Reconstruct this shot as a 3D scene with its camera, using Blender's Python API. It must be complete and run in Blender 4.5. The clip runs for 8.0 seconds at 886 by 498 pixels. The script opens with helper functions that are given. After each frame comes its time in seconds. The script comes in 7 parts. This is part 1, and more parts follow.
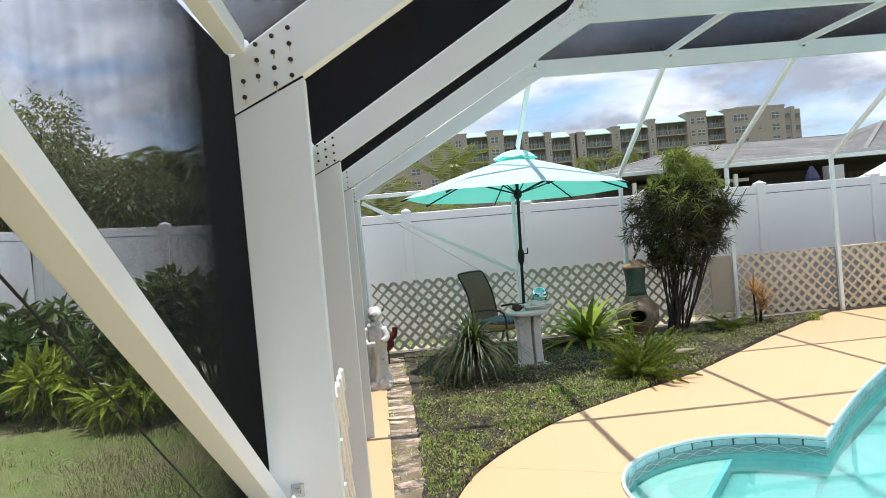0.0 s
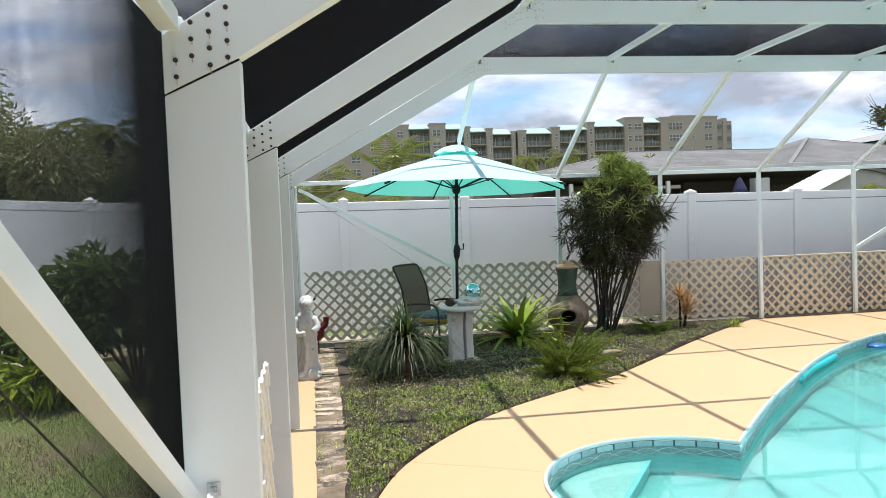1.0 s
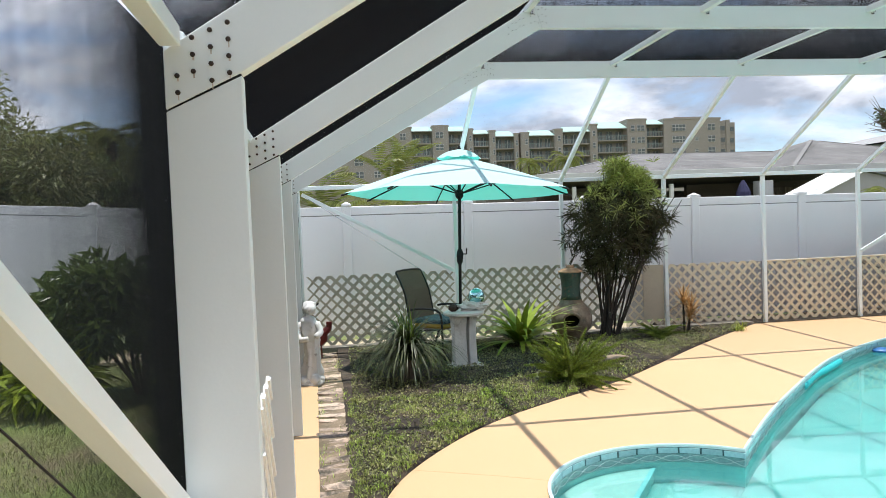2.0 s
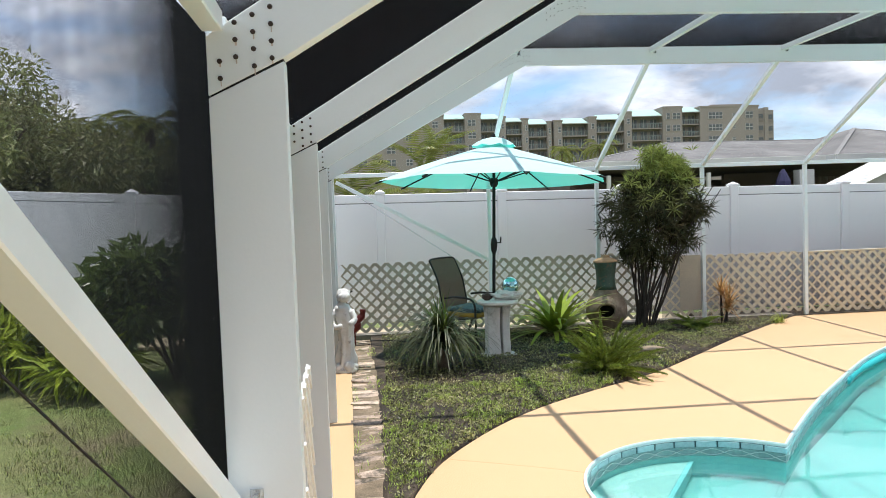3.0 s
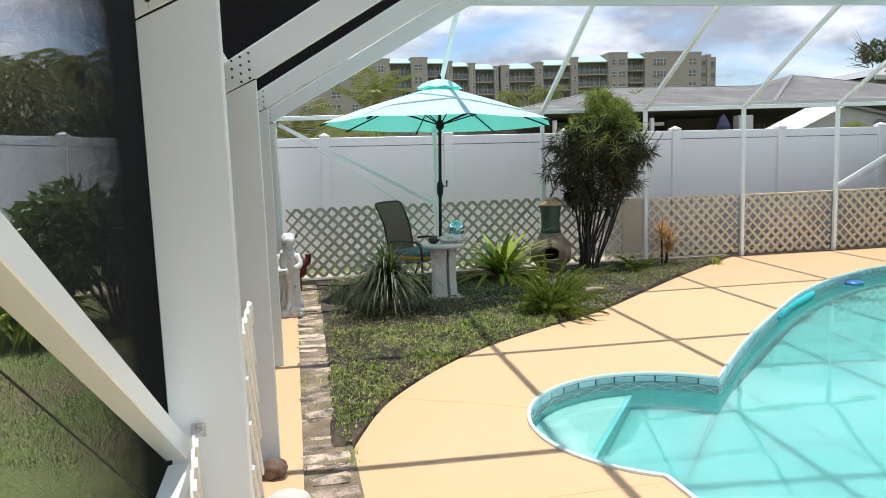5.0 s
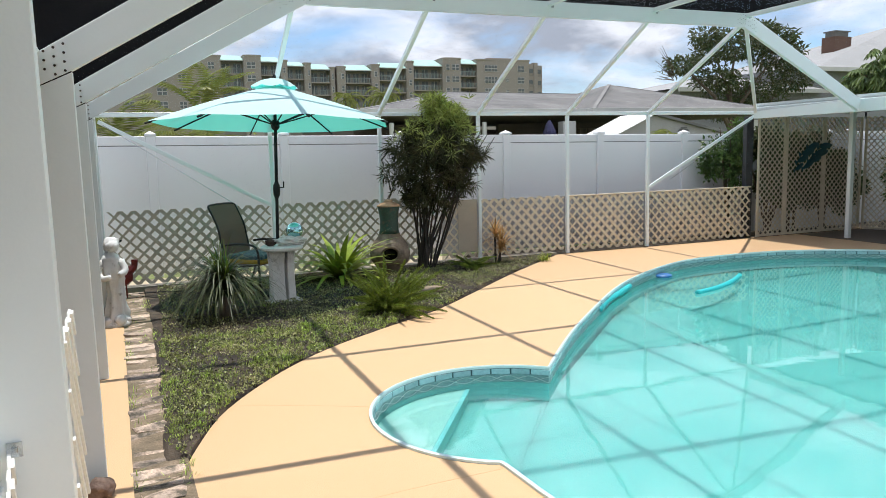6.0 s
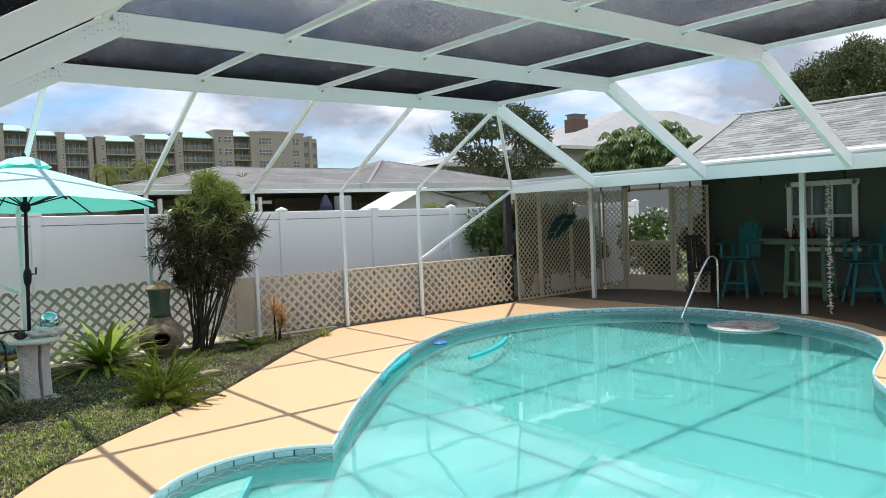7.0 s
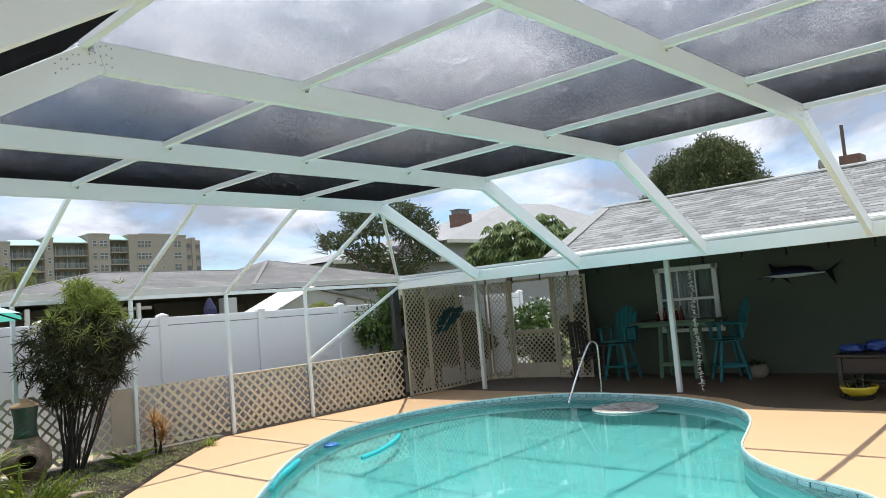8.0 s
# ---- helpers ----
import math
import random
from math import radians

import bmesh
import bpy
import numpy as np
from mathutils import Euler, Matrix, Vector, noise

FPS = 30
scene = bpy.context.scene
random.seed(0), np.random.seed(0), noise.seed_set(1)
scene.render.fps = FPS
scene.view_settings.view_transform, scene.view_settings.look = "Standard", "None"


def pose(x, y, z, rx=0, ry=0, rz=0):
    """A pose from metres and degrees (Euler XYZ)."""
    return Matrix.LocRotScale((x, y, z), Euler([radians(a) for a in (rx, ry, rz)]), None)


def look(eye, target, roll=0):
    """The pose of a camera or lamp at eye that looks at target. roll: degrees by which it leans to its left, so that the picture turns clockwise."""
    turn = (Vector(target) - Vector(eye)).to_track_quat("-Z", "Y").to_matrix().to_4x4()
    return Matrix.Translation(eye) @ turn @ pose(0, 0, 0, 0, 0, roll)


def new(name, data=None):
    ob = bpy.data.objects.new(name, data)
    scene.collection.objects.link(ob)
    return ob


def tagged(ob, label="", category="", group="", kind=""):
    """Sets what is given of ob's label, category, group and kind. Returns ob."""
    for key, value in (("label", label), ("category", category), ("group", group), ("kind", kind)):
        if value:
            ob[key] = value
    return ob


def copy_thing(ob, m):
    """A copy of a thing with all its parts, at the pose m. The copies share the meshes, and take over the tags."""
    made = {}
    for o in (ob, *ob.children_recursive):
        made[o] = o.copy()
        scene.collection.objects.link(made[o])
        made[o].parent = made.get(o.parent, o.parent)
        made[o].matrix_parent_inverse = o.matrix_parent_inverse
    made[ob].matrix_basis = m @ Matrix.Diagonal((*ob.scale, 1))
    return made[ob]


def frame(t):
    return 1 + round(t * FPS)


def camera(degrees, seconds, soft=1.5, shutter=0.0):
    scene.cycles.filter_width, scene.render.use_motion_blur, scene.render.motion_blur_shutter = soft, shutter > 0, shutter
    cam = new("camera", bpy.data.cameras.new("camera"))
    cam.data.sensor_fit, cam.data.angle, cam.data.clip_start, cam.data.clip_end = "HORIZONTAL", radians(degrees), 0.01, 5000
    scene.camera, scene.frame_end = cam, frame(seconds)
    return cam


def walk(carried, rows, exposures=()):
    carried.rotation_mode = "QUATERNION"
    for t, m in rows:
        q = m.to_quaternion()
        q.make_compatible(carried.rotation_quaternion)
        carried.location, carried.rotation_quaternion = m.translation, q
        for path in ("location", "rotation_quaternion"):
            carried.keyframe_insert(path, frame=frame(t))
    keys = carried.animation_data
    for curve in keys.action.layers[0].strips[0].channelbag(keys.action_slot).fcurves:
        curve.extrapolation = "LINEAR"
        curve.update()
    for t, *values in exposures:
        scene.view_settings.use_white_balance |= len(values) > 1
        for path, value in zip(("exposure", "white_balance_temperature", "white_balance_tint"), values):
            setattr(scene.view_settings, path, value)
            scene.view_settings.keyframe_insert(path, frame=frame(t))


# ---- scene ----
cam = camera(61.8, 8.0, soft=0.5)
PATH = [
    (0, (-6.165, -10.153, 1.606), (-6.052, -8.157, 1.562), -5.2),
    (0.5, (-6.172, -10.139, 1.621), (-5.945, -8.153, 1.551), -2.6),
    (1, (-6.156, -10.119, 1.623), (-5.874, -8.14, 1.545), -2.2),
    (1.5, (-6.149, -10.116, 1.652), (-5.856, -8.139, 1.581), -2.3),
    (3, (-6.179, -10.062, 1.659), (-5.99, -8.073, 1.558), -2.0),
    (3.5, (-6.188, -10.051, 1.648), (-6.021, -8.063, 1.508), -1.8),
    (4, (-6.181, -10.042, 1.621), (-6.011, -8.058, 1.438), -1.9),
    (5.5, (-6.164, -10.068, 1.62), (-5.667, -8.15, 1.349), -1.7),
    (6, (-6.174, -10.087, 1.618), (-5.436, -8.246, 1.361), -1.4),
    (6.5, (-6.199, -10.131, 1.619), (-5.178, -8.423, 1.424), -1.4),
    (7, (-6.231, -10.245, 1.694), (-4.976, -8.69, 1.607), -2.4),
    (7.5, (-6.283, -10.354, 1.71), (-4.875, -8.934, 1.751), -3.7),
    (8, (-6.297, -10.394, 1.709), (-4.82, -9.054, 1.859), -4.9),
]
walk(cam, [(t, look(eye, target, roll)) for t, eye, target, roll in PATH], [(0, 0.03), (4, 0.0), (6, -0.12), (8, -0.03)])

# ---- world, sun ----
SUN_AZ = (0.062, 0.042)          # shift of a shadow per metre of height, towards -x and -y
world = bpy.data.worlds.new("sky")
scene.world = world
world.use_nodes = True
wn, wl = world.node_tree.nodes, world.node_tree.links
wn.clear()
w_out = wn.new("ShaderNodeOutputWorld")
w_bg = wn.new("ShaderNodeBackground")
w_sky = wn.new("ShaderNodeTexSky")
w_sky.sky_type = "NISHITA"
w_sky.sun_disc = False
w_sky.sun_elevation = radians(85.7)
w_sky.sun_rotation = radians(20)
w_sky.air_density, w_sky.dust_density, w_sky.ozone_density = 1.0, 0.0, 1.0
w_co = wn.new("ShaderNodeTexCoord")
# cloud layer: the direction laid onto a level sheet overhead
w_sep = wn.new("ShaderNodeSeparateXYZ")
w_lift = wn.new("ShaderNodeMath")
w_lift.operation = "ADD"
w_lift.inputs[1].default_value = 0.30
w_div = wn.new("ShaderNodeVectorMath")
w_div.operation = "DIVIDE"
w_map = wn.new("ShaderNodeMapping")
w_map.inputs["Location"].default_value = (2.35, 0.85, 0.0)
w_n1 = wn.new("ShaderNodeTexNoise")
w_n1.inputs["Scale"].default_value, w_n1.inputs["Detail"].default_value, w_n1.inputs["Roughness"].default_value = 1.7, 11, 0.57
w_n1.inputs["Distortion"].default_value = 0.25
w_r1 = wn.new("ShaderNodeValToRGB")
w_r1.color_ramp.elements[0].position, w_r1.color_ramp.elements[1].position = 0.43, 0.63
w_n2 = wn.new("ShaderNodeTexNoise")
w_n2.inputs["Scale"].default_value, w_n2.inputs["Detail"].default_value, w_n2.inputs["Roughness"].default_value = 2.3, 10, 0.55
w_n2.inputs["Distortion"].default_value = 0.4
w_r2 = wn.new("ShaderNodeValToRGB")
w_r2.color_ramp.elements[0].position, w_r2.color_ramp.elements[1].position = 0.41, 0.58
w_r2.color_ramp.elements[0].color, w_r2.color_ramp.elements[1].color = (2.0, 2.24, 2.75, 1), (4.45, 4.65, 5.15, 1)
w_mix = wn.new("ShaderNodeMix")
w_mix.data_type = "RGBA"
wl.new(w_co.outputs["Generated"], w_sep.inputs["Vector"])
wl.new(w_sep.outputs["Z"], w_lift.inputs[0])
wl.new(w_co.outputs["Generated"], w_div.inputs[0])
wl.new(w_lift.outputs["Value"], w_div.inputs[1])
wl.new(w_div.outputs["Vector"], w_map.inputs["Vector"])
wl.new(w_map.outputs["Vector"], w_n1.inputs["Vector"])
wl.new(w_map.outputs["Vector"], w_n2.inputs["Vector"])
# a bank of thicker, brighter cloud at middle height, open sky round the high sun
w_bank = wn.new("ShaderNodeValToRGB")
w_bank.color_ramp.elements[0].position, w_bank.color_ramp.elements[1].position = 0.0, 0.64
w_bank.color_ramp.elements[1].color = (0, 0, 0, 1)
w_bank.color_ramp.elements.new(0.44).color = (0.44, 0.44, 0.44, 1)
wl.new(w_sep.outputs["Z"], w_bank.inputs["Fac"])
w_cov = wn.new("ShaderNodeMath")
w_cov.operation = "MULTIPLY_ADD"
w_cov.inputs[1].default_value = 0.60
wl.new(w_bank.outputs["Color"], w_cov.inputs[0])
wl.new(w_n1.outputs["Fac"], w_cov.inputs[2])
wl.new(w_cov.outputs["Value"], w_r1.inputs["Fac"])
w_gain = wn.new("ShaderNodeMapRange")
w_gain.inputs["From Min"].default_value, w_gain.inputs["From Max"].default_value = 0.20, 0.44
w_gain.inputs["To Min"].default_value, w_gain.inputs["To Max"].default_value = 1.0, 2.45
wl.new(w_bank.outputs["Color"], w_gain.inputs["Value"])
w_bright = wn.new("ShaderNodeVectorMath")
w_bright.operation = "SCALE"
wl.new(w_r2.outputs["Color"], w_bright.inputs[0])
wl.new(w_gain.outputs["Result"], w_bright.inputs["Scale"])
wl.new(w_n2.outputs["Fac"], w_r2.inputs["Fac"])
wl.new(w_r1.outputs["Color"], w_mix.inputs["Factor"])
w_tint = wn.new("ShaderNodeMix")
w_tint.data_type, w_tint.blend_type = "RGBA", "MULTIPLY"
w_tint.inputs["Factor"].default_value = 1.0
w_tint.inputs["B"].default_value = (0.56, 0.64, 0.74, 1)
wl.new(w_sky.outputs["Color"], w_tint.inputs["A"])
wl.new(w_tint.outputs["Result"], w_mix.inputs["A"])
wl.new(w_bright.outputs["Vector"], w_mix.inputs["B"])
wl.new(w_mix.outputs["Result"], w_bg.inputs["Color"])
w_bg.inputs["Strength"].default_value = 0.255
wl.new(w_bg.outputs["Background"], w_out.inputs["Surface"])

sun_data = bpy.data.lights.new("sun", "SUN")
sun_data.energy, sun_data.angle, sun_data.color = 5.0, radians(0.55), (1.0, 0.968, 0.915)
sun = new("sun", sun_data)
sun.matrix_world = look((SUN_AZ[0] * 10, SUN_AZ[1] * 10, 10), (0, 0, 0))


# ---- materials ----
def mat(name, col, rough=0.6, var=0.25, scale=4.0, fine=60.0, bump=0.15, metal=0.0, tint=None, stretch=(1, 1, 1), island=0.0, objrand=0.0, spec=0.5, stain=None, stain_scale=1.3, stain_at=(0.52, 0.7), coord="pos", sheen=0.0):
    """Procedural surface: two noises for the colour, a fine one for the relief."""
    m = bpy.data.materials.new(name)
    m.use_nodes = True
    n, l = m.node_tree.nodes, m.node_tree.links
    b = n["Principled BSDF"]
    b.inputs["Roughness"].default_value = rough
    b.inputs["Metallic"].default_value = metal
    b.inputs["Specular IOR Level"].default_value = spec
    if coord == "pos":
        vec = n.new("ShaderNodeNewGeometry").outputs["Position"]
    else:
        vec = n.new("ShaderNodeTexCoord").outputs["Object"]
    mp = n.new("ShaderNodeMapping")
    mp.inputs["Scale"].default_value = stretch
    l.new(vec, mp.inputs["Vector"])
    big = n.new("ShaderNodeTexNoise")
    big.inputs["Scale"].default_value, big.inputs["Detail"].default_value = scale, 5
    small = n.new("ShaderNodeTexNoise")
    small.inputs["Scale"].default_value, small.inputs["Detail"].default_value = fine, 4
    l.new(mp.outputs["Vector"], big.inputs["Vector"])
    l.new(mp.outputs["Vector"], small.inputs["Vector"])
    c2 = tint if tint else tuple(c * 0.55 for c in col)
    mix = n.new("ShaderNodeMix")
    mix.data_type = "RGBA"
    mix.inputs["A"].default_value, mix.inputs["B"].default_value = (*col, 1), (*c2, 1)
    ramp = n.new("ShaderNodeMapRange")
    ramp.inputs["From Min"].default_value, ramp.inputs["From Max"].default_value = 0.35, 0.7
    ramp.inputs["To Max"].default_value = var
    l.new(big.outputs["Fac"], ramp.inputs["Value"])
    l.new(ramp.outputs["Result"], mix.inputs["Factor"])
    cur = mix.outputs["Result"]
    mul = n.new("ShaderNodeMix")
    mul.data_type, mul.blend_type = "RGBA", "OVERLAY"
    mul.inputs["Factor"].default_value = min(1.0, var * 0.9)
    l.new(cur, mul.inputs["A"])
    l.new(small.outputs["Fac"], mul.inputs["B"])
    cur = mul.outputs["Result"]
    if stain:
        sn = n.new("ShaderNodeTexNoise")
        sn.inputs["Scale"].default_value, sn.inputs["Detail"].default_value, sn.inputs["Roughness"].default_value = stain_scale, 8, 0.65
        l.new(vec, sn.inputs["Vector"])
        sr = n.new("ShaderNodeMapRange")
        sr.inputs["From Min"].default_value, sr.inputs["From Max"].default_value = stain_at
        l.new(sn.outputs["Fac"], sr.inputs["Value"])
        sm = n.new("ShaderNodeMix")
        sm.data_type = "RGBA"
        l.new(sr.outputs["Result"], sm.inputs["Factor"])
        l.new(cur, sm.inputs["A"])
        sm.inputs["B"].default_value = (*stain, 1)
        cur = sm.outputs["Result"]
    if island or objrand:
        src = n.new("ShaderNodeNewGeometry").outputs["Random Per Island"] if island else n.new("ShaderNodeObjectInfo").outputs["Random"]
        hv = n.new("ShaderNodeHueSaturation")
        rr = n.new("ShaderNodeMapRange")
        k = island or objrand
        rr.inputs["To Min"].default_value, rr.inputs["To Max"].default_value = 1 - k, 1 + k
        l.new(src, rr.inputs["Value"])
        l.new(rr.outputs["Result"], hv.inputs["Value"])
        l.new(cur, hv.inputs["Color"])
        cur = hv.outputs["Color"]
    l.new(cur, b.inputs["Base Color"])
    if bump:
        bp = n.new("ShaderNodeBump")
        bp.inputs["Strength"].default_value, bp.inputs["Distance"].default_value = bump, 0.01
        l.new(small.outputs["Fac"], bp.inputs["Height"])
        l.new(bp.outputs["Normal"], b.inputs["Normal"])
    return m


def leaf_mat(name, col, tint, rough=0.45, through_light=0.35, island=0.35):
    """Leaves: a varied colour with some light coming through."""
    m = mat(name, col, rough, 0.6, 3.0, 40.0, 0.05, tint=tint, island=island)
    n, l = m.node_tree.nodes, m.node_tree.links
    b, out = n["Principled BSDF"], n["Material Output"]
    tr = n.new("ShaderNodeBsdfTranslucent")
    src = b.inputs["Base Color"].links[0].from_socket
    l.new(src, tr.inputs["Color"])
    mx = n.new("ShaderNodeMixShader")
    mx.inputs["Fac"].default_value = through_light
    l.new(b.outputs["BSDF"], mx.inputs[1])
    l.new(tr.outputs["BSDF"], mx.inputs[2])
    l.new(mx.outputs["Shader"], out.inputs["Surface"])
    return m


M_ALU = mat("white_painted_aluminium", (0.85, 0.905, 0.905), 0.33, 0.10, 2.5, 90, 0.03, tint=(0.66, 0.68, 0.64), stain=(0.60, 0.62, 0.55), stain_scale=3.0, stain_at=(0.66, 0.95))
M_CREAM = mat("cream_painted_lattice", (0.66, 0.58, 0.44), 0.6, 0.25, 3, 80, 0.1, tint=(0.46, 0.41, 0.31))
# Taupe lattice tone: shade over these panels put into the colour.
M_LATT_SHADE = mat("shaded_taupe_lattice", (0.47, 0.43, 0.35), 0.7, 0.3, 4, 80, 0.1, tint=(0.33, 0.30, 0.24))
M_VINYL = mat("white_vinyl", (0.84, 0.84, 0.85), 0.45, 0.08, 1.2, 30, 0.02, tint=(0.66, 0.66, 0.70))
M_DECK = mat("ochre_deck_paint", (0.66, 0.432, 0.238), 0.7, 0.22, 0.9, 160, 0.25, tint=(0.62, 0.40, 0.21), stain=(0.62, 0.38, 0.20), stain_scale=1.7, stain_at=(0.62, 0.92))
M_SOIL = mat("mulch_and_soil", (0.050, 0.036, 0.025), 0.95, 0.8, 9, 70, 1.0, tint=(0.020, 0.017, 0.012), stain=(0.15, 0.112, 0.075), stain_scale=2.2, stain_at=(0.5, 0.7))
M_LAWN = mat("lawn", (0.13, 0.19, 0.045), 0.9, 0.7, 1.2, 45, 0.9, tint=(0.22, 0.20, 0.09), stain=(0.21, 0.17, 0.10), stain_scale=0.9, stain_at=(0.50, 0.66))
M_BRICK = mat("worn_pink_brick", (0.56, 0.42, 0.32), 0.85, 0.6, 9, 70, 0.8, tint=(0.33, 0.28, 0.24), objrand=0.34, stain=(0.10, 0.085, 0.06), stain_scale=7, stain_at=(0.46, 0.62))
M_STEEL = mat("stainless_steel", (0.62, 0.63, 0.64), 0.22, 0.08, 8, 100, 0.02, metal=1.0)
M_RUST = mat("rusty_screw", (0.06, 0.042, 0.033), 0.7, 0.5, 60, 200, 0.2, metal=0.3)
M_BLACK = mat("black_plastic", (0.016, 0.016, 0.017), 0.6, 0.2, 10, 90, 0.05, spec=0.25)
M_WALL = mat("sage_green_siding", (0.074, 0.093, 0.069), 0.75, 0.15, 1.5, 60, 0.1, tint=(0.060, 0.077, 0.057))
M_WHITE = mat("white_paint", (0.78, 0.78, 0.75), 0.5, 0.12, 3, 70, 0.04, tint=(0.66, 0.66, 0.62))
M_SHINGLE = mat("grey_shingle", (0.29, 0.295, 0.285), 0.95, 0.3, 4, 90, 0.8, tint=(0.24, 0.245, 0.235), island=0.30, spec=0.1)
M_SHINGLE_P = mat("grey_shingle_piece", (0.29, 0.295, 0.285), 0.95, 0.3, 4, 90, 0.8, tint=(0.24, 0.245, 0.235), objrand=0.30, spec=0.1)
M_SHELLPOOL = mat("turquoise_pool_plaster", (0.120, 0.42, 0.400), 0.6, 0.10, 0.8, 30, 0.02, tint=(0.095, 0.37, 0.36))
b = M_SHELLPOOL.node_tree.nodes["Principled BSDF"]
b.inputs["Subsurface Weight"].default_value = 0.9
b.inputs["Subsurface Radius"].default_value = (0.6, 1.0, 1.0)
b.inputs["Subsurface Scale"].default_value = 0.48
M_COPING = mat("pale_turquoise_coping", (0.66, 0.80, 0.78), 0.45, 0.2, 6, 60, 0.05, tint=(0.42, 0.62, 0.64))
M_TILE = mat("blue_green_waterline_tile", (0.36, 0.55, 0.58), 0.2, 0.3, 12, 50, 0.02, tint=(0.27, 0.45, 0.50), objrand=0.2)


def screen_mat(name, lo, hi, stretch):
    """Woven fibreglass insect screen: threads let most of the light by."""
    m = bpy.data.materials.new(name)
    m.use_nodes = True
    n, l = m.node_tree.nodes, m.node_tree.links
    b = n["Principled BSDF"]
    b.inputs["Base Color"].default_value = (0.03, 0.031, 0.033, 1)
    b.inputs["Roughness"].default_value = 0.6
    tr = n.new("ShaderNodeBsdfTransparent")
    mx = n.new("ShaderNodeMixShader")
    ns = n.new("ShaderNodeTexNoise")
    ns.inputs["Scale"].default_value = 1.4
    mr = n.new("ShaderNodeMapRange")
    mr.inputs["To Min"].default_value, mr.inputs["To Max"].default_value = lo, hi
    mp = n.new("ShaderNodeMapping")
    mp.inputs["Scale"].default_value = stretch
    l.new(n.new("ShaderNodeNewGeometry").outputs["Position"], mp.inputs["Vector"])
    l.new(mp.outputs["Vector"], ns.inputs["Vector"])
    l.new(ns.outputs["Fac"], mr.inputs["Value"])
    l.new(mr.outputs["Result"], mx.inputs["Fac"])
    l.new(tr.outputs["BSDF"], mx.inputs[1])
    l.new(b.outputs["BSDF"], mx.inputs[2])
    l.new(mx.outputs["Shader"], n["Material Output"].inputs["Surface"])
    return m


M_SCREEN = screen_mat("insect_screen", 0.0, 0.07, (1, 1, 1))
# Higher opacity stands in for how dense these panels look at a slant.
M_SCREEN_SLOPE = screen_mat("slant_view_insect_screen", 0.05, 0.16, (1, 1, 1))
M_SCREEN_SLANT = screen_mat("steep_slant_view_screen", 0.20, 0.34, (1, 1, 1))
M_SCREEN_WALL = screen_mat("streaked_insect_screen", 0.0, 0.36, (16, 16, 1.0))
M_SCREEN_FIN = mat("dark_screen_fin", (0.010, 0.010, 0.011), 0.8, 0.2, 10, 200, 0.0, spec=0.1)


def water_mat():
    m = bpy.data.materials.new("pool_water")
    m.use_nodes = True
    n, l = m.node_tree.nodes, m.node_tree.links
    n.remove(n["Principled BSDF"])
    tr = n.new("ShaderNodeBsdfRefraction")
    tr.inputs["Color"].default_value = (0.86, 0.98, 0.98, 1)
    tr.inputs["IOR"].default_value, tr.inputs["Roughness"].default_value = 1.33, 0.0
    gl = n.new("ShaderNodeBsdfGlossy")
    gl.inputs["Roughness"].default_value = 0.02
    fr = n.new("ShaderNodeFresnel")
    fr.inputs["IOR"].default_value = 1.33
    ns = n.new("ShaderNodeTexNoise")
    ns.inputs["Scale"].default_value, ns.inputs["Detail"].default_value = 2.2, 3
    bp = n.new("ShaderNodeBump")
    bp.inputs["Strength"].default_value, bp.inputs["Distance"].default_value = 0.07, 0.02
    l.new(n.new("ShaderNodeNewGeometry").outputs["Position"], ns.inputs["Vector"])
    l.new(ns.outputs["Fac"], bp.inputs["Height"])
    l.new(bp.outputs["Normal"], gl.inputs["Normal"])
    l.new(bp.outputs["Normal"], fr.inputs["Normal"])
    l.new(bp.outputs["Normal"], tr.inputs["Normal"])
    milk = n.new("ShaderNodeBsdfDiffuse")
    milk.inputs["Color"].default_value = (0.12, 0.44, 0.425, 1)
    body = n.new("ShaderNodeMixShader")
    body.inputs["Fac"].default_value = 0.24
    l.new(tr.outputs["BSDF"], body.inputs[1])
    l.new(milk.outputs["BSDF"], body.inputs[2])
    mx = n.new("ShaderNodeMixShader")
    l.new(fr.outputs["Fac"], mx.inputs["Fac"])
    l.new(body.outputs["Shader"], mx.inputs[1])
    l.new(gl.outputs["BSDF"], mx.inputs[2])
    l.new(mx.outputs["Shader"], n["Material Output"].inputs["Surface"])
    return m


M_WATER = water_mat()


def glass_mat():
    m = bpy.data.materials.new("window_glass")
    m.use_nodes = True
    n, l = m.node_tree.nodes, m.node_tree.links
    n.remove(n["Principled BSDF"])
    tr = n.new("ShaderNodeBsdfTransparent")
    tr.inputs["Color"].default_value = (0.75, 0.8, 0.8, 1)
    gl = n.new("ShaderNodeBsdfGlossy")
    gl.inputs["Roughness"].default_value = 0.03
    fr = n.new("ShaderNodeFresnel")
    mx = n.new("ShaderNodeMixShader")
    l.new(fr.outputs["Fac"], mx.inputs["Fac"])
    l.new(tr.outputs["BSDF"], mx.inputs[1])
    l.new(gl.outputs["BSDF"], mx.inputs[2])
    l.new(mx.outputs["Shader"], n["Material Output"].inputs["Surface"])
    return m


M_GLASS = glass_mat()


# ---- building helpers ----
def thing(name, label="", category="", at=(0, 0, 0), rz=0.0, group="", kind=""):
    ob = new(name)
    ob.empty_display_size = 0.1
    ob.matrix_world = pose(*at, 0, 0, rz)
    return tagged(ob, label, category, group, kind)


def mesh_of(name, bm):
    me = bpy.data.meshes.new(name)
    bm.to_mesh(me)
    bm.free()
    return me


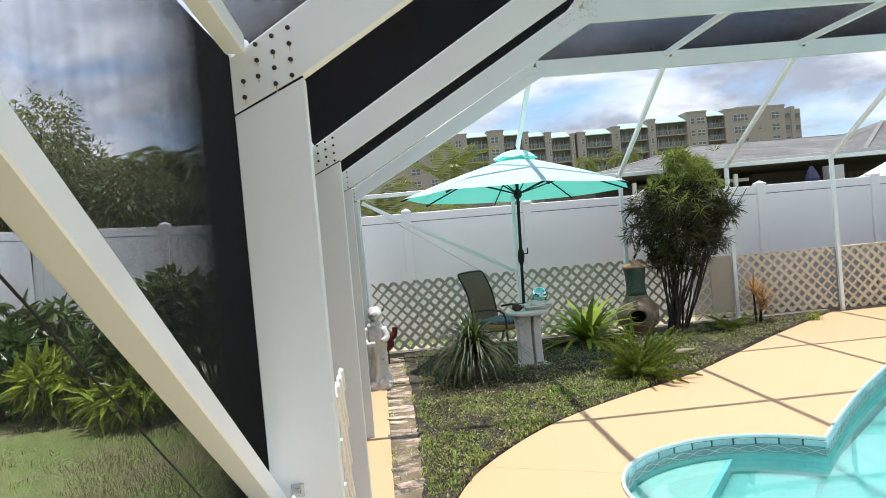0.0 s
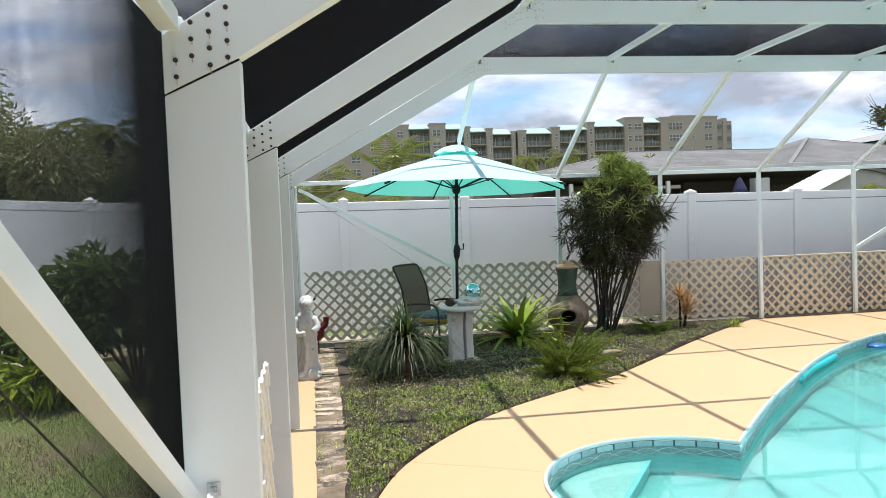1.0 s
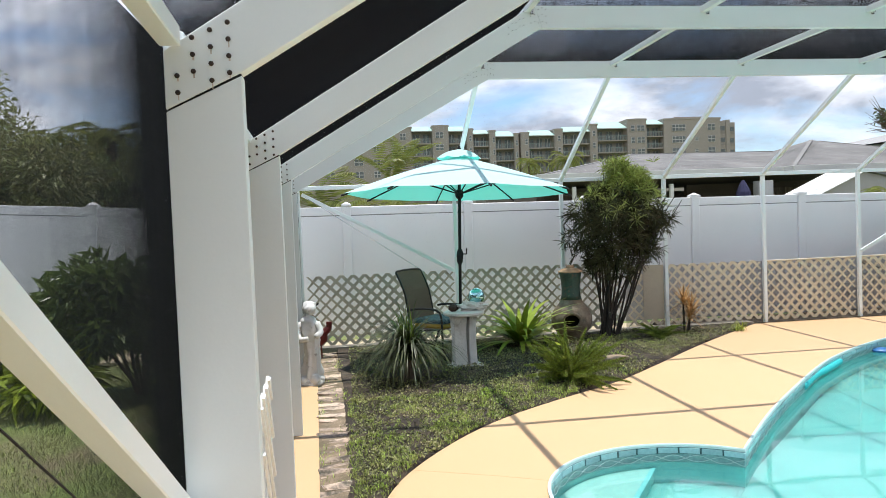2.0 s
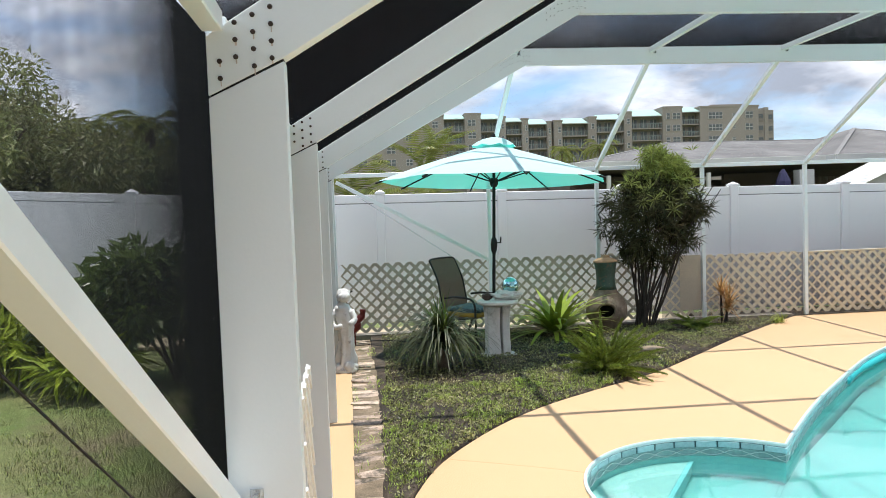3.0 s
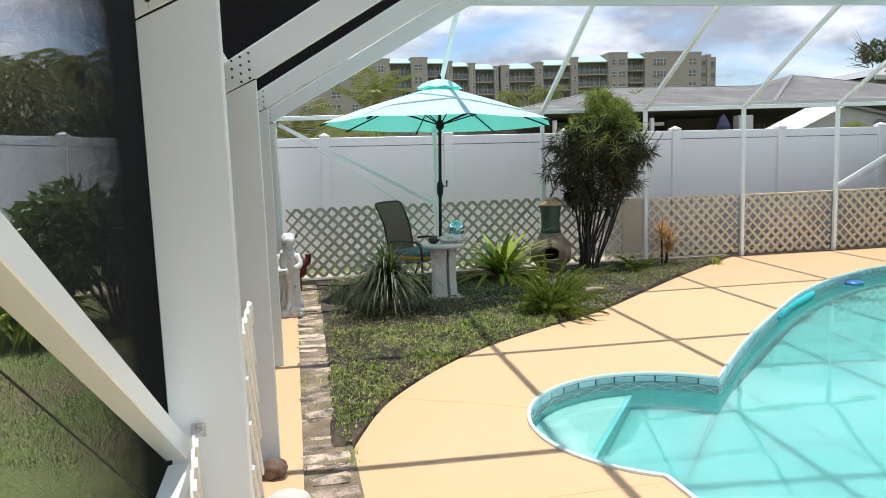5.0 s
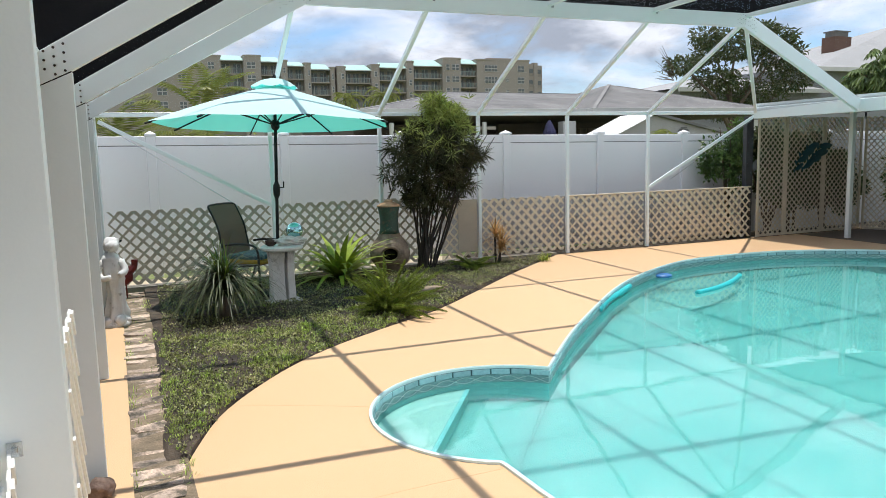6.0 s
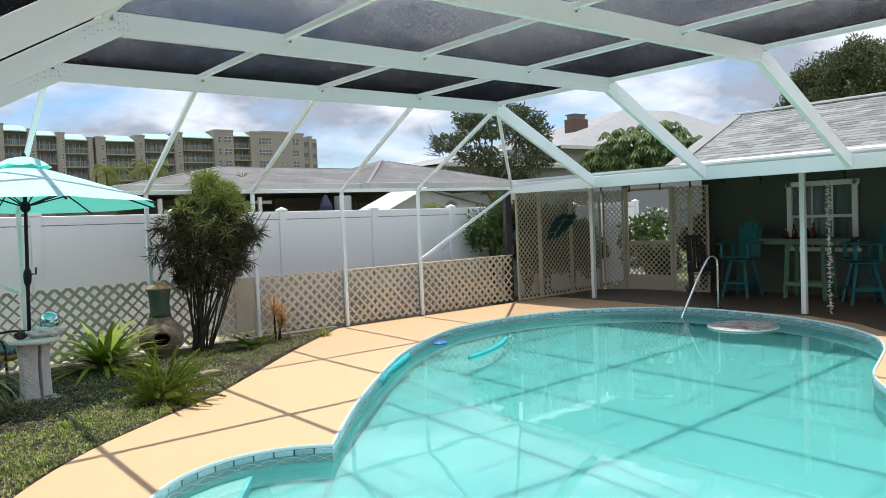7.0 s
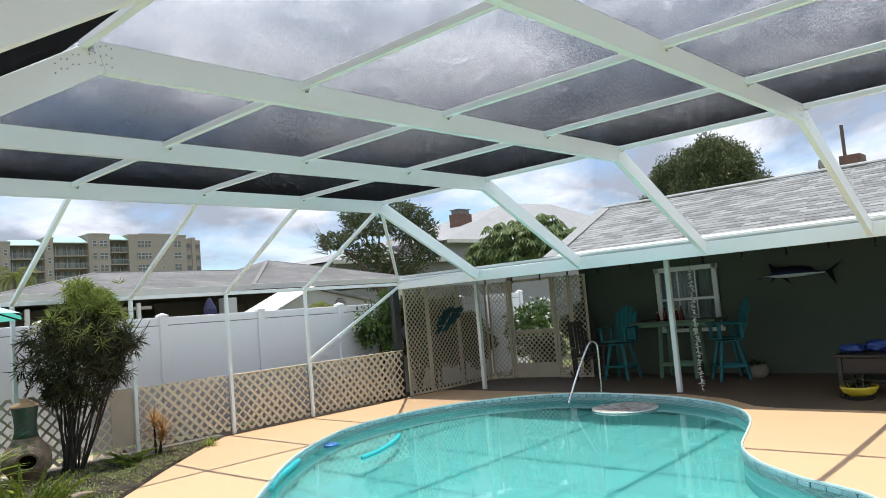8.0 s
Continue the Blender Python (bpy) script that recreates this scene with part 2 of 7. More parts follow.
def part(name, bm, material, parent=None, label="", smooth=False):
    """Links a bmesh, or mesh data, as one object under a thing or a part."""
    me = bm if isinstance(bm, bpy.types.Mesh) else mesh_of(name, bm)
    if material and not me.materials:
        me.materials.append(material)
    if smooth:
        for p in me.polygons:
            p.use_smooth = True
    ob = new(name, me)
    if parent is not None:
        ob.parent = parent
    if label:
        ob["label"] = label
    return ob


def add_box(bm, c, s, m=None):
    """A box about c with the sizes s; m turns it about its own centre."""
    vs = []
    for dx, dy, dz in ((-1, -1, -1), (1, -1, -1), (1, 1, -1), (-1, 1, -1), (-1, -1, 1), (1, -1, 1), (1, 1, 1), (-1, 1, 1)):
        v = Vector((dx * s[0] / 2, dy * s[1] / 2, dz * s[2] / 2))
        if m is not None:
            v = m @ v
        vs.append(bm.verts.new(v + Vector(c)))
    fs = []
    for f in ((0, 3, 2, 1), (4, 5, 6, 7), (0, 1, 5, 4), (1, 2, 6, 5), (2, 3, 7, 6), (3, 0, 4, 7)):
        fs.append(bm.faces.new([vs[i] for i in f]))
    return vs


def soft(bm, width=0.004, seg=1):
    bmesh.ops.bevel(bm, geom=list(bm.edges), offset=width, segments=seg, affect="EDGES", profile=0.5)
    return bm


def box_bm(c, s, bevel=0.004, m=None):
    bm = bmesh.new()
    add_box(bm, c, s, m)
    if bevel:
        soft(bm, bevel)
    return bm


def add_bar(bm, a, b, w, h, up=(0, 0, 1)):
    """A bar from a to b: w across, h along up."""
    a, b = Vector(a), Vector(b)
    d = (b - a)
    ln = d.length
    d.normalize()
    side = d.cross(Vector(up))
    if side.length < 1e-4:
        side = d.cross(Vector((1, 0, 0)))
    side.normalize()
    u = side.cross(d)
    m = Matrix((side, d, u)).transposed()
    return add_box(bm, (a + b) / 2, (w, ln, h), m)


def bar_bm(a, b, w, h, up=(0, 0, 1), bevel=0.004):
    bm = bmesh.new()
    add_bar(bm, a, b, w, h, up)
    if bevel:
        soft(bm, bevel)
    return bm


def add_tube(bm, pts, radii, sides=8, cap=True):
    """A tube along points."""
    pts = [Vector(p) for p in pts]
    if not isinstance(radii, (list, tuple)):
        radii = [radii] * len(pts)
    rings, ref = [], None
    for i, p in enumerate(pts):
        d = (pts[min(i + 1, len(pts) - 1)] - pts[max(i - 1, 0)]).normalized()
        if ref is None:
            ref = Vector((0, 0, 1)) if abs(d.z) < 0.9 else Vector((1, 0, 0))
        x = d.cross(ref)
        if x.length < 1e-5:
            x = d.orthogonal()
        x.normalize()
        y = x.cross(d).normalized()
        ref = y
        ring = []
        for k in range(sides):
            a = 2 * math.pi * k / sides
            ring.append(bm.verts.new(p + (x * math.cos(a) + y * math.sin(a)) * radii[i]))
        rings.append(ring)
    for r0, r1 in zip(rings, rings[1:]):
        for k in range(sides):
            bm.faces.new((r0[k], r0[(k + 1) % sides], r1[(k + 1) % sides], r1[k]))
    if cap:
        bm.faces.new(rings[0][::-1])
        bm.faces.new(rings[-1])
    return rings


def tube_bm(pts, radii, sides=8):
    bm = bmesh.new()
    add_tube(bm, pts, radii, sides)
    return bm


def add_lathe(bm, profile, c=(0, 0, 0), sides=24, wobble=0.0, rnd=None):
    """A turned form: profile of (radius, height)."""
    rings = []
    for r, z in profile:
        ring = []
        for k in range(sides):
            a = 2 * math.pi * k / sides
            rr = r * (1 + (rnd.uniform(-wobble, wobble) if rnd else 0))
            ring.append(bm.verts.new((c[0] + rr * math.cos(a), c[1] + rr * math.sin(a), c[2] + z)))
        rings.append(ring)
    for r0, r1 in zip(rings, rings[1:]):
        for k in range(sides):
            bm.faces.new((r0[k], r0[(k + 1) % sides], r1[(k + 1) % sides], r1[k]))
    bm.faces.new(rings[0][::-1])
    bm.faces.new(rings[-1])
    return rings


def lathe_bm(profile, c=(0, 0, 0), sides=24, wobble=0.0, rnd=None):
    bm = bmesh.new()
    add_lathe(bm, profile, c, sides, wobble, rnd)
    return bm


def prism_bm(outline, z0, z1):
    """A slab from a flat outline of (x, y)."""
    bm = bmesh.new()
    lo = [bm.verts.new((x, y, z0)) for x, y in outline]
    hi = [bm.verts.new((x, y, z1)) for x, y in outline]
    bm.faces.new(lo[::-1])
    bm.faces.new(hi)
    n = len(outline)
    for i in range(n):
        bm.faces.new((lo[i], lo[(i + 1) % n], hi[(i + 1) % n], hi[i]))
    bmesh.ops.recalc_face_normals(bm, faces=bm.faces)
    return bm


def plate_with_hole(outer, hole, z):
    """A flat sheet at z with a hole in it."""
    bm = bmesh.new()
    edges = []
    for loop in (outer, hole):
        vs = [bm.verts.new((x, y, z)) for x, y in loop]
        edges += [bm.edges.new((vs[i], vs[(i + 1) % len(vs)])) for i in range(len(vs))]
    bmesh.ops.triangle_fill(bm, use_beauty=True, use_dissolve=False, edges=edges, normal=(0, 0, 1))
    for f in bm.faces:
        if f.normal.z < 0:
            f.normal_flip()
    return bm


def spline(pts, per=4, closed=False):
    """Catmull-Rom through the points."""
    n, out = len(pts), []
    rng = range(n) if closed else range(n - 1)
    for i in rng:
        p = [Vector(pts[(i + k) % n] if closed else pts[max(0, min(n - 1, i + k))]) for k in (-1, 0, 1, 2)]
        for s in range(per):
            t = s / per
            out.append(0.5 * ((2 * p[1]) + (p[2] - p[0]) * t + (2 * p[0] - 5 * p[1] + 4 * p[2] - p[3]) * t * t + (3 * p[1] - p[0] - 3 * p[2] + p[3]) * t ** 3))
    if not closed:
        out.append(Vector(pts[-1]))
    return out


def mesh_from(name, verts, faces):
    me = bpy.data.meshes.new(name)
    me.from_pydata(verts, [], faces)
    me.update()
    return me


# ---- pool outline ----
BAY_C, BAY_R = (-4.10, -6.00), 0.88
bay = [(BAY_C[0] + BAY_R * math.cos(radians(a)), BAY_C[1] + BAY_R * math.sin(radians(a))) for a in range(44, 243, 4)]
POOL_N = [(-3.46, -5.39), (-2.75, -4.56), (-2.0, -3.78), (-1.15, -2.95), (-0.45, -2.40), (0.25, -1.96), (0.95, -1.64), (1.7, -1.53), (2.5, -1.56), (3.2, -1.76), (3.85, -2.15), (4.40, -2.75), (4.66, -3.45), (4.66, -4.2), (4.50, -5.05), (4.16, -5.80), (3.60, -6.45), (2.9, -6.85), (2.1, -7.10), (1.35, -7.33), (0.76, -7.72), (0.31, -8.24)]
POOL_S = [(0.31, -8.24), (-0.12, -8.9), (-1.3, -9.45), (-2.4, -9.6), (-3.4, -9.2), (-4.1, -8.4), (-4.45, -7.6), (-4.53, -6.80)]
main_edge = [(v.x, v.y) for v in spline([(*p, 0) for p in POOL_N], 4)][:-1] + [(v.x, v.y) for v in spline([(*p, 0) for p in POOL_S], 4)]
pool_line = main_edge + [bay[i] for i in range(len(bay) - 1, 0, -1)]
ccw = sum(pool_line[i][0] * pool_line[(i + 1) % len(pool_line)][1] - pool_line[(i + 1) % len(pool_line)][0] * pool_line[i][1] for i in range(len(pool_line))) > 0
if not ccw:
    pool_line = pool_line[::-1]


def grown(line, d):
    """The closed outline moved outwards by d."""
    out, n = [], len(line)
    for i in range(n):
        a, b, c = Vector(line[i - 1]), Vector(line[i]), Vector(line[(i + 1) % n])
        t = ((b - a).normalized() + (c - b).normalized()).normalized()
        out.append((b.x + t.y * d, b.y - t.x * d))
    return out


# ---- ground ----
part("ground", plate_with_hole([(-900, -900), (900, -900), (900, 900), (-900, 900)], grown(pool_line, 0.06), -0.08), M_LAWN)
tagged(bpy.data.objects["ground"], "patchy green lawn with bare sandy spots around the yard", "ground", kind="structure")

# ---- deck ----
DECK_EDGE = [(-6.13, -6.60), (-6.09, -6.23), (-6.0, -5.85), (-5.77, -5.25), (-5.32, -4.58), (-4.83, -4.06), (-4.23, -3.60), (-3.47, -3.07), (-2.73, -2.38), (-1.68, -1.36), (-0.20, -0.06)]
edge = [(v.x, v.y) for v in spline([(*p, 0) for p in DECK_EDGE], 5)]
deck_line = edge + [(7.40, -0.06), (7.40, -10.8), (-6.33, -10.8), (-6.33, -7.72), (-6.13, -7.70)]
bm = plate_with_hole(deck_line, grown(pool_line, 0.02), 0.0)
ex = bmesh.ops.extrude_face_region(bm, geom=list(bm.faces))
bmesh.ops.translate(bm, vec=(0, 0, -0.12), verts=[v for v in ex["geom"] if isinstance(v, bmesh.types.BMVert)])
bmesh.ops.recalc_face_normals(bm, faces=bm.faces)
deck = part("pool_deck", bm, M_DECK)
tagged(deck, "ochre painted concrete pool deck with hairline cracks", "deck", kind="structure")
crack = bmesh.new()
for line in (((-5.9, -6.95), (-5.2, -6.85), (-4.56, -6.82)), ((-5.72, -5.2), (-5.2, -5.45), (-4.9, -5.62))):
    pts = spline([(*p, -0.0006) for p in line], 8)
    for a, b in zip(pts, pts[1:]):
        add_bar(crack, a, b, 0.0022, 0.003)
part("hairline_crack", crack, mat("crack_dirt", (0.60, 0.39, 0.20), 0.9), deck)

# ---- pool ----
pool = thing("swimming_pool", "kidney-shaped turquoise swimming pool with tiled waterline", "pool", kind="structure")
WATER_Z, FLOOR_Z, STEP_Z = -0.112, -0.92, -0.24
shell = bmesh.new()
n = len(pool_line)
hi = [shell.verts.new((x, y, -0.01)) for x, y in grown(pool_line, 0.012)]
lo = [shell.verts.new((x, y, FLOOR_Z)) for x, y in pool_line]
for i in range(n):
    shell.faces.new((hi[i], hi[(i + 1) % n], lo[(i + 1) % n], lo[i]))
cap = shell.faces.new(lo)
bmesh.ops.triangulate(shell, faces=[cap])
part("pool_shell", shell, M_SHELLPOOL, pool)
SA, SB = Vector((-3.93, -5.12)), Vector((-4.64, -6.12))
sd = (SB - SA).normalized()
step_line = [(p[0], p[1]) for p in bay if sd.x * (p[1] - SA.y) - sd.y * (p[0] - SA.x) < -0.01]
# Paler copy of the pool plaster, standing in for shallow water's weaker tint.
M_STEP_SHALLOW = mat("step_plaster_shallow_tint", (0.27, 0.49, 0.45), 0.6, 0.35, 1.4, 30, 0.02, tint=(0.20, 0.42, 0.39))
part("entry_step", prism_bm(step_line, -0.53, STEP_Z), M_STEP_SHALLOW, pool)
part("step_nosing", bar_bm((step_line[0][0], step_line[0][1], STEP_Z + 0.006), (step_line[-1][0], step_line[-1][1], STEP_Z + 0.006), 0.035, 0.016), mat("teal_step_edge", (0.16, 0.52, 0.55), 0.4), pool, "teal step edge")
part("lower_step", prism_bm(bay, FLOOR_Z + 0.008, -0.52), M_SHELLPOOL, pool)
slope_in = [Vector((-3.50, -5.37, -0.518)).lerp(Vector((-4.53, -6.77, -0.518)), i / 8) for i in range(9)]
slope_out = [Vector((-0.95, -2.75, FLOOR_Z + 0.01)).lerp(Vector((-1.9, -9.55, FLOOR_Z + 0.01)), i / 8) for i in range(9)]
V, F = [], []
for i in range(9):
    for k in range(7):
        V.append(tuple(slope_in[i].lerp(slope_out[i], k / 6)))
for i in range(8):
    for k in range(6):
        F.append((i * 7 + k, i * 7 + k + 1, i * 7 + k + 8, i * 7 + k + 7))
part("floor_slope", mesh_from("floor_slope", V, F), M_SHELLPOOL, pool)
bm = bmesh.new()
face = bm.faces.new([bm.verts.new((x, y, WATER_Z)) for x, y in grown(pool_line, 0.01)])
bmesh.ops.triangulate(bm, faces=[face])
water = part("water", bm, M_WATER)
water.visible_shadow = False
tagged(water, "clear still turquoise pool water with faint ripples", "water", kind="structure")
cop = bmesh.new()
o1, o2 = grown(pool_line, 0.018), grown(pool_line, -0.004)
ring = [[cop.verts.new((x, y, z)) for x, y in ln] for ln, z in ((o1, 0.0), (o1, 0.014), (grown(pool_line, 0.0), 0.018), (o2, 0.008), (o2, -0.008), (grown(pool_line, 0.012), -0.012))]
for r0, r1 in zip(ring, ring[1:]):
    for i in range(n):
        cop.faces.new((r0[i], r0[(i + 1) % n], r1[(i + 1) % n], r1[i]))
bmesh.ops.recalc_face_normals(cop, faces=cop.faces)
part("coping", cop, M_COPING, pool, "pale turquoise coping lip")


def along(line, step, closed=True):
    """Even stations on an outline: place and direction."""
    pts = [Vector(p) for p in line] + ([Vector(line[0])] if closed else [])
    out, left = [], 0.0
    for a, b in zip(pts, pts[1:]):
        d = (b - a).length
        s = left
        while s < d:
            out.append((a + (b - a) * (s / d), (b - a).normalized()))
            s += step
        left = s - d
    return out


band = bmesh.new()
b0, b1 = grown(pool_line, 0.004), grown(pool_line, 0.012)
ring = [[band.verts.new((x, y, z)) for x, y in ln] for ln, z in ((b0, -0.006), (b0, -0.056))]
for i in range(n):
    band.faces.new((ring[0][i], ring[0][(i + 1) % n], ring[1][(i + 1) % n], ring[1][i]))
part("grout", band, mat("dark_teal_grout", (0.05, 0.12, 0.13), 0.8), pool)
border = bmesh.new()
ring = [[border.verts.new((x, y, z)) for x, y in ln] for ln, z in ((b0, -0.056), (b0, -0.135))]
for i in range(n):
    border.faces.new((ring[0][i], ring[0][(i + 1) % n], ring[1][(i + 1) % n], ring[1][i]))
part("border_band", border, mat("teal_border_tile", (0.24, 0.42, 0.41), 0.3, 0.5, 18, 60, 0.02, tint=(0.11, 0.24, 0.25)), pool)
tile_me = mesh_of("waterline_tile", box_bm((0, 0, 0), (0.138, 0.014, 0.040), 0.002))
tile_me.materials.append(M_TILE)
for p, d in along(pool_line, 0.15):
    t = part("waterline_tile", tile_me, None, pool)
    t.matrix_basis = pose(p.x, p.y, -0.032, 0, 0, math.degrees(math.atan2(d.y, d.x)))
rope = bmesh.new()
for ph in (0, math.pi):
    pts = []
    for k, (p, d) in enumerate(along(pool_line, 0.03)):
        pts.append((p.x - d.y * 0.004, p.y + d.x * 0.004, -0.086 + 0.022 * math.sin(k * 0.03 / 0.165 * math.pi + ph)))
    pts.append(pts[0])
    add_tube(rope, pts, 0.0030, 4, False)
part("rope_border", rope, mat("pale_rope_border", (0.48, 0.64, 0.62), 0.4), pool, "pale interlaced rope pattern border")

# ---- left kerb, brick strip, garden bed ----
def left_x(y):
    """Inner face of the cage's long side."""
    return -6.37 - 0.035 * (y + 8.23)


kerb = part("kerb", prism_bm([(left_x(-10.8) - 0.26, -10.8), (left_x(-10.8) + 0.10, -10.8), (left_x(0) + 0.14, -0.12), (left_x(0) + 0.14, 0.10), (left_x(0) - 0.26, 0.10)], -0.14, 0.012), M_DECK)
tagged(kerb, "ochre painted concrete kerb under the cage posts", "kerb", kind="structure")
rk = part("back_kerb", prism_bm([(left_x(0) + 0.15, -0.10), (-0.25, -0.10), (-0.25, 0.12), (left_x(0) + 0.15, 0.12)], -0.14, 0.03), mat("grey_kerb_concrete", (0.30, 0.27, 0.23), 0.9, 0.5, 6, 60, 0.4, tint=(0.14, 0.12, 0.10)))
tagged(rk, "low concrete kerb below the lattice", "kerb", kind="structure")
bed_line = [(left_x(-0.1) + 0.40, -0.105)] + [(x - 0.006, y + 0.004) for x, y in edge[::-1]] + [(left_x(-6.6) + 0.24, -6.9), (left_x(-6.6) + 0.235, -6.6)]
bm = bmesh.new()
xs, ys = np.arange(-6.6, 0.2, 0.09), np.arange(-7.0, 0.05, 0.09)


def inside(x, y, line):
    c, j = False, len(line) - 1
    for i in range(len(line)):
        xi, yi = line[i]
        xj, yj = line[j]
        if (yi > y) != (yj > y) and x < (xj - xi) * (y - yi) / (yj - yi) + xi:
            c = not c
        j = i
    return c


def bed_z(x, y):
    if y < -6.0:
        return -0.006 + 0.006 * noise.noise((x * 8, y * 8, 2))
    return 0.004 + 0.035 * max(0.0, noise.noise((x * 1.7, y * 1.7, 0.3)) * 0.8 + 0.35) + 0.012 * noise.noise((x * 8, y * 8, 2))


face = bm.faces.new([bm.verts.new((x, y, -0.02)) for x, y in bed_line])
bmesh.ops.triangulate(bm, faces=[face])
for cut in xs:
    bmesh.ops.bisect_plane(bm, geom=bm.verts[:] + bm.edges[:] + bm.faces[:], plane_co=(cut, 0, 0), plane_no=(1, 0, 0))
for cut in ys:
    bmesh.ops.bisect_plane(bm, geom=bm.verts[:] + bm.edges[:] + bm.faces[:], plane_co=(0, cut, 0), plane_no=(0, 1, 0))
for v in bm.verts:
    rim = any(len(e.link_faces) == 1 for e in v.link_edges)
    v.co.z = -0.02 if rim else bed_z(v.co.x, v.co.y)
for f in bm.faces:
    if f.normal.z < 0:
        f.normal_flip()
bed = part("garden_bed", bm, M_SOIL)
tagged(bed, "dark mulch and soil bed with weeds beside the deck", "garden bed", kind="structure")

rnd = random.Random(5)
strip = thing("brick_edging", "uneven weathered pink paving brick path along the kerb", "brick path", kind="structure")
brick_me = []
for k in range(6):
    b = box_bm((0, 0, 0), (rnd.choice((0.20, 0.26, 0.27)), rnd.choice((0.090, 0.100, 0.118)), 0.06), 0.012)
    for v in b.verts:
        v.co += Vector((rnd.uniform(-1, 1), rnd.uniform(-1, 1), rnd.uniform(-1, 1))) * 0.011
    me = mesh_of("brick", b)
    me.materials.append(M_BRICK)
    brick_me.append(me)
sand = part("path_sand", prism_bm([(left_x(-7.7) + 0.105, -7.7), (left_x(-7.7) + 0.40, -7.7), (left_x(-0.3) + 0.385, -0.3), (left_x(-0.3) + 0.105, -0.3)], -0.06, 0.002), mat("dusty_path_sand", (0.28, 0.21, 0.14), 0.95, 0.8, 6, 80, 0.6, tint=(0.10, 0.08, 0.05), stain=(0.10, 0.09, 0.04), stain_scale=4, stain_at=(0.52, 0.7)))
tagged(sand, "dusty tan sand with weeds under the path bricks", "sand", kind="structure")
y = -7.6
while y < -0.35:
    o = part("brick", rnd.choice(brick_me), None, strip)
    o.matrix_basis = pose(left_x(y) + 0.245 + rnd.uniform(-0.012, 0.012), y, -0.024 + rnd.uniform(-0.010, 0.008), rnd.uniform(-4, 4), rnd.uniform(-4, 4), rnd.uniform(-8, 8) + 2)
    y += 0.136 + rnd.uniform(-0.012, 0.035)


# ---- pool cage ----
FY = {0: -10.27, 1: -8.23, 2: -6.19, 3: -4.16, 4: -2.07}
BX = [-4.57, -3.05, -1.525, 0.0, 1.525]      # lines of the purlins and of the back posts
CX, GX = 3.80, 3.75                          # back corner, gutter beam
EAVE, TOP = 2.18, 3.300
cage = thing("pool_cage", "white aluminium screen enclosure with mansard roof over the pool", "pool cage", kind="structure")


def member(name, a, b, w, h, up=(0, 0, 1), label=""):
    return part(name, bar_bm(a, b, w, h, up, 0.003), M_ALU, cage, label)


# frames: wide post, sloping rafter, level beam, rafter to the gutter
screw_head = lathe_bm([(0.0062, 0), (0.0062, 0.003), (0.004, 0.005)], sides=8)
bmesh.ops.rotate(screw_head, cent=(0, 0, 0), matrix=Matrix.Rotation(radians(90), 3, "X"), verts=screw_head.verts)
screw_me = mesh_of("screw", screw_head)
screw_me.materials.append(M_RUST)
DEEP, THIN = 0.18, 0.052
streaks = random.Random(77)
M_STREAK = mat("pale_rust_streak", (0.68, 0.60, 0.52), 0.7, 0.4, 40, 200, 0.0)


def plate_poly(name, pts, y0, y1, material=M_ALU):
    """A flat plate in the plane of a frame from (x, z) corners."""
    bm = bmesh.new()
    lo = [bm.verts.new((x, y0, z)) for x, z in pts]
    hi = [bm.verts.new((x, y1, z)) for x, z in pts]
    bm.faces.new(lo)
    bm.faces.new(hi[::-1])
    k = len(pts)
    for i in range(k):
        bm.faces.new((lo[i], lo[(i + 1) % k], hi[(i + 1) % k], hi[i]))
    bmesh.ops.recalc_face_normals(bm, faces=bm.faces)
    soft(bm, 0.002)
    return part(name, bm, material, cage)


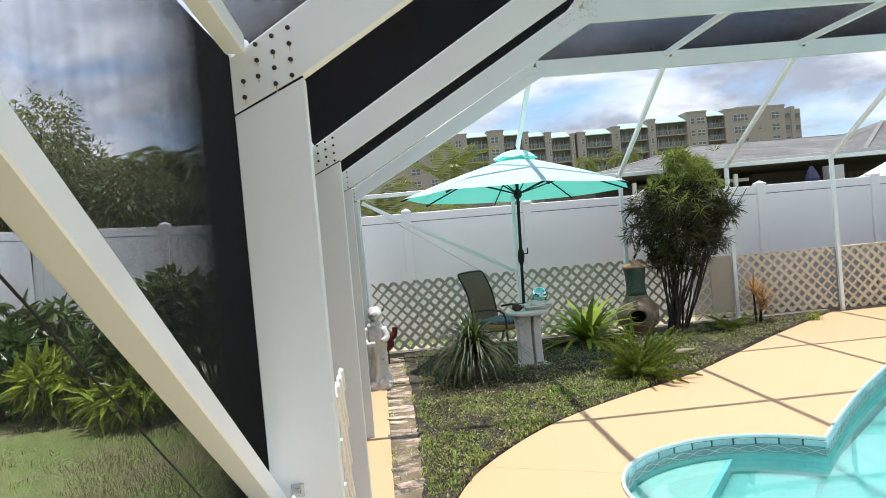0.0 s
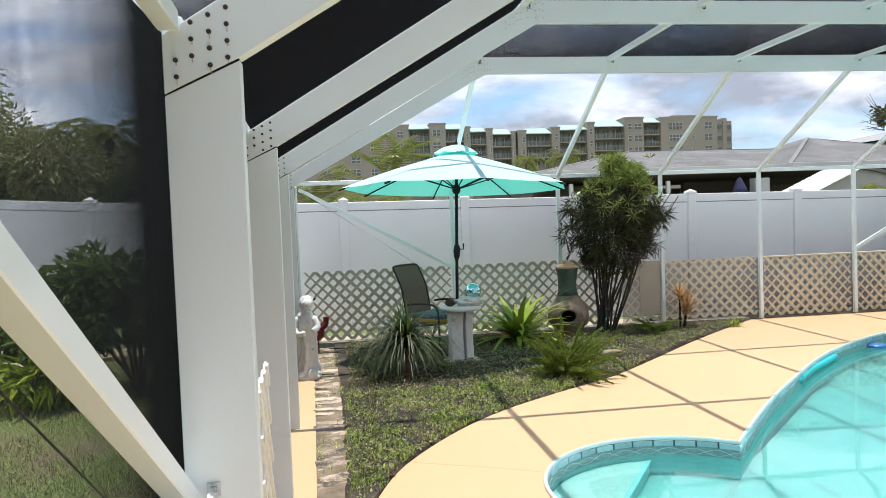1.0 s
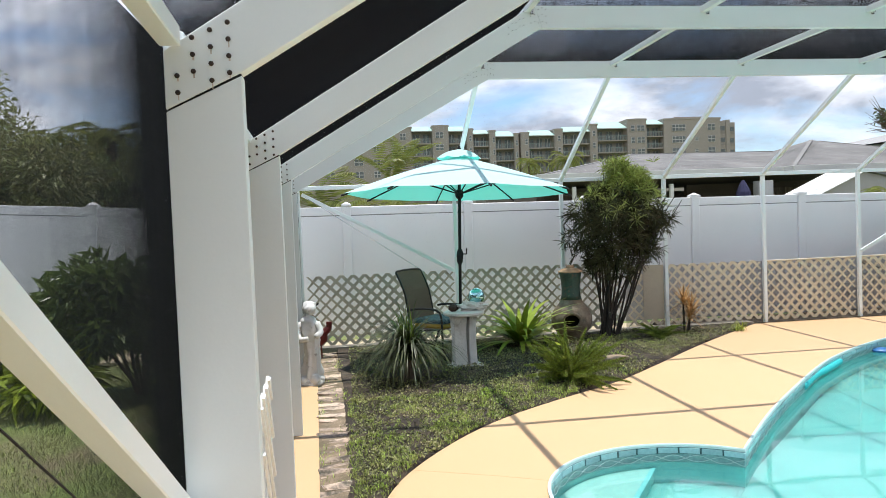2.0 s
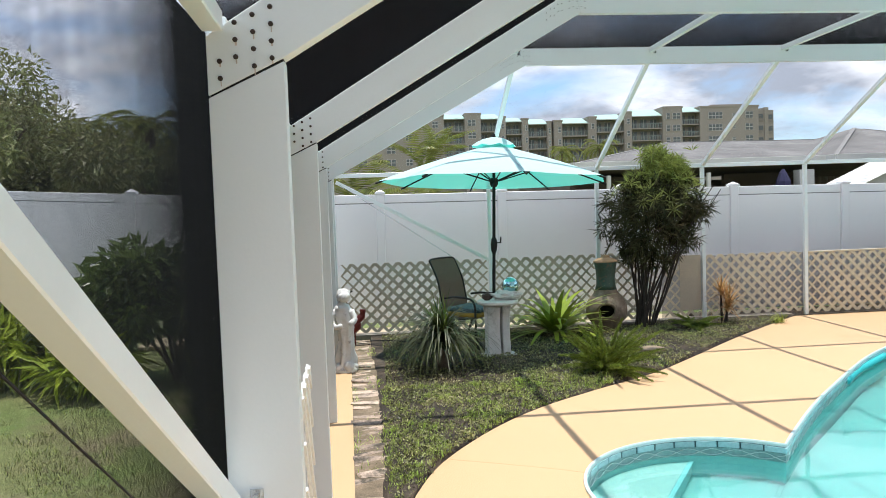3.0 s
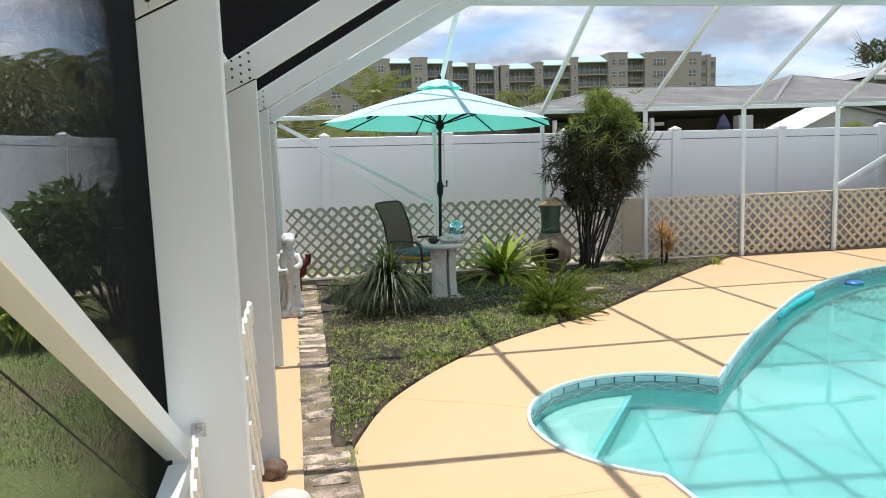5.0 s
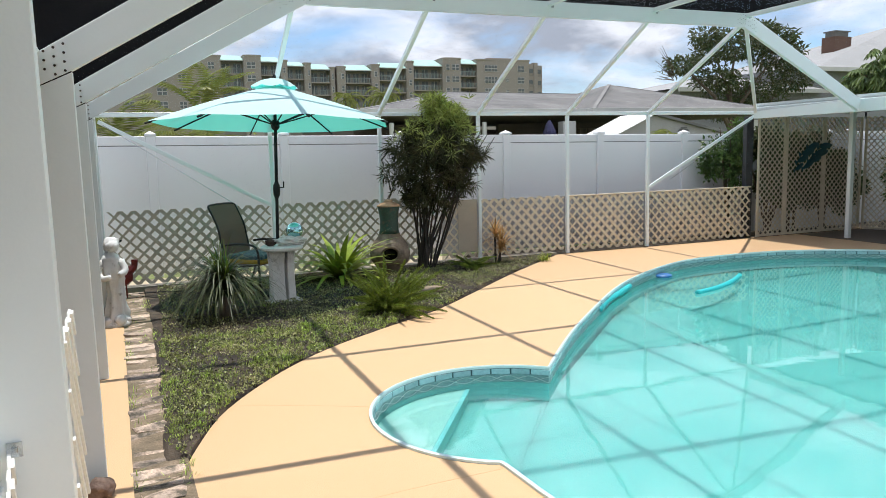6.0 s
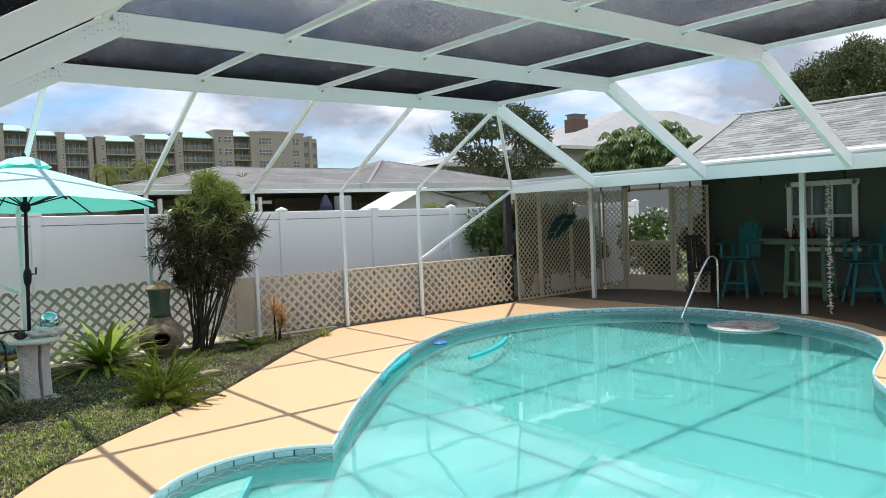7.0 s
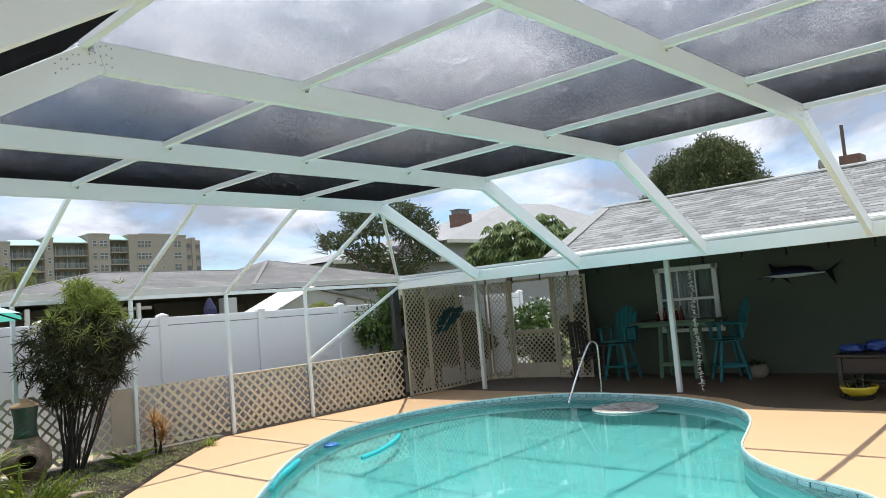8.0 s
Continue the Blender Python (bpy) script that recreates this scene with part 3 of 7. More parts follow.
SL = math.atan2(TOP - 2.07, BX[0] - (-6.55))
for k, y in FY.items():
    xi = left_x(y)                       # inner face of the post
    xo = xi - DEEP
    # post with a mitred head
    zr, zl = 2.03, 1.945
    plate_poly("post", [(xo, 0.012), (xi, 0.012), (xi, zr), (xo, zl)], y - THIN / 2, y + THIN / 2)
    # left rafter: lower end cut upright, follows the mitre
    ax, az = xi, zr
    dx, dz = BX[0] - xi, TOP - DEEP / 2 - zr
    nx, nz = -dz / math.hypot(dx, dz), dx / math.hypot(dx, dz)
    wide = DEEP * 1.0
    topx, topz = BX[0] + 0.12, TOP - DEEP / 2
    plate_poly("rafter", [(xo, zl + 0.005), (xi, zr + 0.007), (topx, topz), (topx - 0.06, TOP + DEEP / 2), (xo, zl + 0.145)], y - THIN / 2 - 0.002, y + THIN / 2 + 0.002)
    plate_poly("beam", [(topx + 0.002, topz), (BX[4] - 0.05, topz), (BX[4] + 0.02, TOP + DEEP / 2), (topx - 0.058, TOP + DEEP / 2)], y - THIN / 2, y + THIN / 2)
    plate_poly("rafter", [(BX[4] - 0.048, topz), (GX - 0.06, 2.10), (GX - 0.02, 2.26), (BX[4] + 0.022, TOP + DEEP / 2)], y - THIN / 2 - 0.002, y + THIN / 2 + 0.002)
    plate_poly("seam", [(xo + 0.003, zl - 0.004), (xi - 0.003, zr - 0.004), (xi - 0.003, zr + 0.011), (xo + 0.003, zl + 0.009)], y - THIN / 2 + 0.004, y + THIN / 2 - 0.004, M_BLACK)
    # lip along the lower edge of the beam and rafters
    for a, b in (((topx, topz), (BX[4] - 0.05, topz)), ((BX[4] - 0.05, topz), (GX - 0.06, 2.10))):
        part("edge_lip", bar_bm((a[0], y, a[1] - 0.003), (b[0], y, b[1] - 0.003), THIN + 0.008, 0.006, bevel=0.0), M_ALU, cage)
    # screws at the joints
    face_y = y - THIN / 2 - 0.003
    spots = []
    for r in range(3):
        for c in range(4):
            if (r, c) in ((0, 3),):
                continue
            spots.append((xo + 0.068 + r * 0.042, zl + 0.155 + r * 0.018 - c * 0.040 + 0.02))
    spots += [(xo + 0.030, zl + 0.085), (xo + 0.030, zl + 0.045)]
    for jx, sgn in ((BX[0], 1), (BX[4], -1)):
        for r in range(5):
            for c in range(3):
                for s in (1, -1):
                    u = 0.03 + r * 0.032
                    px = jx + (0.0 if s > 0 else 0.0) + s * sgn * u
                    pz = TOP + 0.055 - c * 0.055 - (0.0 if s > 0 else u * 0.57) + (r % 2) * 0.012
                    spots.append((px, pz))
    for px, pz in spots:
        o = part("screw", screw_me, None, cage)
        big = 1.0 if px < xi + 0.05 else 0.62
        o.matrix_basis = Matrix.Translation((px, face_y, pz)) @ Matrix.Diagonal((big, big, big, 1))
        if k == 1 and big == 1.0 and streaks.random() < 0.6:
            ln = streaks.uniform(0.006, 0.016)
            part("rust_streak", box_bm((px + 0.001, face_y + 0.0006, pz - 0.005 - ln / 2), (streaks.uniform(0.002, 0.005), 0.0008, ln), 0.0), M_STREAK, cage)

# purlins between the frames
ys = sorted(FY.values())
for x in BX:
    for y0, y1 in zip(ys, ys[1:]):
        w = 0.052
        part("purlin", bar_bm((x, y0 + THIN / 2, TOP + 0.055), (x, y1 - THIN / 2, TOP + 0.055), w, 0.052), M_ALU, cage)
        bk = bmesh.new()
        add_box(bk, (x + 0.04, y1 - THIN / 2 - 0.004, TOP + 0.045), (0.03, 0.004, 0.06))
        add_box(bk, (x + 0.028, y1 - THIN / 2 - 0.03, TOP + 0.045), (0.003, 0.05, 0.05))
        part("bracket", bk, M_STEEL, cage)
# back slope, back posts, eaves
for i, x in enumerate(BX):
    member("slope_bar", (x, 0.0, EAVE), (x, FY[4] + THIN / 2, TOP - 0.02), 0.05, 0.05)
    member("post", (x, 0, 0.0 if x > -0.1 else 0.03), (x, 0, EAVE - 0.03), 0.05, 0.05, (0, 1, 0))
LX = left_x(0) - 0.03
member("slope_bar", (LX, 0.0, EAVE), (BX[0] - 0.02, FY[4] + THIN / 2, TOP - 0.03), 0.05, 0.05)
member("slope_bar", (CX, 0.0, EAVE), (BX[4] + 0.03, FY[4] + THIN / 2, TOP - 0.03), 0.05, 0.05)
member("post", (LX, 0, 0.03), (LX, 0, EAVE - 0.03), 0.05, 0.09, (0, 1, 0))
member("eave_rail", (LX, 0, EAVE), (CX, 0, EAVE), 0.05, 0.055)
for k in (4, 3, 2, 1):
    y1 = FY[k] - THIN / 2 if k < 4 else -0.03
    y0 = FY[k - 1] + THIN / 2 if k < 4 else FY[4] + THIN / 2
    if k < 4:
        member("eave_rail", (left_x(y0) - 0.165, y0, 2.125), (left_x(y1) - 0.165, y1, 2.125), 0.05, 0.05)
member("eave_rail", (left_x(FY[4]) - 0.165, FY[4] + THIN / 2, 2.125), (LX, -0.03, 2.14), 0.05, 0.05)
member("chair_rail", (left_x(FY[0]) - 0.165, FY[0] + THIN / 2, 0.88), (left_x(FY[1]) - 0.165, FY[1] - THIN / 2, 0.88), 0.05, 0.05)
# wind braces
member("brace", (LX + 0.05, -0.005, EAVE - 0.08), (BX[0] - 0.03, -0.005, 0.98), 0.03, 0.05)
member("brace", (CX - 0.05, -0.005, EAVE - 0.06), (BX[4] + 0.03, -0.005, 0.98), 0.03, 0.05)
for a, b in (((LX + 0.1, -0.03, EAVE - 0.12), (BX[0] - 0.45, -0.03, 0.98)), ((CX - 0.1, -0.03, EAVE - 0.12), (BX[4] + 0.45, -0.03, 1.1))):
    part("brace_cable", tube_bm([a, b], 0.003, 5), M_STEEL, cage)
bx = -6.536
member("brace", (bx, FY[1] - THIN / 2 - 0.005, 0.944), (bx, FY[0] + 0.03, 2.256), 0.051, 0.052)
part("brace_cable", tube_bm([(bx - 0.012, FY[1] - 0.05, 0.765), (bx - 0.012, FY[0] + 0.1, 2.15)], 0.0018, 5), M_BLACK, cage)
bk = bmesh.new()
add_box(bk, (-6.482, FY[1] - THIN / 2 - 0.003, 0.985), (0.032, 0.004, 0.034))
add_box(bk, (-6.482, FY[1] - THIN / 2 - 0.007, 0.985), (0.012, 0.008, 0.012))
part("bracket", bk, M_STEEL, cage, "small galvanised angle bracket")


def screen_panel(corners, pitch, depth, axis, material=M_SCREEN, lean=0.0, sheet=True):
    """A sheet of screen; fins stand in for threads and darken slanted views. axis 0: fins run from corner 0 to 1, 1:
    from 1 to 2. lean turns the fins to fit the camera's view.
    """
    c = [Vector(p) for p in corners]
    if sheet:
        part("screen_panel", mesh_from("screen_panel", [tuple(p) for p in c], [(0, 1, 2, 3)]), material, cage)
    if not pitch:
        return
    nrm = (c[1] - c[0]).cross(c[3] - c[0]).normalized()
    nrm = (nrm * math.cos(lean) - (c[1] - c[0]).normalized() * math.sin(lean)) * depth / 2
    if axis == 0:
        s0, e0, s1, e1 = c[0], c[3], c[1], c[2]
    else:
        s0, e0, s1, e1 = c[0], c[1], c[3], c[2]
    k = int(max((e0 - s0).length, (e1 - s1).length) / pitch)
    verts, faces = [], []
    for i in range(k):
        f = (i + 0.5) / k
        a, b = s0.lerp(e0, f), s1.lerp(e1, f)
        i0 = len(verts)
        verts += [tuple(a - nrm), tuple(b - nrm), tuple(b + nrm), tuple(a + nrm)]
        faces.append((i0, i0 + 1, i0 + 2, i0 + 3))
    tagged(part("screen_threads", mesh_from("screen_threads", verts, faces), M_SCREEN_FIN, cage), kind="stuff")


RZ = TOP + 0.085
for y0, y1 in zip(ys, ys[1:]):
    screen_panel([(BX[0], y0, RZ), (BX[4], y0, RZ), (BX[4], y1, RZ), (BX[0], y1, RZ)], 0.002, 0.00042, 0)
    screen_panel([(BX[0], y0, RZ), (BX[4], y0, RZ), (BX[4], y1, RZ), (BX[0], y1, RZ)], 0.002, 0.00042, 1, sheet=False)
    screen_panel([(left_x(y0) - 0.16, y0, 2.15), (BX[0], y0, RZ), (BX[0], y1, RZ), (left_x(y1) - 0.16, y1, 2.15)], 0.003, 0.00086, 0)
    screen_panel([(BX[4], y0, RZ), (GX, y0, 2.27), (GX, y1, 2.27), (BX[4], y1, RZ)], 0, 0, 0, M_SCREEN_SLOPE)
    xa, xb = min(-6.568, left_x(y0) - 0.165), min(-6.568, left_x(y1) - 0.165)
    # Wall fins lean 55 degrees to fit the camera's view.
    screen_panel([(xa, y0, 0.02), (xb, y1, 0.02), (xb, y1, 2.12), (xa, y0, 2.12)], 0.0006 if y0 < -10 else 0.0012, 0.00039 if y0 < -10 else 0.00078, 1, M_SCREEN_WALL, radians(55))
screen_panel([(LX, 0, EAVE), (CX, 0, EAVE), (BX[4], FY[4], TOP), (BX[0], FY[4], TOP)], 0, 0, 0, M_SCREEN_SLOPE)
# Brown sheet added behind the cream lattice to darken its openings.
M_LATTICE_DIM = screen_mat("brown_lattice_dim_sheet", 0.42, 0.60, (2, 2, 2))
M_LATTICE_DIM.node_tree.nodes["Principled BSDF"].inputs["Base Color"].default_value = (0.085, 0.066, 0.052, 1)
screen_panel([(BX[2] - 0.6, 0.052, 0.0), (CX, 0.052, 0.0), (CX, 0.052, 0.9), (BX[2] - 0.6, 0.052, 0.9)], 0, 0, 0, M_LATTICE_DIM)
screen_panel([(LX, 0.0, 0.9), (CX, 0.0, 0.9), (CX, 0.0, EAVE), (LX, 0.0, EAVE)], 0, 0, 0)
screen_panel([(BX[4], FY[4], TOP), (GX, FY[4], 2.27), (CX, 0, EAVE), (BX[4], FY[4], TOP + 0.001)], 0, 0, 0, M_SCREEN_SLANT)
xa, xb = left_x(FY[4]) - 0.165, LX
screen_panel([(xa, FY[4], 0.02), (xb, 0, 0.02), (xb, 0, 2.12), (xa, FY[4], 2.12)], 0.003, 0.0006, 1)


# ---- lattice ----
def lattice_mesh(w, h, pitch, slat, thick, zig=0.0):
    """Two crossed layers of slats clipped to a panel w by h, standing on z = 0 in the xz plane."""
    layers = []
    for s in (1, -1):
        verts, faces = [], []
        k0, k1 = int(-h / pitch) - 2, int((w + h) / pitch) + 2
        hw = slat * 0.7071
        for k in range(k0, k1):
            x0 = k * pitch
            # the slat x = x0 + s * z, clipped to the panel
            lo, hi = 0.0, h
            if s > 0:
                lo, hi = max(lo, -x0), min(hi, w - x0)
            else:
                lo, hi = max(lo, x0 - w), min(hi, x0)
            if hi - lo < slat:
                continue
            y0, y1 = (0.0, -thick) if s > 0 else (-thick, -2 * thick)
            i0 = len(verts)
            for z in (lo, hi):
                xc = x0 + s * z
                for yy in (y0, y1):
                    verts += [(max(0, min(w, xc - hw)), yy, z), (max(0, min(w, xc + hw)), yy, z)]
            a = i0
            faces += [(a + 2, a + 3, a + 7, a + 6), (a, a + 4, a + 5, a + 1), (a, a + 2, a + 6, a + 4), (a + 1, a + 5, a + 7, a + 3), (a, a + 1, a + 3, a + 2), (a + 4, a + 6, a + 7, a + 5)]
        layers.append(mesh_from("slats", verts, faces))
    return layers


def lattice_panel(at, rz, w, h, pitch, slat, material, label, trims=(), group=""):
    t = thing("trellis", label, "trellis", at, rz, group)
    for me in lattice_mesh(w, h, pitch, slat, 0.007):
        part("slats", me, material, t)
    for tr in trims:
        c = {"top": ((w / 2, -0.007, h), (w, 0.03, 0.04)), "bottom": ((w / 2, -0.007, 0.02), (w, 0.03, 0.04)), "cap": ((w / 2, -0.007, h + 0.008), (w, 0.036, 0.022)), "left": ((0.022, -0.007, h / 2), (0.045, 0.032, h)), "right": ((w - 0.02, -0.007, h / 2), (0.045, 0.032, h))}[tr]
        part("trim", box_bm(*c), material, t)
    return t


grp = "lattice panels along the back of the cage"
for x0, x1 in ((LX + 0.03, BX[0]), (BX[0], BX[1]), (BX[1], BX[2] - 0.62)):
    lattice_panel((x0 + 0.03, 0.045, 0.045), 0, x1 - x0 - 0.06, 0.945, 0.157, 0.044, M_LATT_SHADE, "shade-toned taupe lattice panel with wide diamonds", group=grp)
for x0, x1 in ((BX[2] - 0.6, BX[2]), (BX[2], BX[3]), (BX[3], BX[4]), (BX[4], CX)):
    on_deck = x0 > -0.1
    lattice_panel((x0 + 0.028, 0.045, 0.022 if on_deck else 0.050), 0, x1 - x0 - 0.056, 0.867, 0.157, 0.044, M_CREAM, "cream lattice panel with small diamonds" + (" and a white cap strip" if on_deck else ""), ("cap",) if on_deck else (), group=grp)
member("brace", (BX[4] + 0.06, 0.10, 0.84), (CX - 0.12, 0.10, 0.12), 0.075, 0.045)
tan = part("tan_panel", box_bm((BX[2] - 0.19, 0.018, 0.53), (0.31, 0.006, 0.78), 0.001), mat("tan_hardboard", (0.56, 0.49, 0.38), 0.7, 0.3, 3, 60, 0.1))
tagged(tan, "plain tan board fixed over the lattice beside a post", "panel")


# ---- vinyl fence ----
M_GROOVE = mat("grey_fence_joint", (0.16, 0.16, 0.17), 0.8)
def fence_run(name, a, b, first, step, label, skip=0):
    """A run of privacy fence from a to b; posts every step, from first on."""
    a, b = Vector((*a, 0)), Vector((*b, 0))
    d = (b - a).normalized()
    rz = math.degrees(math.atan2(d.y, d.x))
    t = thing(name, label, "fence", (a.x, a.y, -0.08), rz, kind="structure")
    L = (b - a).length
    s = first
    stops = []
    while s <= L + 0.01:
        stops.append(s)
        s += step
    for s in stops[skip:]:
        p = part("fence_post", box_bm((s, 0, 0.98), (0.127, 0.127, 1.96), 0.006), M_VINYL, t)
        cap = bmesh.new()
        add_box(cap, (s, 0, 1.975), (0.15, 0.15, 0.03))
        q = [cap.verts.new((s + dx * 0.07, dy * 0.07, 1.99)) for dx, dy in ((-1, -1), (1, -1), (1, 1), (-1, 1))]
        tip = cap.verts.new((s, 0, 2.03))
        for i in range(4):
            cap.faces.new((q[i], q[(i + 1) % 4], tip))
        part("post_cap", cap, M_VINYL, p)
    for s0, s1 in zip(stops, stops[1:]):
        w = s1 - s0 - 0.127
        c = (s0 + s1) / 2
        part("top_rail", box_bm((c, 0, 1.892), (w, 0.05, 0.126), 0.006), M_VINYL, t)
        part("bottom_rail", box_bm((c, 0, 0.12), (w, 0.05, 0.15), 0.006), M_VINYL, t)
        part("fence_panel", box_bm((c, 0, 1.008), (w, 0.044, 1.626), 0.004), M_VINYL, t)
        part("groove", box_bm((c, 0, 1.825), (w, 0.040, 0.012), 0.0), M_GROOVE, t)
    return t


back_fence = fence_run("fence_back", (-7.885, 1.0), (9.0, 1.0), 0.0, 1.825, "white vinyl privacy fence with capped posts", 1)
back_fence.matrix_world = pose(-7.885, 1.0, 0.005, 0, 0.53, 0)
# Tilted so that its top line fits the camera's view.
tilted_fence = fence_run("fence_corner", (-11.535, 1.0), (-7.885, 1.0), 0.0, 1.825, "white vinyl privacy fence tilted to fit the camera's view")
tilted_fence.matrix_world = pose(-11.535, 1.0, 0.22, 0, 3.37, 0)
side_fence = fence_run("fence_side", (-11.535, 0.975), (-11.535, -15.5), 0.0, 1.825, "white vinyl privacy fence beside the yard", 1)
side_fence.location.z = 0.20
fence_run("fence_house", (8.4, 1.9), (12.0, 1.9), 0.0, 1.825, "white vinyl fence seen past the porch")
path_strip = part("path_strip", box_bm((-5.45, 0.55, -0.06), (7.9, 0.72, 0.06), 0.0), mat("pale_sand_path", (0.52, 0.44, 0.31), 0.9, 0.4, 3, 60, 0.5, tint=(0.36, 0.30, 0.2)))
soil_strip = part("soil_strip", box_bm((3.0, 0.55, -0.062), (8.8, 0.72, 0.06), 0.0), M_SOIL)
tagged(soil_strip, "dark soil strip between cream lattice and fence", "soil", kind="structure")
# Dark patch over the lawn: the side yard's shade put into the ground colour.
gate_shade_patch = part("side_soil", box_bm((8.2, -0.3, -0.064), (1.6, 4.0, 0.06), 0.0), M_SOIL)
tagged(gate_shade_patch, "dark ground patch standing in for shade beyond the porch gate", "soil", kind="structure")
tagged(path_strip, "pale sandy strip between lattice and fence", "path", kind="structure")

# ---- house with porch ----
HX = 7.36
house = thing("house", "single-storey house with sage siding, shingle roof and open porch", "house", kind="structure")
for i in range(20):
    z = 0.0 + i * 0.125
    bm = bmesh.new()
    w0, w1 = -13.0, -1.95
    vs = [bm.verts.new(p) for p in ((HX - 0.014, w0, z), (HX - 0.014, w1, z), (HX, w1, z + 0.125), (HX, w0, z + 0.125), (HX + 0.06, w0, z), (HX + 0.06, w1, z), (HX + 0.06, w1, z + 0.125), (HX + 0.06, w0, z + 0.125))]
    if 0.82 < z + 0.06 < 2.05:
        bm.free()
        for a, b in ((-13.0, -4.86), (-3.58, -1.95)):
            bm = bmesh.new()
            vs = [bm.verts.new(p) for p in ((HX - 0.014, a, z), (HX - 0.014, b, z), (HX, b, z + 0.125), (HX, a, z + 0.125), (HX + 0.06, a, z), (HX + 0.06, b, z), (HX + 0.06, b, z + 0.125), (HX + 0.06, a, z + 0.125))]
            for f in ((0, 3, 2, 1), (4, 5, 6, 7), (0, 1, 5, 4), (3, 7, 6, 2), (0, 4, 7, 3), (1, 2, 6, 5)):
                bm.faces.new([vs[j] for j in f])
            part("siding_board", bm, M_WALL, house)
        continue
    for f in ((0, 3, 2, 1), (4, 5, 6, 7), (0, 1, 5, 4), (3, 7, 6, 2), (0, 4, 7, 3), (1, 2, 6, 5)):
        bm.faces.new([vs[j] for j in f])
    part("siding_board", bm, M_WALL, house)
part("wall_core", box_bm((HX + 0.75, -7.5, 1.25), (0.12, 11.0, 2.5), 0.0), M_WALL, house)
part("side_wall", box_bm((HX + 0.4, -1.90, 1.25), (0.8, 0.10, 2.5), 0.0), M_WALL, house)
# Dark slab: the porch roof's shade put into the floor colour, edge included.
M_PFLOOR_SHADE = mat("porch_floor_shade_tone", (0.135, 0.092, 0.060), 0.6, 0.25, 1.2, 90, 0.15, tint=(0.10, 0.068, 0.045))
porch_floor = part("porch_floor", prism_bm([(4.78, -0.1), (4.78, -5.2), (4.45, -5.95), (3.90, -6.55), (3.78, -6.9), (3.78, -13.0), (7.34, -13.0), (7.34, -0.1)], -0.01, 0.004), M_PFLOOR_SHADE)
tagged(porch_floor, "concrete porch floor with the roof's shade put into its brown tone", "floor", kind="structure")
# gutter beam, porch posts, ceiling
part("gutter_beam", box_bm((GX + 0.03, -6.6, 2.175), (0.06, 13.2, 0.19), 0.006), M_ALU, house)
gut = bmesh.new()
prof = [(0, 0), (-0.05, 0.02), (-0.09, 0.05), (-0.10, 0.10), (-0.085, 0.10), (-0.08, 0.06), (0, 0.03)]
for y in (-13.0, 0.02):
    for x, z in prof:
        gut.verts.new((GX + 0.09 + x * 0.8, y, 2.262 + z * 0.7))
gut.verts.ensure_lookup_table()
k = len(prof)
for i in range(k):
    gut.faces.new([gut.verts[j] for j in (i, (i + 1) % k, k + (i + 1) % k, k + i)])
part("gutter", gut, M_ALU, house)
for i, (x, y) in enumerate(((4.99, -0.95), (4.99, -4.99), (4.99, -9.0))):
    part("porch_post", box_bm((x, y, 1.11), (0.075, 0.075, 2.22), 0.004), M_WHITE, house)
part("porch_ceiling", box_bm(((GX + HX) / 2 + 0.06, -6.5, 2.26), (HX - GX - 0.0, 13.0, 0.05), 0.0), M_WALL, house)
roof_deck = [(GX + 0.05, -3.52, 2.29), (GX + 0.05, -13.0, 2.29), (7.4, -13.0, 3.40), (7.4, -2.62, 3.40), (11.2, -13.0, 2.29), (11.2, -3.52, 2.29)]
part("roof", mesh_from("roof", roof_deck, [(0, 1, 2, 3), (3, 2, 4, 5), (0, 3, 5)]), M_SHINGLE, house)
part("ridge_cap", bar_bm((7.4, -13.0, 3.44), (7.4, -2.6, 3.44), 0.16, 0.035), M_WHITE, house)
part("porch_roof", box_bm(((GX + HX) / 2 + 0.1, -1.75, 2.315), (HX - GX, 3.5, 0.04), 0.0), mat("pale_flat_roof", (0.55, 0.56, 0.56), 0.7, 0.25, 3, 60, 0.1), house)
part("drip_edge", bar_bm((GX + 0.10, -13.0, 2.338), (GX + 0.10, -3.55, 2.338), 0.20, 0.012, (-0.29, 0, 0.957)), M_WHITE, house)
run = Vector((7.4 - GX - 0.05, 0, 3.40 - 2.29))
slope_len = run.length
run.normalize()
nrm = Vector((-run.z, 0, run.x))
rnd = random.Random(8)
shingle = box_bm((0, 0, 0), (0.20, 0.243, 0.010), 0.0)
sh_me = mesh_of("shingle", shingle)
sh_me.materials.append(M_SHINGLE_P)
rest = bmesh.new()
count, courses = 0, int(slope_len / 0.168)
rot = Matrix.Rotation(-math.atan2(run.z, run.x), 3, "Y")
for i in range(courses):
    s = 0.12 + i * 0.168
    top_y = -3.52 + 0.9 * (s / slope_len)
    y = top_y - 0.12 - (i % 2) * 0.125 + rnd.uniform(-0.03, 0.03)
    while y > -12.9:
        p = Vector((GX + 0.05, y, 2.29)) + run * s + nrm * (0.006 + rnd.uniform(0, 0.004))
        tilt = Matrix.Rotation(-math.atan2(run.z, run.x) + 0.032, 3, "Y")
        if -7.2 < y and i < 17 and count < 300:
            o = part("shingle", sh_me, None, house)
            o.matrix_basis = Matrix.Translation(p) @ tilt.to_4x4()
            count += 1
        else:
            add_box(rest, p, (0.20, 0.243, 0.010), tilt)
        y -= 0.25
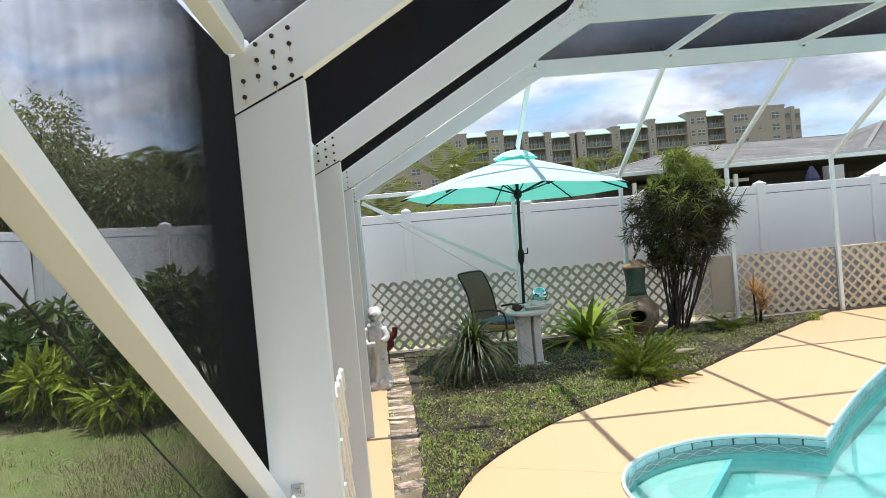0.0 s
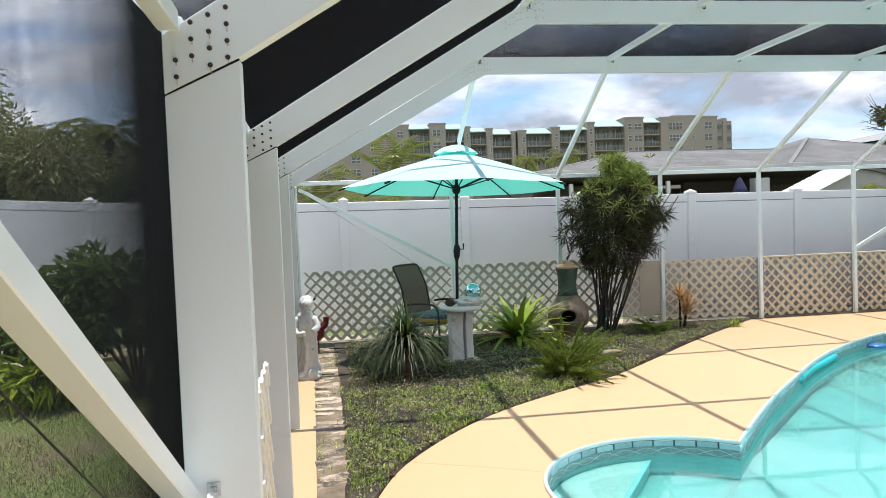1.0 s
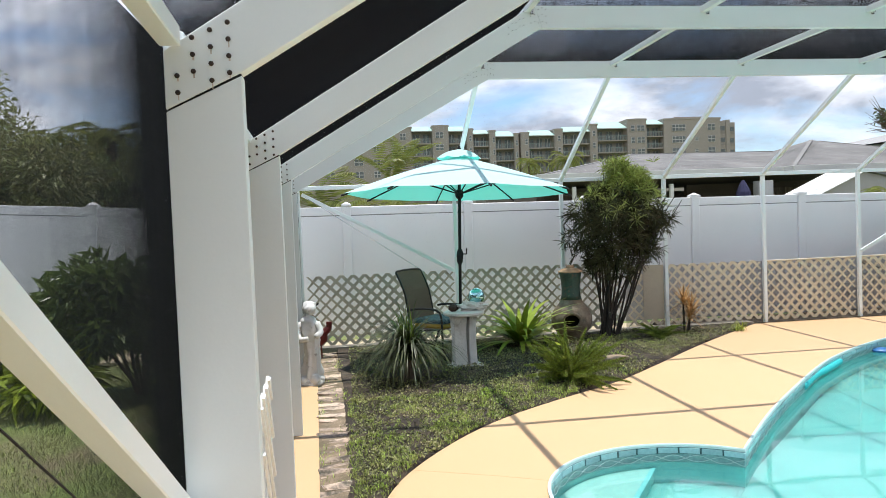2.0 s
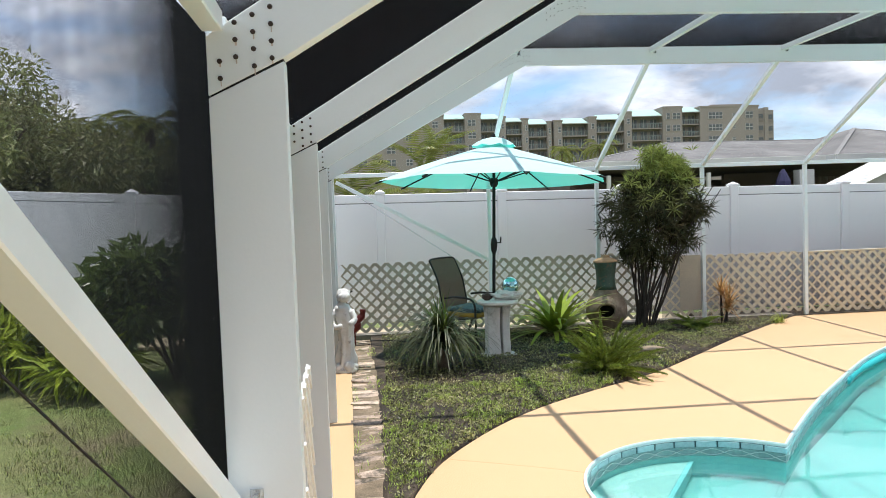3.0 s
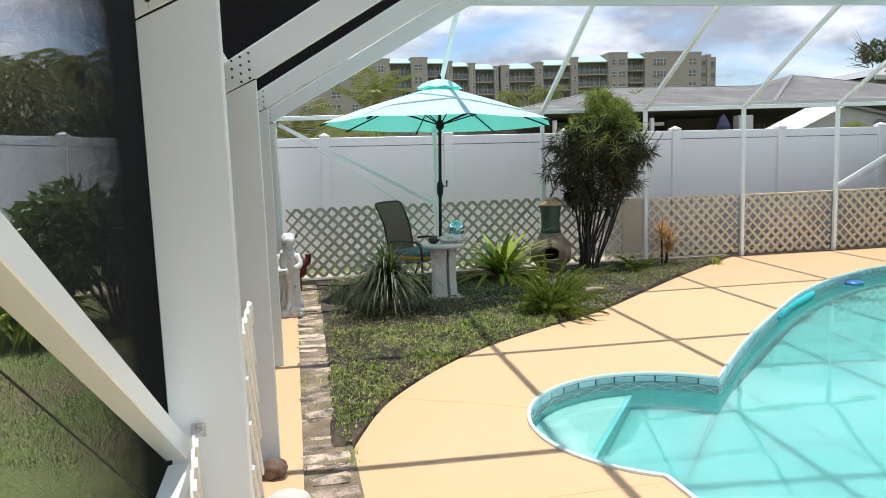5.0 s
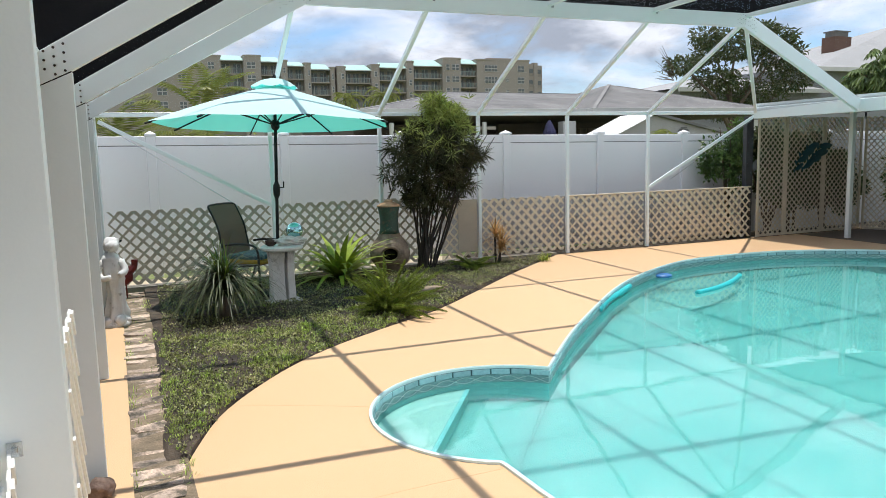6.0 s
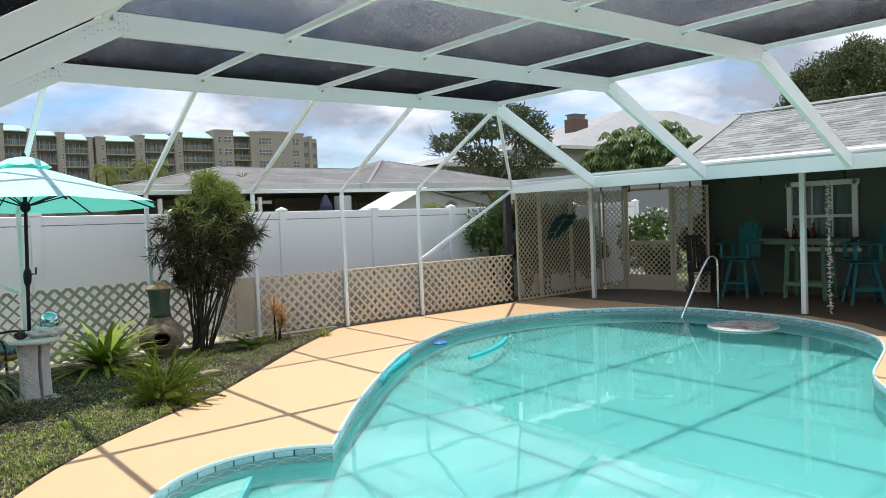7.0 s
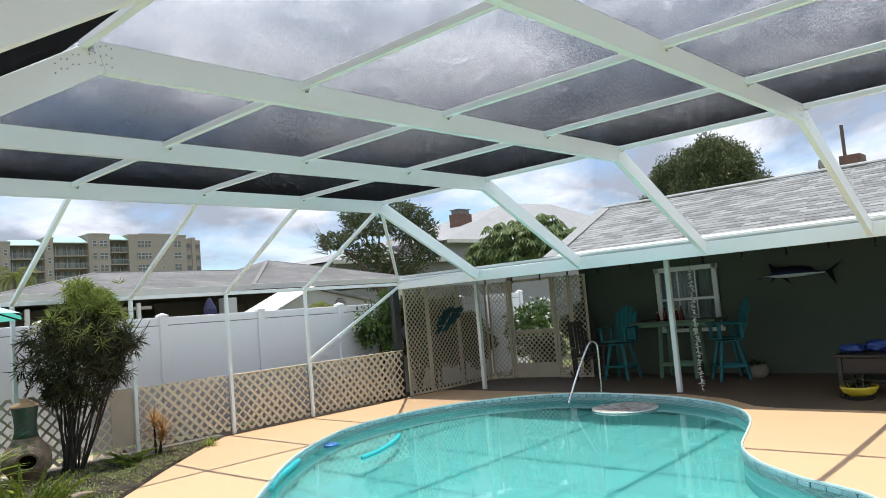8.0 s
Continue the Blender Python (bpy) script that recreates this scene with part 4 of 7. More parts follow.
part("hip_cap", bar_bm((GX + 0.03, -3.56, 2.335), (7.4, -2.63, 3.435), 0.22, 0.02), M_SHINGLE, house)
tagged(part("shingles", rest, M_SHINGLE, house), kind="stuff")
# Unseen fence added behind the camera, kept low and white for more light.
fence_run("fence_south", (-11.535, -15.6), (9.0, -15.6), 0.0, 1.825, "white vinyl privacy fence added out of view to close the yard")


# ---- plants: helpers ----
def add_blade(V, F, base, heading, rise, length, width, droop, segs=4, fold=0.0, taper=1.0):
    """A strap leaf: starts at base, rises at an angle and bends over."""
    p = Vector(base)
    h = Vector((math.cos(heading), math.sin(heading), 0))
    side = Vector((-h.y, h.x, 0))
    a = rise
    i0 = len(V)
    for s in range(segs + 1):
        f = s / segs
        w = width * (1 - f ** 2 * taper) * (0.55 + 0.45 * min(1, f * 4)) / 2
        V.append(tuple(p - side * w + Vector((0, 0, fold * w))))
        V.append(tuple(p + side * w + Vector((0, 0, fold * w))))
        step = length / segs
        p = p + (h * math.cos(a) + Vector((0, 0, math.sin(a)))) * step
        a -= droop / segs
    for s in range(segs):
        j = i0 + 2 * s
        F.append((j, j + 1, j + 3, j + 2))
    return p


def add_leaf(V, F, c, d, n, length, width):
    """A pointed leaf from c along d, folded along its middle."""
    d = d.normalized()
    s = d.cross(n)
    if s.length < 1e-4:
        s = d.orthogonal()
    s.normalize()
    u = s.cross(d)
    i0 = len(V)
    m = c + d * length * 0.45
    V += [tuple(c), tuple(m + s * width / 2 + u * width * 0.18), tuple(c + d * length - u * length * 0.12), tuple(m - s * width / 2 + u * width * 0.18)]
    F += [(i0, i0 + 1, i0 + 2), (i0, i0 + 2, i0 + 3)]


def rand_dir(r, up=0.0):
    v = Vector((r.gauss(0, 1), r.gauss(0, 1), r.gauss(0, 1) + up))
    return v.normalized()


def crown(name, parent, material, r, blobs, count, leaf, width, label="", hollow=0.45):
    """A crown of single leaves round several uneven lobes (centre, radii)."""
    V, F = [], []
    tot = sum(b[1][0] * b[1][1] + b[1][1] * b[1][2] for b in blobs)
    for c, rad in blobs:
        k = int(count * (rad[0] * rad[1] + rad[1] * rad[2]) / tot)
        for _ in range(k):
            d = rand_dir(r)
            f = hollow + (1 - hollow) * r.random() ** 0.6
            f *= 0.8 + 0.35 * noise.noise((d.x * 2.3 + c[0], d.y * 2.3 + c[1], d.z * 2.3))
            p = Vector((c[0] + d.x * rad[0] * f, c[1] + d.y * rad[1] * f, c[2] + d.z * rad[2] * f))
            o = (d * 0.7 + rand_dir(r) * 0.8 + Vector((0, 0, -0.25)))
            add_leaf(V, F, p, o, rand_dir(r, 1.2), leaf * r.uniform(0.7, 1.3), width * r.uniform(0.7, 1.2))
    return part(name, mesh_from(name, V, F), material, parent, label)


def limbs(parent, base, tips, r0, material, name="trunk"):
    """A tapered trunk with limbs to the tips."""
    rr = random.Random(len(tips))
    fork = Vector(base) + (Vector(tips[0]) - Vector(base)) * 0.42
    bm = bmesh.new()
    b = Vector(base)
    mid = b.lerp(fork, 0.5) + Vector((rr.uniform(-.1, .1), rr.uniform(-.1, .1), 0))
    add_tube(bm, [b, mid, fork], [r0, r0 * 0.8, r0 * 0.65], 8)
    for t in tips:
        t = Vector(t)
        m = fork.lerp(t, 0.5) + rand_dir(rr) * (t - fork).length * 0.12
        add_tube(bm, [fork, m, t], [r0 * 0.55, r0 * 0.35, r0 * 0.12], 6)
    return part(name, bm, material, parent)


M_BARK = mat("brown_bark", (0.13, 0.095, 0.065), 0.9, 0.5, 6, 50, 0.8, tint=(0.07, 0.055, 0.04))
M_DARKSTEM = mat("dark_stem", (0.035, 0.028, 0.022), 0.8, 0.4, 8, 60, 0.5)
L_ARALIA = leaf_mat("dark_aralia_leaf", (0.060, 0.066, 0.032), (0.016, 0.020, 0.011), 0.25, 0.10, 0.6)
L_ARALIA2 = leaf_mat("fresh_highlight_aralia_leaf", (0.36, 0.42, 0.12), (0.10, 0.15, 0.035), 0.35, 0.3, 0.5)
L_STRAP = leaf_mat("strap_leaf", (0.075, 0.092, 0.026), (0.025, 0.035, 0.012), 0.5, 0.12)
L_STRAPN = leaf_mat("fresh_strap_leaf", (0.18, 0.24, 0.04), (0.10, 0.16, 0.03), 0.35, 0.3)
L_FERN = leaf_mat("bright_broad_leaf", (0.33, 0.40, 0.045), (0.08, 0.13, 0.02), 0.3, 0.22, 0.6)
L_FOX = leaf_mat("foxtail_leaf", (0.24, 0.31, 0.045), (0.05, 0.09, 0.016), 0.4, 0.14, 0.5)
L_DRAC = leaf_mat("orange_dracaena_leaf", (0.52, 0.33, 0.14), (0.24, 0.13, 0.06), 0.4, 0.3, 0.5)
L_GRASS = leaf_mat("grass_blade", (0.34, 0.48, 0.08), (0.42, 0.35, 0.17), 0.5, 0.25, 0.8)
L_COVER = leaf_mat("ground_cover_leaf", (0.19, 0.22, 0.07), (0.36, 0.29, 0.18), 0.45, 0.2, 0.9)
L_SHRUB = leaf_mat("shrub_leaf", (0.10, 0.17, 0.040), (0.05, 0.095, 0.022), 0.35, 0.25)
L_TREE = leaf_mat("tree_leaf", (0.060, 0.095, 0.028), (0.10, 0.085, 0.035), 0.45, 0.25)
L_PALM = leaf_mat("palm_leaf", (0.20, 0.25, 0.06), (0.36, 0.31, 0.10), 0.4, 0.3)

# false aralia by the back posts
r = random.Random(21)
tree = thing("false_aralia", "tall false aralia with many dark stems and feathery leaves", "tree", (-2.57, -0.45, 0.0))
for i in range(22):
    a = r.uniform(0, 2 * math.pi)
    s = r.uniform(0.02, 0.10)
    fx = (i + 0.5) / 22
    top = Vector((-0.42 + 1.28 * fx + r.uniform(-0.12, 0.12), r.uniform(-0.35, 0.3), r.uniform(1.35, 1.95)))
    if i % 3 == 0:
        top = Vector((0.05 + 0.06 * i + r.uniform(-.12, .12) - 0.1, r.uniform(-.15, .15), 2.25 - 0.02 * i))
    b = Vector((s * math.cos(a) * 1.5, s * math.sin(a), 0.0))
    m = Vector((b.x + (top.x - b.x) * 0.42 + r.uniform(-.03, .03), top.y * 0.4, top.z * 0.52))
    part("stem", tube_bm([b, b.lerp(m, 0.5) + Vector((r.uniform(-.035, .035), 0, 0)), m, top], [0.015, 0.013, 0.011, 0.005], 6), M_DARKSTEM, tree)
V, F, V2, F2 = [], [], [], []
ENVELOPE = ((0.85, 0.40), (1.10, 0.58), (1.35, 0.76), (1.60, 0.80), (1.78, 0.70), (1.95, 0.46), (2.12, 0.30), (2.30, 0.14))
for k in range(2300):
    z = 0.85 + 1.46 * r.random()
    for (z0, w0), (z1, w1) in zip(ENVELOPE, ENVELOPE[1:]):
        if z0 <= z <= z1:
            half = w0 + (w1 - w0) * (z - z0) / (z1 - z0)
    mid = 0.10 + 0.13 * (z - 0.85)
    half *= 0.86 + 0.30 * noise.noise((z * 4.0, k % 7, 0.5))
    ang, rad = r.uniform(0, 2 * math.pi), half * r.random() ** 0.55
    c = Vector((mid + rad * math.cos(ang), rad * math.sin(ang) * 0.62, z))
    if noise.noise((c.x * 5.5, c.y * 5.5, c.z * 5.5)) < -0.06 + 0.22 * (z < 1.15):
        continue
    out = Vector((c.x - mid, c.y, 0.10))
    stalk = (rand_dir(r, 0.15) + out.normalized() * 0.8).normalized()
    c2 = c + stalk * r.uniform(0.03, 0.10)
    # Pale leaves: new growth, its colour brightened further to stand in for highlights.
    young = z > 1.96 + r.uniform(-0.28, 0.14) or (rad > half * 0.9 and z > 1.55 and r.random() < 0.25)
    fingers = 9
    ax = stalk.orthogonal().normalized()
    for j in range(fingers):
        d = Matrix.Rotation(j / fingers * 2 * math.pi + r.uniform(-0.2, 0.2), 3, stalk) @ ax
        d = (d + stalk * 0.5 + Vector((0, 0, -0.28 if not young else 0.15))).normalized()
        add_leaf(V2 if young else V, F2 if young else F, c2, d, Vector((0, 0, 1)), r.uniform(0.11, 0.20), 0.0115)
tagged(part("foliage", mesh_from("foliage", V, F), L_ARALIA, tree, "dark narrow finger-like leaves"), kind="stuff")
tagged(part("new_growth", mesh_from("new_growth", V2, F2), L_ARALIA2, tree, "fresh yellow-green leaves at the top, brightened for highlights"), kind="stuff")

# grassy ponytail plant
r = random.Random(4)
plant = thing("strap_leaf_plant", "arching strap-leaved plant with grassy drooping leaves", "plant", (-5.50, -2.42, 0.0))
V, F = [], []
for k in range(330):
    add_blade(V, F, (r.gauss(0, 0.03), r.gauss(0, 0.03), 0.28 + r.uniform(-0.08, 0.1)), r.uniform(0, 2 * math.pi), r.uniform(0.35, 1.35), r.uniform(0.55, 0.85), 0.020, r.uniform(1.7, 2.7), 6, 0.3)
part("leaves", mesh_from("leaves", V, F), L_STRAP, plant)
V, F = [], []
for k in range(60):
    add_blade(V, F, (r.gauss(0, 0.03), r.gauss(0, 0.03), 0.33), r.uniform(0, 2 * math.pi), r.uniform(1.15, 1.55), r.uniform(0.35, 0.62), 0.014, r.uniform(0.2, 1.1), 5, 0.3)
part("new_leaves", mesh_from("new_leaves", V, F), L_STRAPN, plant, "upright fresh leaves in the middle")
part("stem", tube_bm([(0, 0, 0), (0.01, 0, 0.18), (0, 0, 0.34)], [0.07, 0.055, 0.03], 8), M_BARK, plant)

# plant with broad bright leaves
r = random.Random(14)
plant = thing("broad_leaf_plant", "bright green plant with broad arching leaves", "plant", (-3.87, -0.72, 0.0))
for k in range(84):
    V, F = [], []
    hd = k * 2.4 + r.uniform(-0.3, 0.3)
    add_blade(V, F, (0.03 * math.cos(hd), 0.03 * math.sin(hd), 0.02), hd, r.uniform(0.26, 1.22), r.uniform(0.64, 1.0), r.uniform(0.07, 0.105), r.uniform(0.6, 1.5), 8, 0.3, 0.95)
    part("leaf", mesh_from("leaf", V, F), L_FERN, plant, smooth=True)


def foxtail(at, plumes, size, seed, label, rise=(0.45, 1.45)):
    """Bottlebrush plumes of short needles round arching stems."""
    r = random.Random(seed)
    t = thing("foxtail_fern", label, "fern", at)
    for k in range(plumes):
        hd, up, ln = k * 2.399 + r.uniform(-0.4, 0.4), r.uniform(*rise), size * r.uniform(0.70, 1.05)
        V, F = [], []
        p, a = Vector((r.gauss(0, 0.05), r.gauss(0, 0.05), 0.03)), up
        h = Vector((math.cos(hd), math.sin(hd), 0))
        steps = 46
        bend = r.uniform(0.2, 0.9)
        for j in range(steps):
            f = j / steps
            d = (h * math.cos(a) + Vector((0, 0, math.sin(a))))
            w = size * 0.078 * (1.0 - 0.75 * f ** 1.6) * min(1, f * 5 + 0.25)
            for q in range(19):
                v = (rand_dir(r) + d * 0.75)
                add_leaf(V, F, p, v, rand_dir(r), w * r.uniform(0.8, 1.25), 0.007)
            p = p + d * ln / steps
            a -= bend / steps
        part("plume", mesh_from("plume", V, F), L_FOX, t)
    return t


foxtail((-3.92, -3.02, 0.01), 54, 0.62, 3, "full foxtail fern with bushy green plumes by the deck", (0.22, 1.32))
foxtail((-2.02, -0.78, 0.01), 22, 0.40, 9, "low foxtail fern with spreading plumes", (0.05, 0.75))

r = random.Random(6)
plant = thing("dracaena", "spiky dracaena with straw and orange striped leaves", "plant", (-1.46, -0.42, 0.0))
for head, lean in (((-0.02, 0.0, 0.40), -0.01), ((0.10, 0.03, 0.28), 0.03), ((0.05, -0.05, 0.22), 0.05)):
    part("stem", tube_bm([(lean, 0, 0), (head[0] * 0.6 + lean * 0.4, head[1] * 0.5, head[2] * 0.55), head], [0.018, 0.015, 0.011], 6), M_DARKSTEM, plant)
    V, F = [], []
    for k in range(60):
        add_blade(V, F, (head[0], head[1], head[2] + r.uniform(-0.06, 0.05)), r.uniform(0, 6.28), r.uniform(-0.35, 1.5), r.uniform(0.24, 0.36), 0.020, r.uniform(0.1, 0.8), 4, 0.4)
    part("leaves", mesh_from("leaves", V, F), L_DRAC, plant)

r = random.Random(7)
plant = thing("lily_clump", "low green clump of strap leaves by the kerb", "plant", (-0.78, -0.62, 0.0))
V, F = [], []
for k in range(40):
    add_blade(V, F, (r.gauss(0, 0.05), r.gauss(0, 0.03), 0.0), r.uniform(0, 6.28), r.uniform(0.5, 1.4), r.uniform(0.12, 0.24), 0.012, 1.2, 4, 0.3)
part("leaves", mesh_from("leaves", V, F), L_FERN, plant)

# grass and ground cover of the bed
r = random.Random(11)
V, F = [], []
tries = 0
while len(F) < 240000 and tries < 30000:
    tries += 1
    x, y = r.uniform(-6.15, -2.2), r.uniform(-6.9, -0.3)
    if not inside(x, y, bed_line):
        continue
    g = noise.noise((x * 1.1, y * 1.1, 4.0)) + 0.9 * noise.noise((x * 3.1, y * 3.1, 7.0)) + 0.5 * noise.noise((x * 8.0, y * 8.0, 2.0)) + (0.25 if -5.9 < y < -3.1 else -0.45)
    if g < r.uniform(-0.15, 0.55):
        continue
    spread, tall = r.uniform(0.010, 0.030), r.uniform(0.018, 0.042) * (1.4 if g > 0.7 else 1.0)
    for j in range(r.randint(5, 11)):
        hd, out = r.uniform(0, 6.28), r.random()
        px, py = x + spread * out * math.cos(hd), y + spread * out * math.sin(hd)
        add_blade(V, F, (px, py, bed_z(px, py) - 0.004), hd + r.gauss(0, 0.5), 1.5 - 0.95 * out * r.random(), tall * r.uniform(0.6, 1.1), 0.0048, r.uniform(0.2, 1.4), 2, 0, 0.9)
grass = part("grass", mesh_from("grass", V, F), L_GRASS)
tagged(grass, "short patchy green grass in the garden bed", "grass", kind="stuff")
V, F = [], []
tries = 0
while len(F) < 120000 and tries < 95000:
    tries += 1
    x, y = r.uniform(-6.1, -0.4), r.uniform(-6.8, -0.14)
    if not inside(x, y, bed_line) or noise.noise((x * 2, y * 2, 9)) < r.uniform(-0.8, 0.05):
        continue
    z = bed_z(x, y) + r.uniform(0, 0.03)
    add_leaf(V, F, Vector((x, y, z)), rand_dir(r, 0.3), rand_dir(r, 2), r.uniform(0.014, 0.034), r.uniform(0.010, 0.020))
cover = part("ground_cover", mesh_from("ground_cover", V, F), L_COVER)
tagged(cover, "small creeping weeds and dead leaves on the mulch", "ground cover", kind="stuff")
V, F = [], []
for k in range(2600):
    y = r.uniform(-7.4, -0.5)
    x = left_x(y) + r.choice((r.uniform(0.12, 0.16), r.uniform(0.36, 0.42), r.uniform(0.14, 0.4)))
    if noise.noise((x * 3, y * 2.2, 1)) < 0.05:
        continue
    add_blade(V, F, (x, y, -0.01), r.uniform(0, 6.28), r.uniform(0.3, 1.4), r.uniform(0.03, 0.07), 0.006, 1.0, 2)
weeds = part("brick_weeds", mesh_from("brick_weeds", V, F), L_GRASS)
tagged(weeds, "thin grass growing between the path bricks", "weeds", kind="stuff")

# ---- umbrella ----
M_CANOPY = mat("turquoise_canvas", (0.66, 0.90, 0.90), 0.8, 0.08, 2, 220, 0.1, tint=(0.58, 0.85, 0.85))
nd, lk = M_CANOPY.node_tree.nodes, M_CANOPY.node_tree.links
tl = nd.new("ShaderNodeBsdfTranslucent")
tl.inputs["Color"].default_value = (0.06, 0.80, 0.66, 1)
mxs = nd.new("ShaderNodeMixShader")
mxs.inputs["Fac"].default_value = 0.31
lk.new(nd["Principled BSDF"].outputs["BSDF"], mxs.inputs[1])
lk.new(tl.outputs["BSDF"], mxs.inputs[2])
lk.new(mxs.outputs["Shader"], nd["Material Output"].inputs["Surface"])
umb = thing("patio_umbrella", "open turquoise patio umbrella on a black pole", "umbrella", (-4.78, -1.36, 0.0), 4)
umb.matrix_world = pose(-4.78, -1.36, 0.0, 0, 1.8, 4)
RU, ZR, ZT = 1.37, 1.995, 2.45


def canopy_mesh(r_in, r_out, z_in, z_out, sag, rings):
    V, F = [], []
    per = 10
    for i in range(rings + 1):
        f = i / rings
        rad = r_in + (r_out - r_in) * f
        for k in range(8 * per):
            a = 2 * math.pi * k / (8 * per)
            u = (k % per) / per
            dip = math.sin(math.pi * u)
            rr = rad * (1 - 0.075 * dip * f)
            z = z_in + (z_out - z_in) * (f ** 0.92) - sag * dip * f * 0.4 + 0.025 * math.sin(math.pi * f) - 0.03 * rr * math.sin(a)
            V.append((rr * math.cos(a), rr * math.sin(a), z))
    w = 8 * per
    for i in range(rings):
        for k in range(w):
            F.append((i * w + k, i * w + (k + 1) % w, (i + 1) * w + (k + 1) % w, (i + 1) * w + k))
    return mesh_from("canopy", V, F)


can = part("canopy", canopy_mesh(0.10, RU, ZT - 0.03, ZR, 0.02, 10), M_CANOPY, umb, "turquoise canvas canopy", True)
part("vent", canopy_mesh(0.02, 0.27, ZT + 0.065, ZT - 0.035, 0.04, 4), M_CANOPY, can, smooth=True)
part("pole", tube_bm([(0, 0, 0.0), (0, 0, ZT + 0.05)], 0.019, 12), M_BLACK, umb)
part("finial", lathe_bm([(0.012, ZT + 0.05), (0.022, ZT + 0.075), (0.015, ZT + 0.10), (0.004, ZT + 0.115)], sides=10), M_BLACK, umb)
part("base", lathe_bm([(0.23, 0.0), (0.23, 0.03), (0.19, 0.055), (0.05, 0.08), (0.03, 0.30), (0.025, 0.31)], sides=20), M_BLACK, umb)
crank = part("crank_box", lathe_bm([(0.02, 1.14), (0.036, 1.18), (0.042, 1.25), (0.036, 1.30), (0.022, 1.33)], sides=10), M_BLACK, umb)
part("crank_handle", tube_bm([(0.03, -0.02, 1.27), (0.07, -0.05, 1.27), (0.07, -0.05, 1.34)], 0.009, 6), M_BLACK, crank)
part("hub", lathe_bm([(0.03, 1.93), (0.05, 1.96), (0.05, 2.02), (0.03, 2.04)], sides=10), M_BLACK, umb)
for k in range(8):
    a = 2 * math.pi * k / 8
    c, s = math.cos(a), math.sin(a)
    line = []
    for q in range(7):
        f = q / 6
        rr = 0.05 + (RU - 0.05) * f
        line.append((rr * c, rr * s, ZT - 0.045 + (ZR - ZT + 0.03) * f ** 0.92 + 0.02 * math.sin(math.pi * f) - 0.03 * rr * s))
    rib = part("rib", tube_bm(line, 0.009, 6), M_BLACK, umb)
    part("strut", tube_bm([(0.04 * c, 0.04 * s, 1.995), line[3]], 0.008, 6), M_BLACK, rib)
    e = line[-1]
    part("rib_tip", tube_bm([(e[0] * 0.975, e[1] * 0.975, e[2] + 0.008), (e[0] * 1.025, e[1] * 1.025, e[2] - 0.012)], 0.012, 6), M_BLACK, rib)

# ---- garden pedestal and what lies on it ----
M_MARBLE = mat("weathered_white_concrete", (0.68, 0.67, 0.63), 0.8, 0.35, 7, 60, 0.5, tint=(0.48, 0.46, 0.42), stain=(0.18, 0.17, 0.14), stain_scale=5, stain_at=(0.58, 0.74))
ped = thing("garden_pedestal", "weathered white concrete garden table with two scrolled legs", "garden table", (-4.80, -1.84, 0.0), 8)
part("foot", soft(prism_bm([(-0.19, -0.10), (0.19, -0.10), (0.19, 0.10), (-0.19, 0.10)], 0.005, 0.035), 0.006), M_MARBLE, ped)
for x0, w in ((-0.07, 0.15), (0.075, 0.09)):
    bm = bmesh.new()
    prof = [(0.50, 0.035), (0.48, 0.10), (0.40, 0.20), (0.36, 0.34), (0.42, 0.46), (0.56, 0.55), (0.60, 0.59)]
    rows = []
    for f, z in prof:
        rows.append([bm.verts.new((x0 + sx * w * (0.42 + 0.16 * f), sy * 0.16 * f, z)) for sx, sy in ((-1, -1), (1, -1), (1, 1), (-1, 1))])
    for a, b in zip(rows, rows[1:]):
        for i in range(4):
            bm.faces.new((a[i], a[(i + 1) % 4], b[(i + 1) % 4], b[i]))
    bm.faces.new(rows[0][::-1])
    bm.faces.new(rows[-1])
    soft(bm, 0.008)
    part("leg", bm, M_MARBLE, ped)
part("top", lathe_bm([(0.19, 0.59), (0.225, 0.60), (0.235, 0.615), (0.232, 0.635), (0.215, 0.645)], sides=28), M_MARBLE, ped)
M_MIRROR = mat("mirrored_turquoise_glass", (0.45, 0.75, 0.78), 0.08, 0.4, 14, 60, 0.02, metal=0.9, tint=(0.12, 0.40, 0.45))
ball = thing("gazing_ball", "mirrored turquoise glass gazing ball on a white stand", "gazing ball", (-4.63, -1.74, 0.645))
bm = bmesh.new()
bmesh.ops.create_uvsphere(bm, u_segments=24, v_segments=14, radius=0.095, matrix=Matrix.Translation((0, 0, 0.145)))
part("globe", bm, M_MIRROR, ball, smooth=True)
part("stand", lathe_bm([(0.06, 0.0), (0.055, 0.02), (0.03, 0.035), (0.045, 0.07)], sides=14), M_MARBLE, ball)


def lump(name, r, c, rad, material, parent, rough=0.25, sub=3, freq=3.0):
    bm = bmesh.new()
    bmesh.ops.create_icosphere(bm, subdivisions=sub, radius=1.0)
    s = r.random() * 50
    for v in bm.verts:
        k = 1 + rough * noise.noise(v.co * freq + Vector((s, s, s)))
        v.co = Vector((c[0] + v.co.x * rad[0] * k, c[1] + v.co.y * rad[1] * k, c[2] + v.co.z * rad[2] * k))
    return part(name, bm, material, parent, smooth=True)


r = random.Random(2)
drift = lump("shell_piece", r, (-4.70, -1.87, 0.690), (0.17, 0.07, 0.05), M_MARBLE, None, 0.6, 4, 3.0)
tagged(drift, "white weathered conch shell lying on the garden table", "shell")
bird = lump("brown_figurine", r, (-4.92, -1.86, 0.685), (0.05, 0.035, 0.045), mat("brown_resin", (0.06, 0.035, 0.025), 0.5), None, 0.6, 3, 4.0)
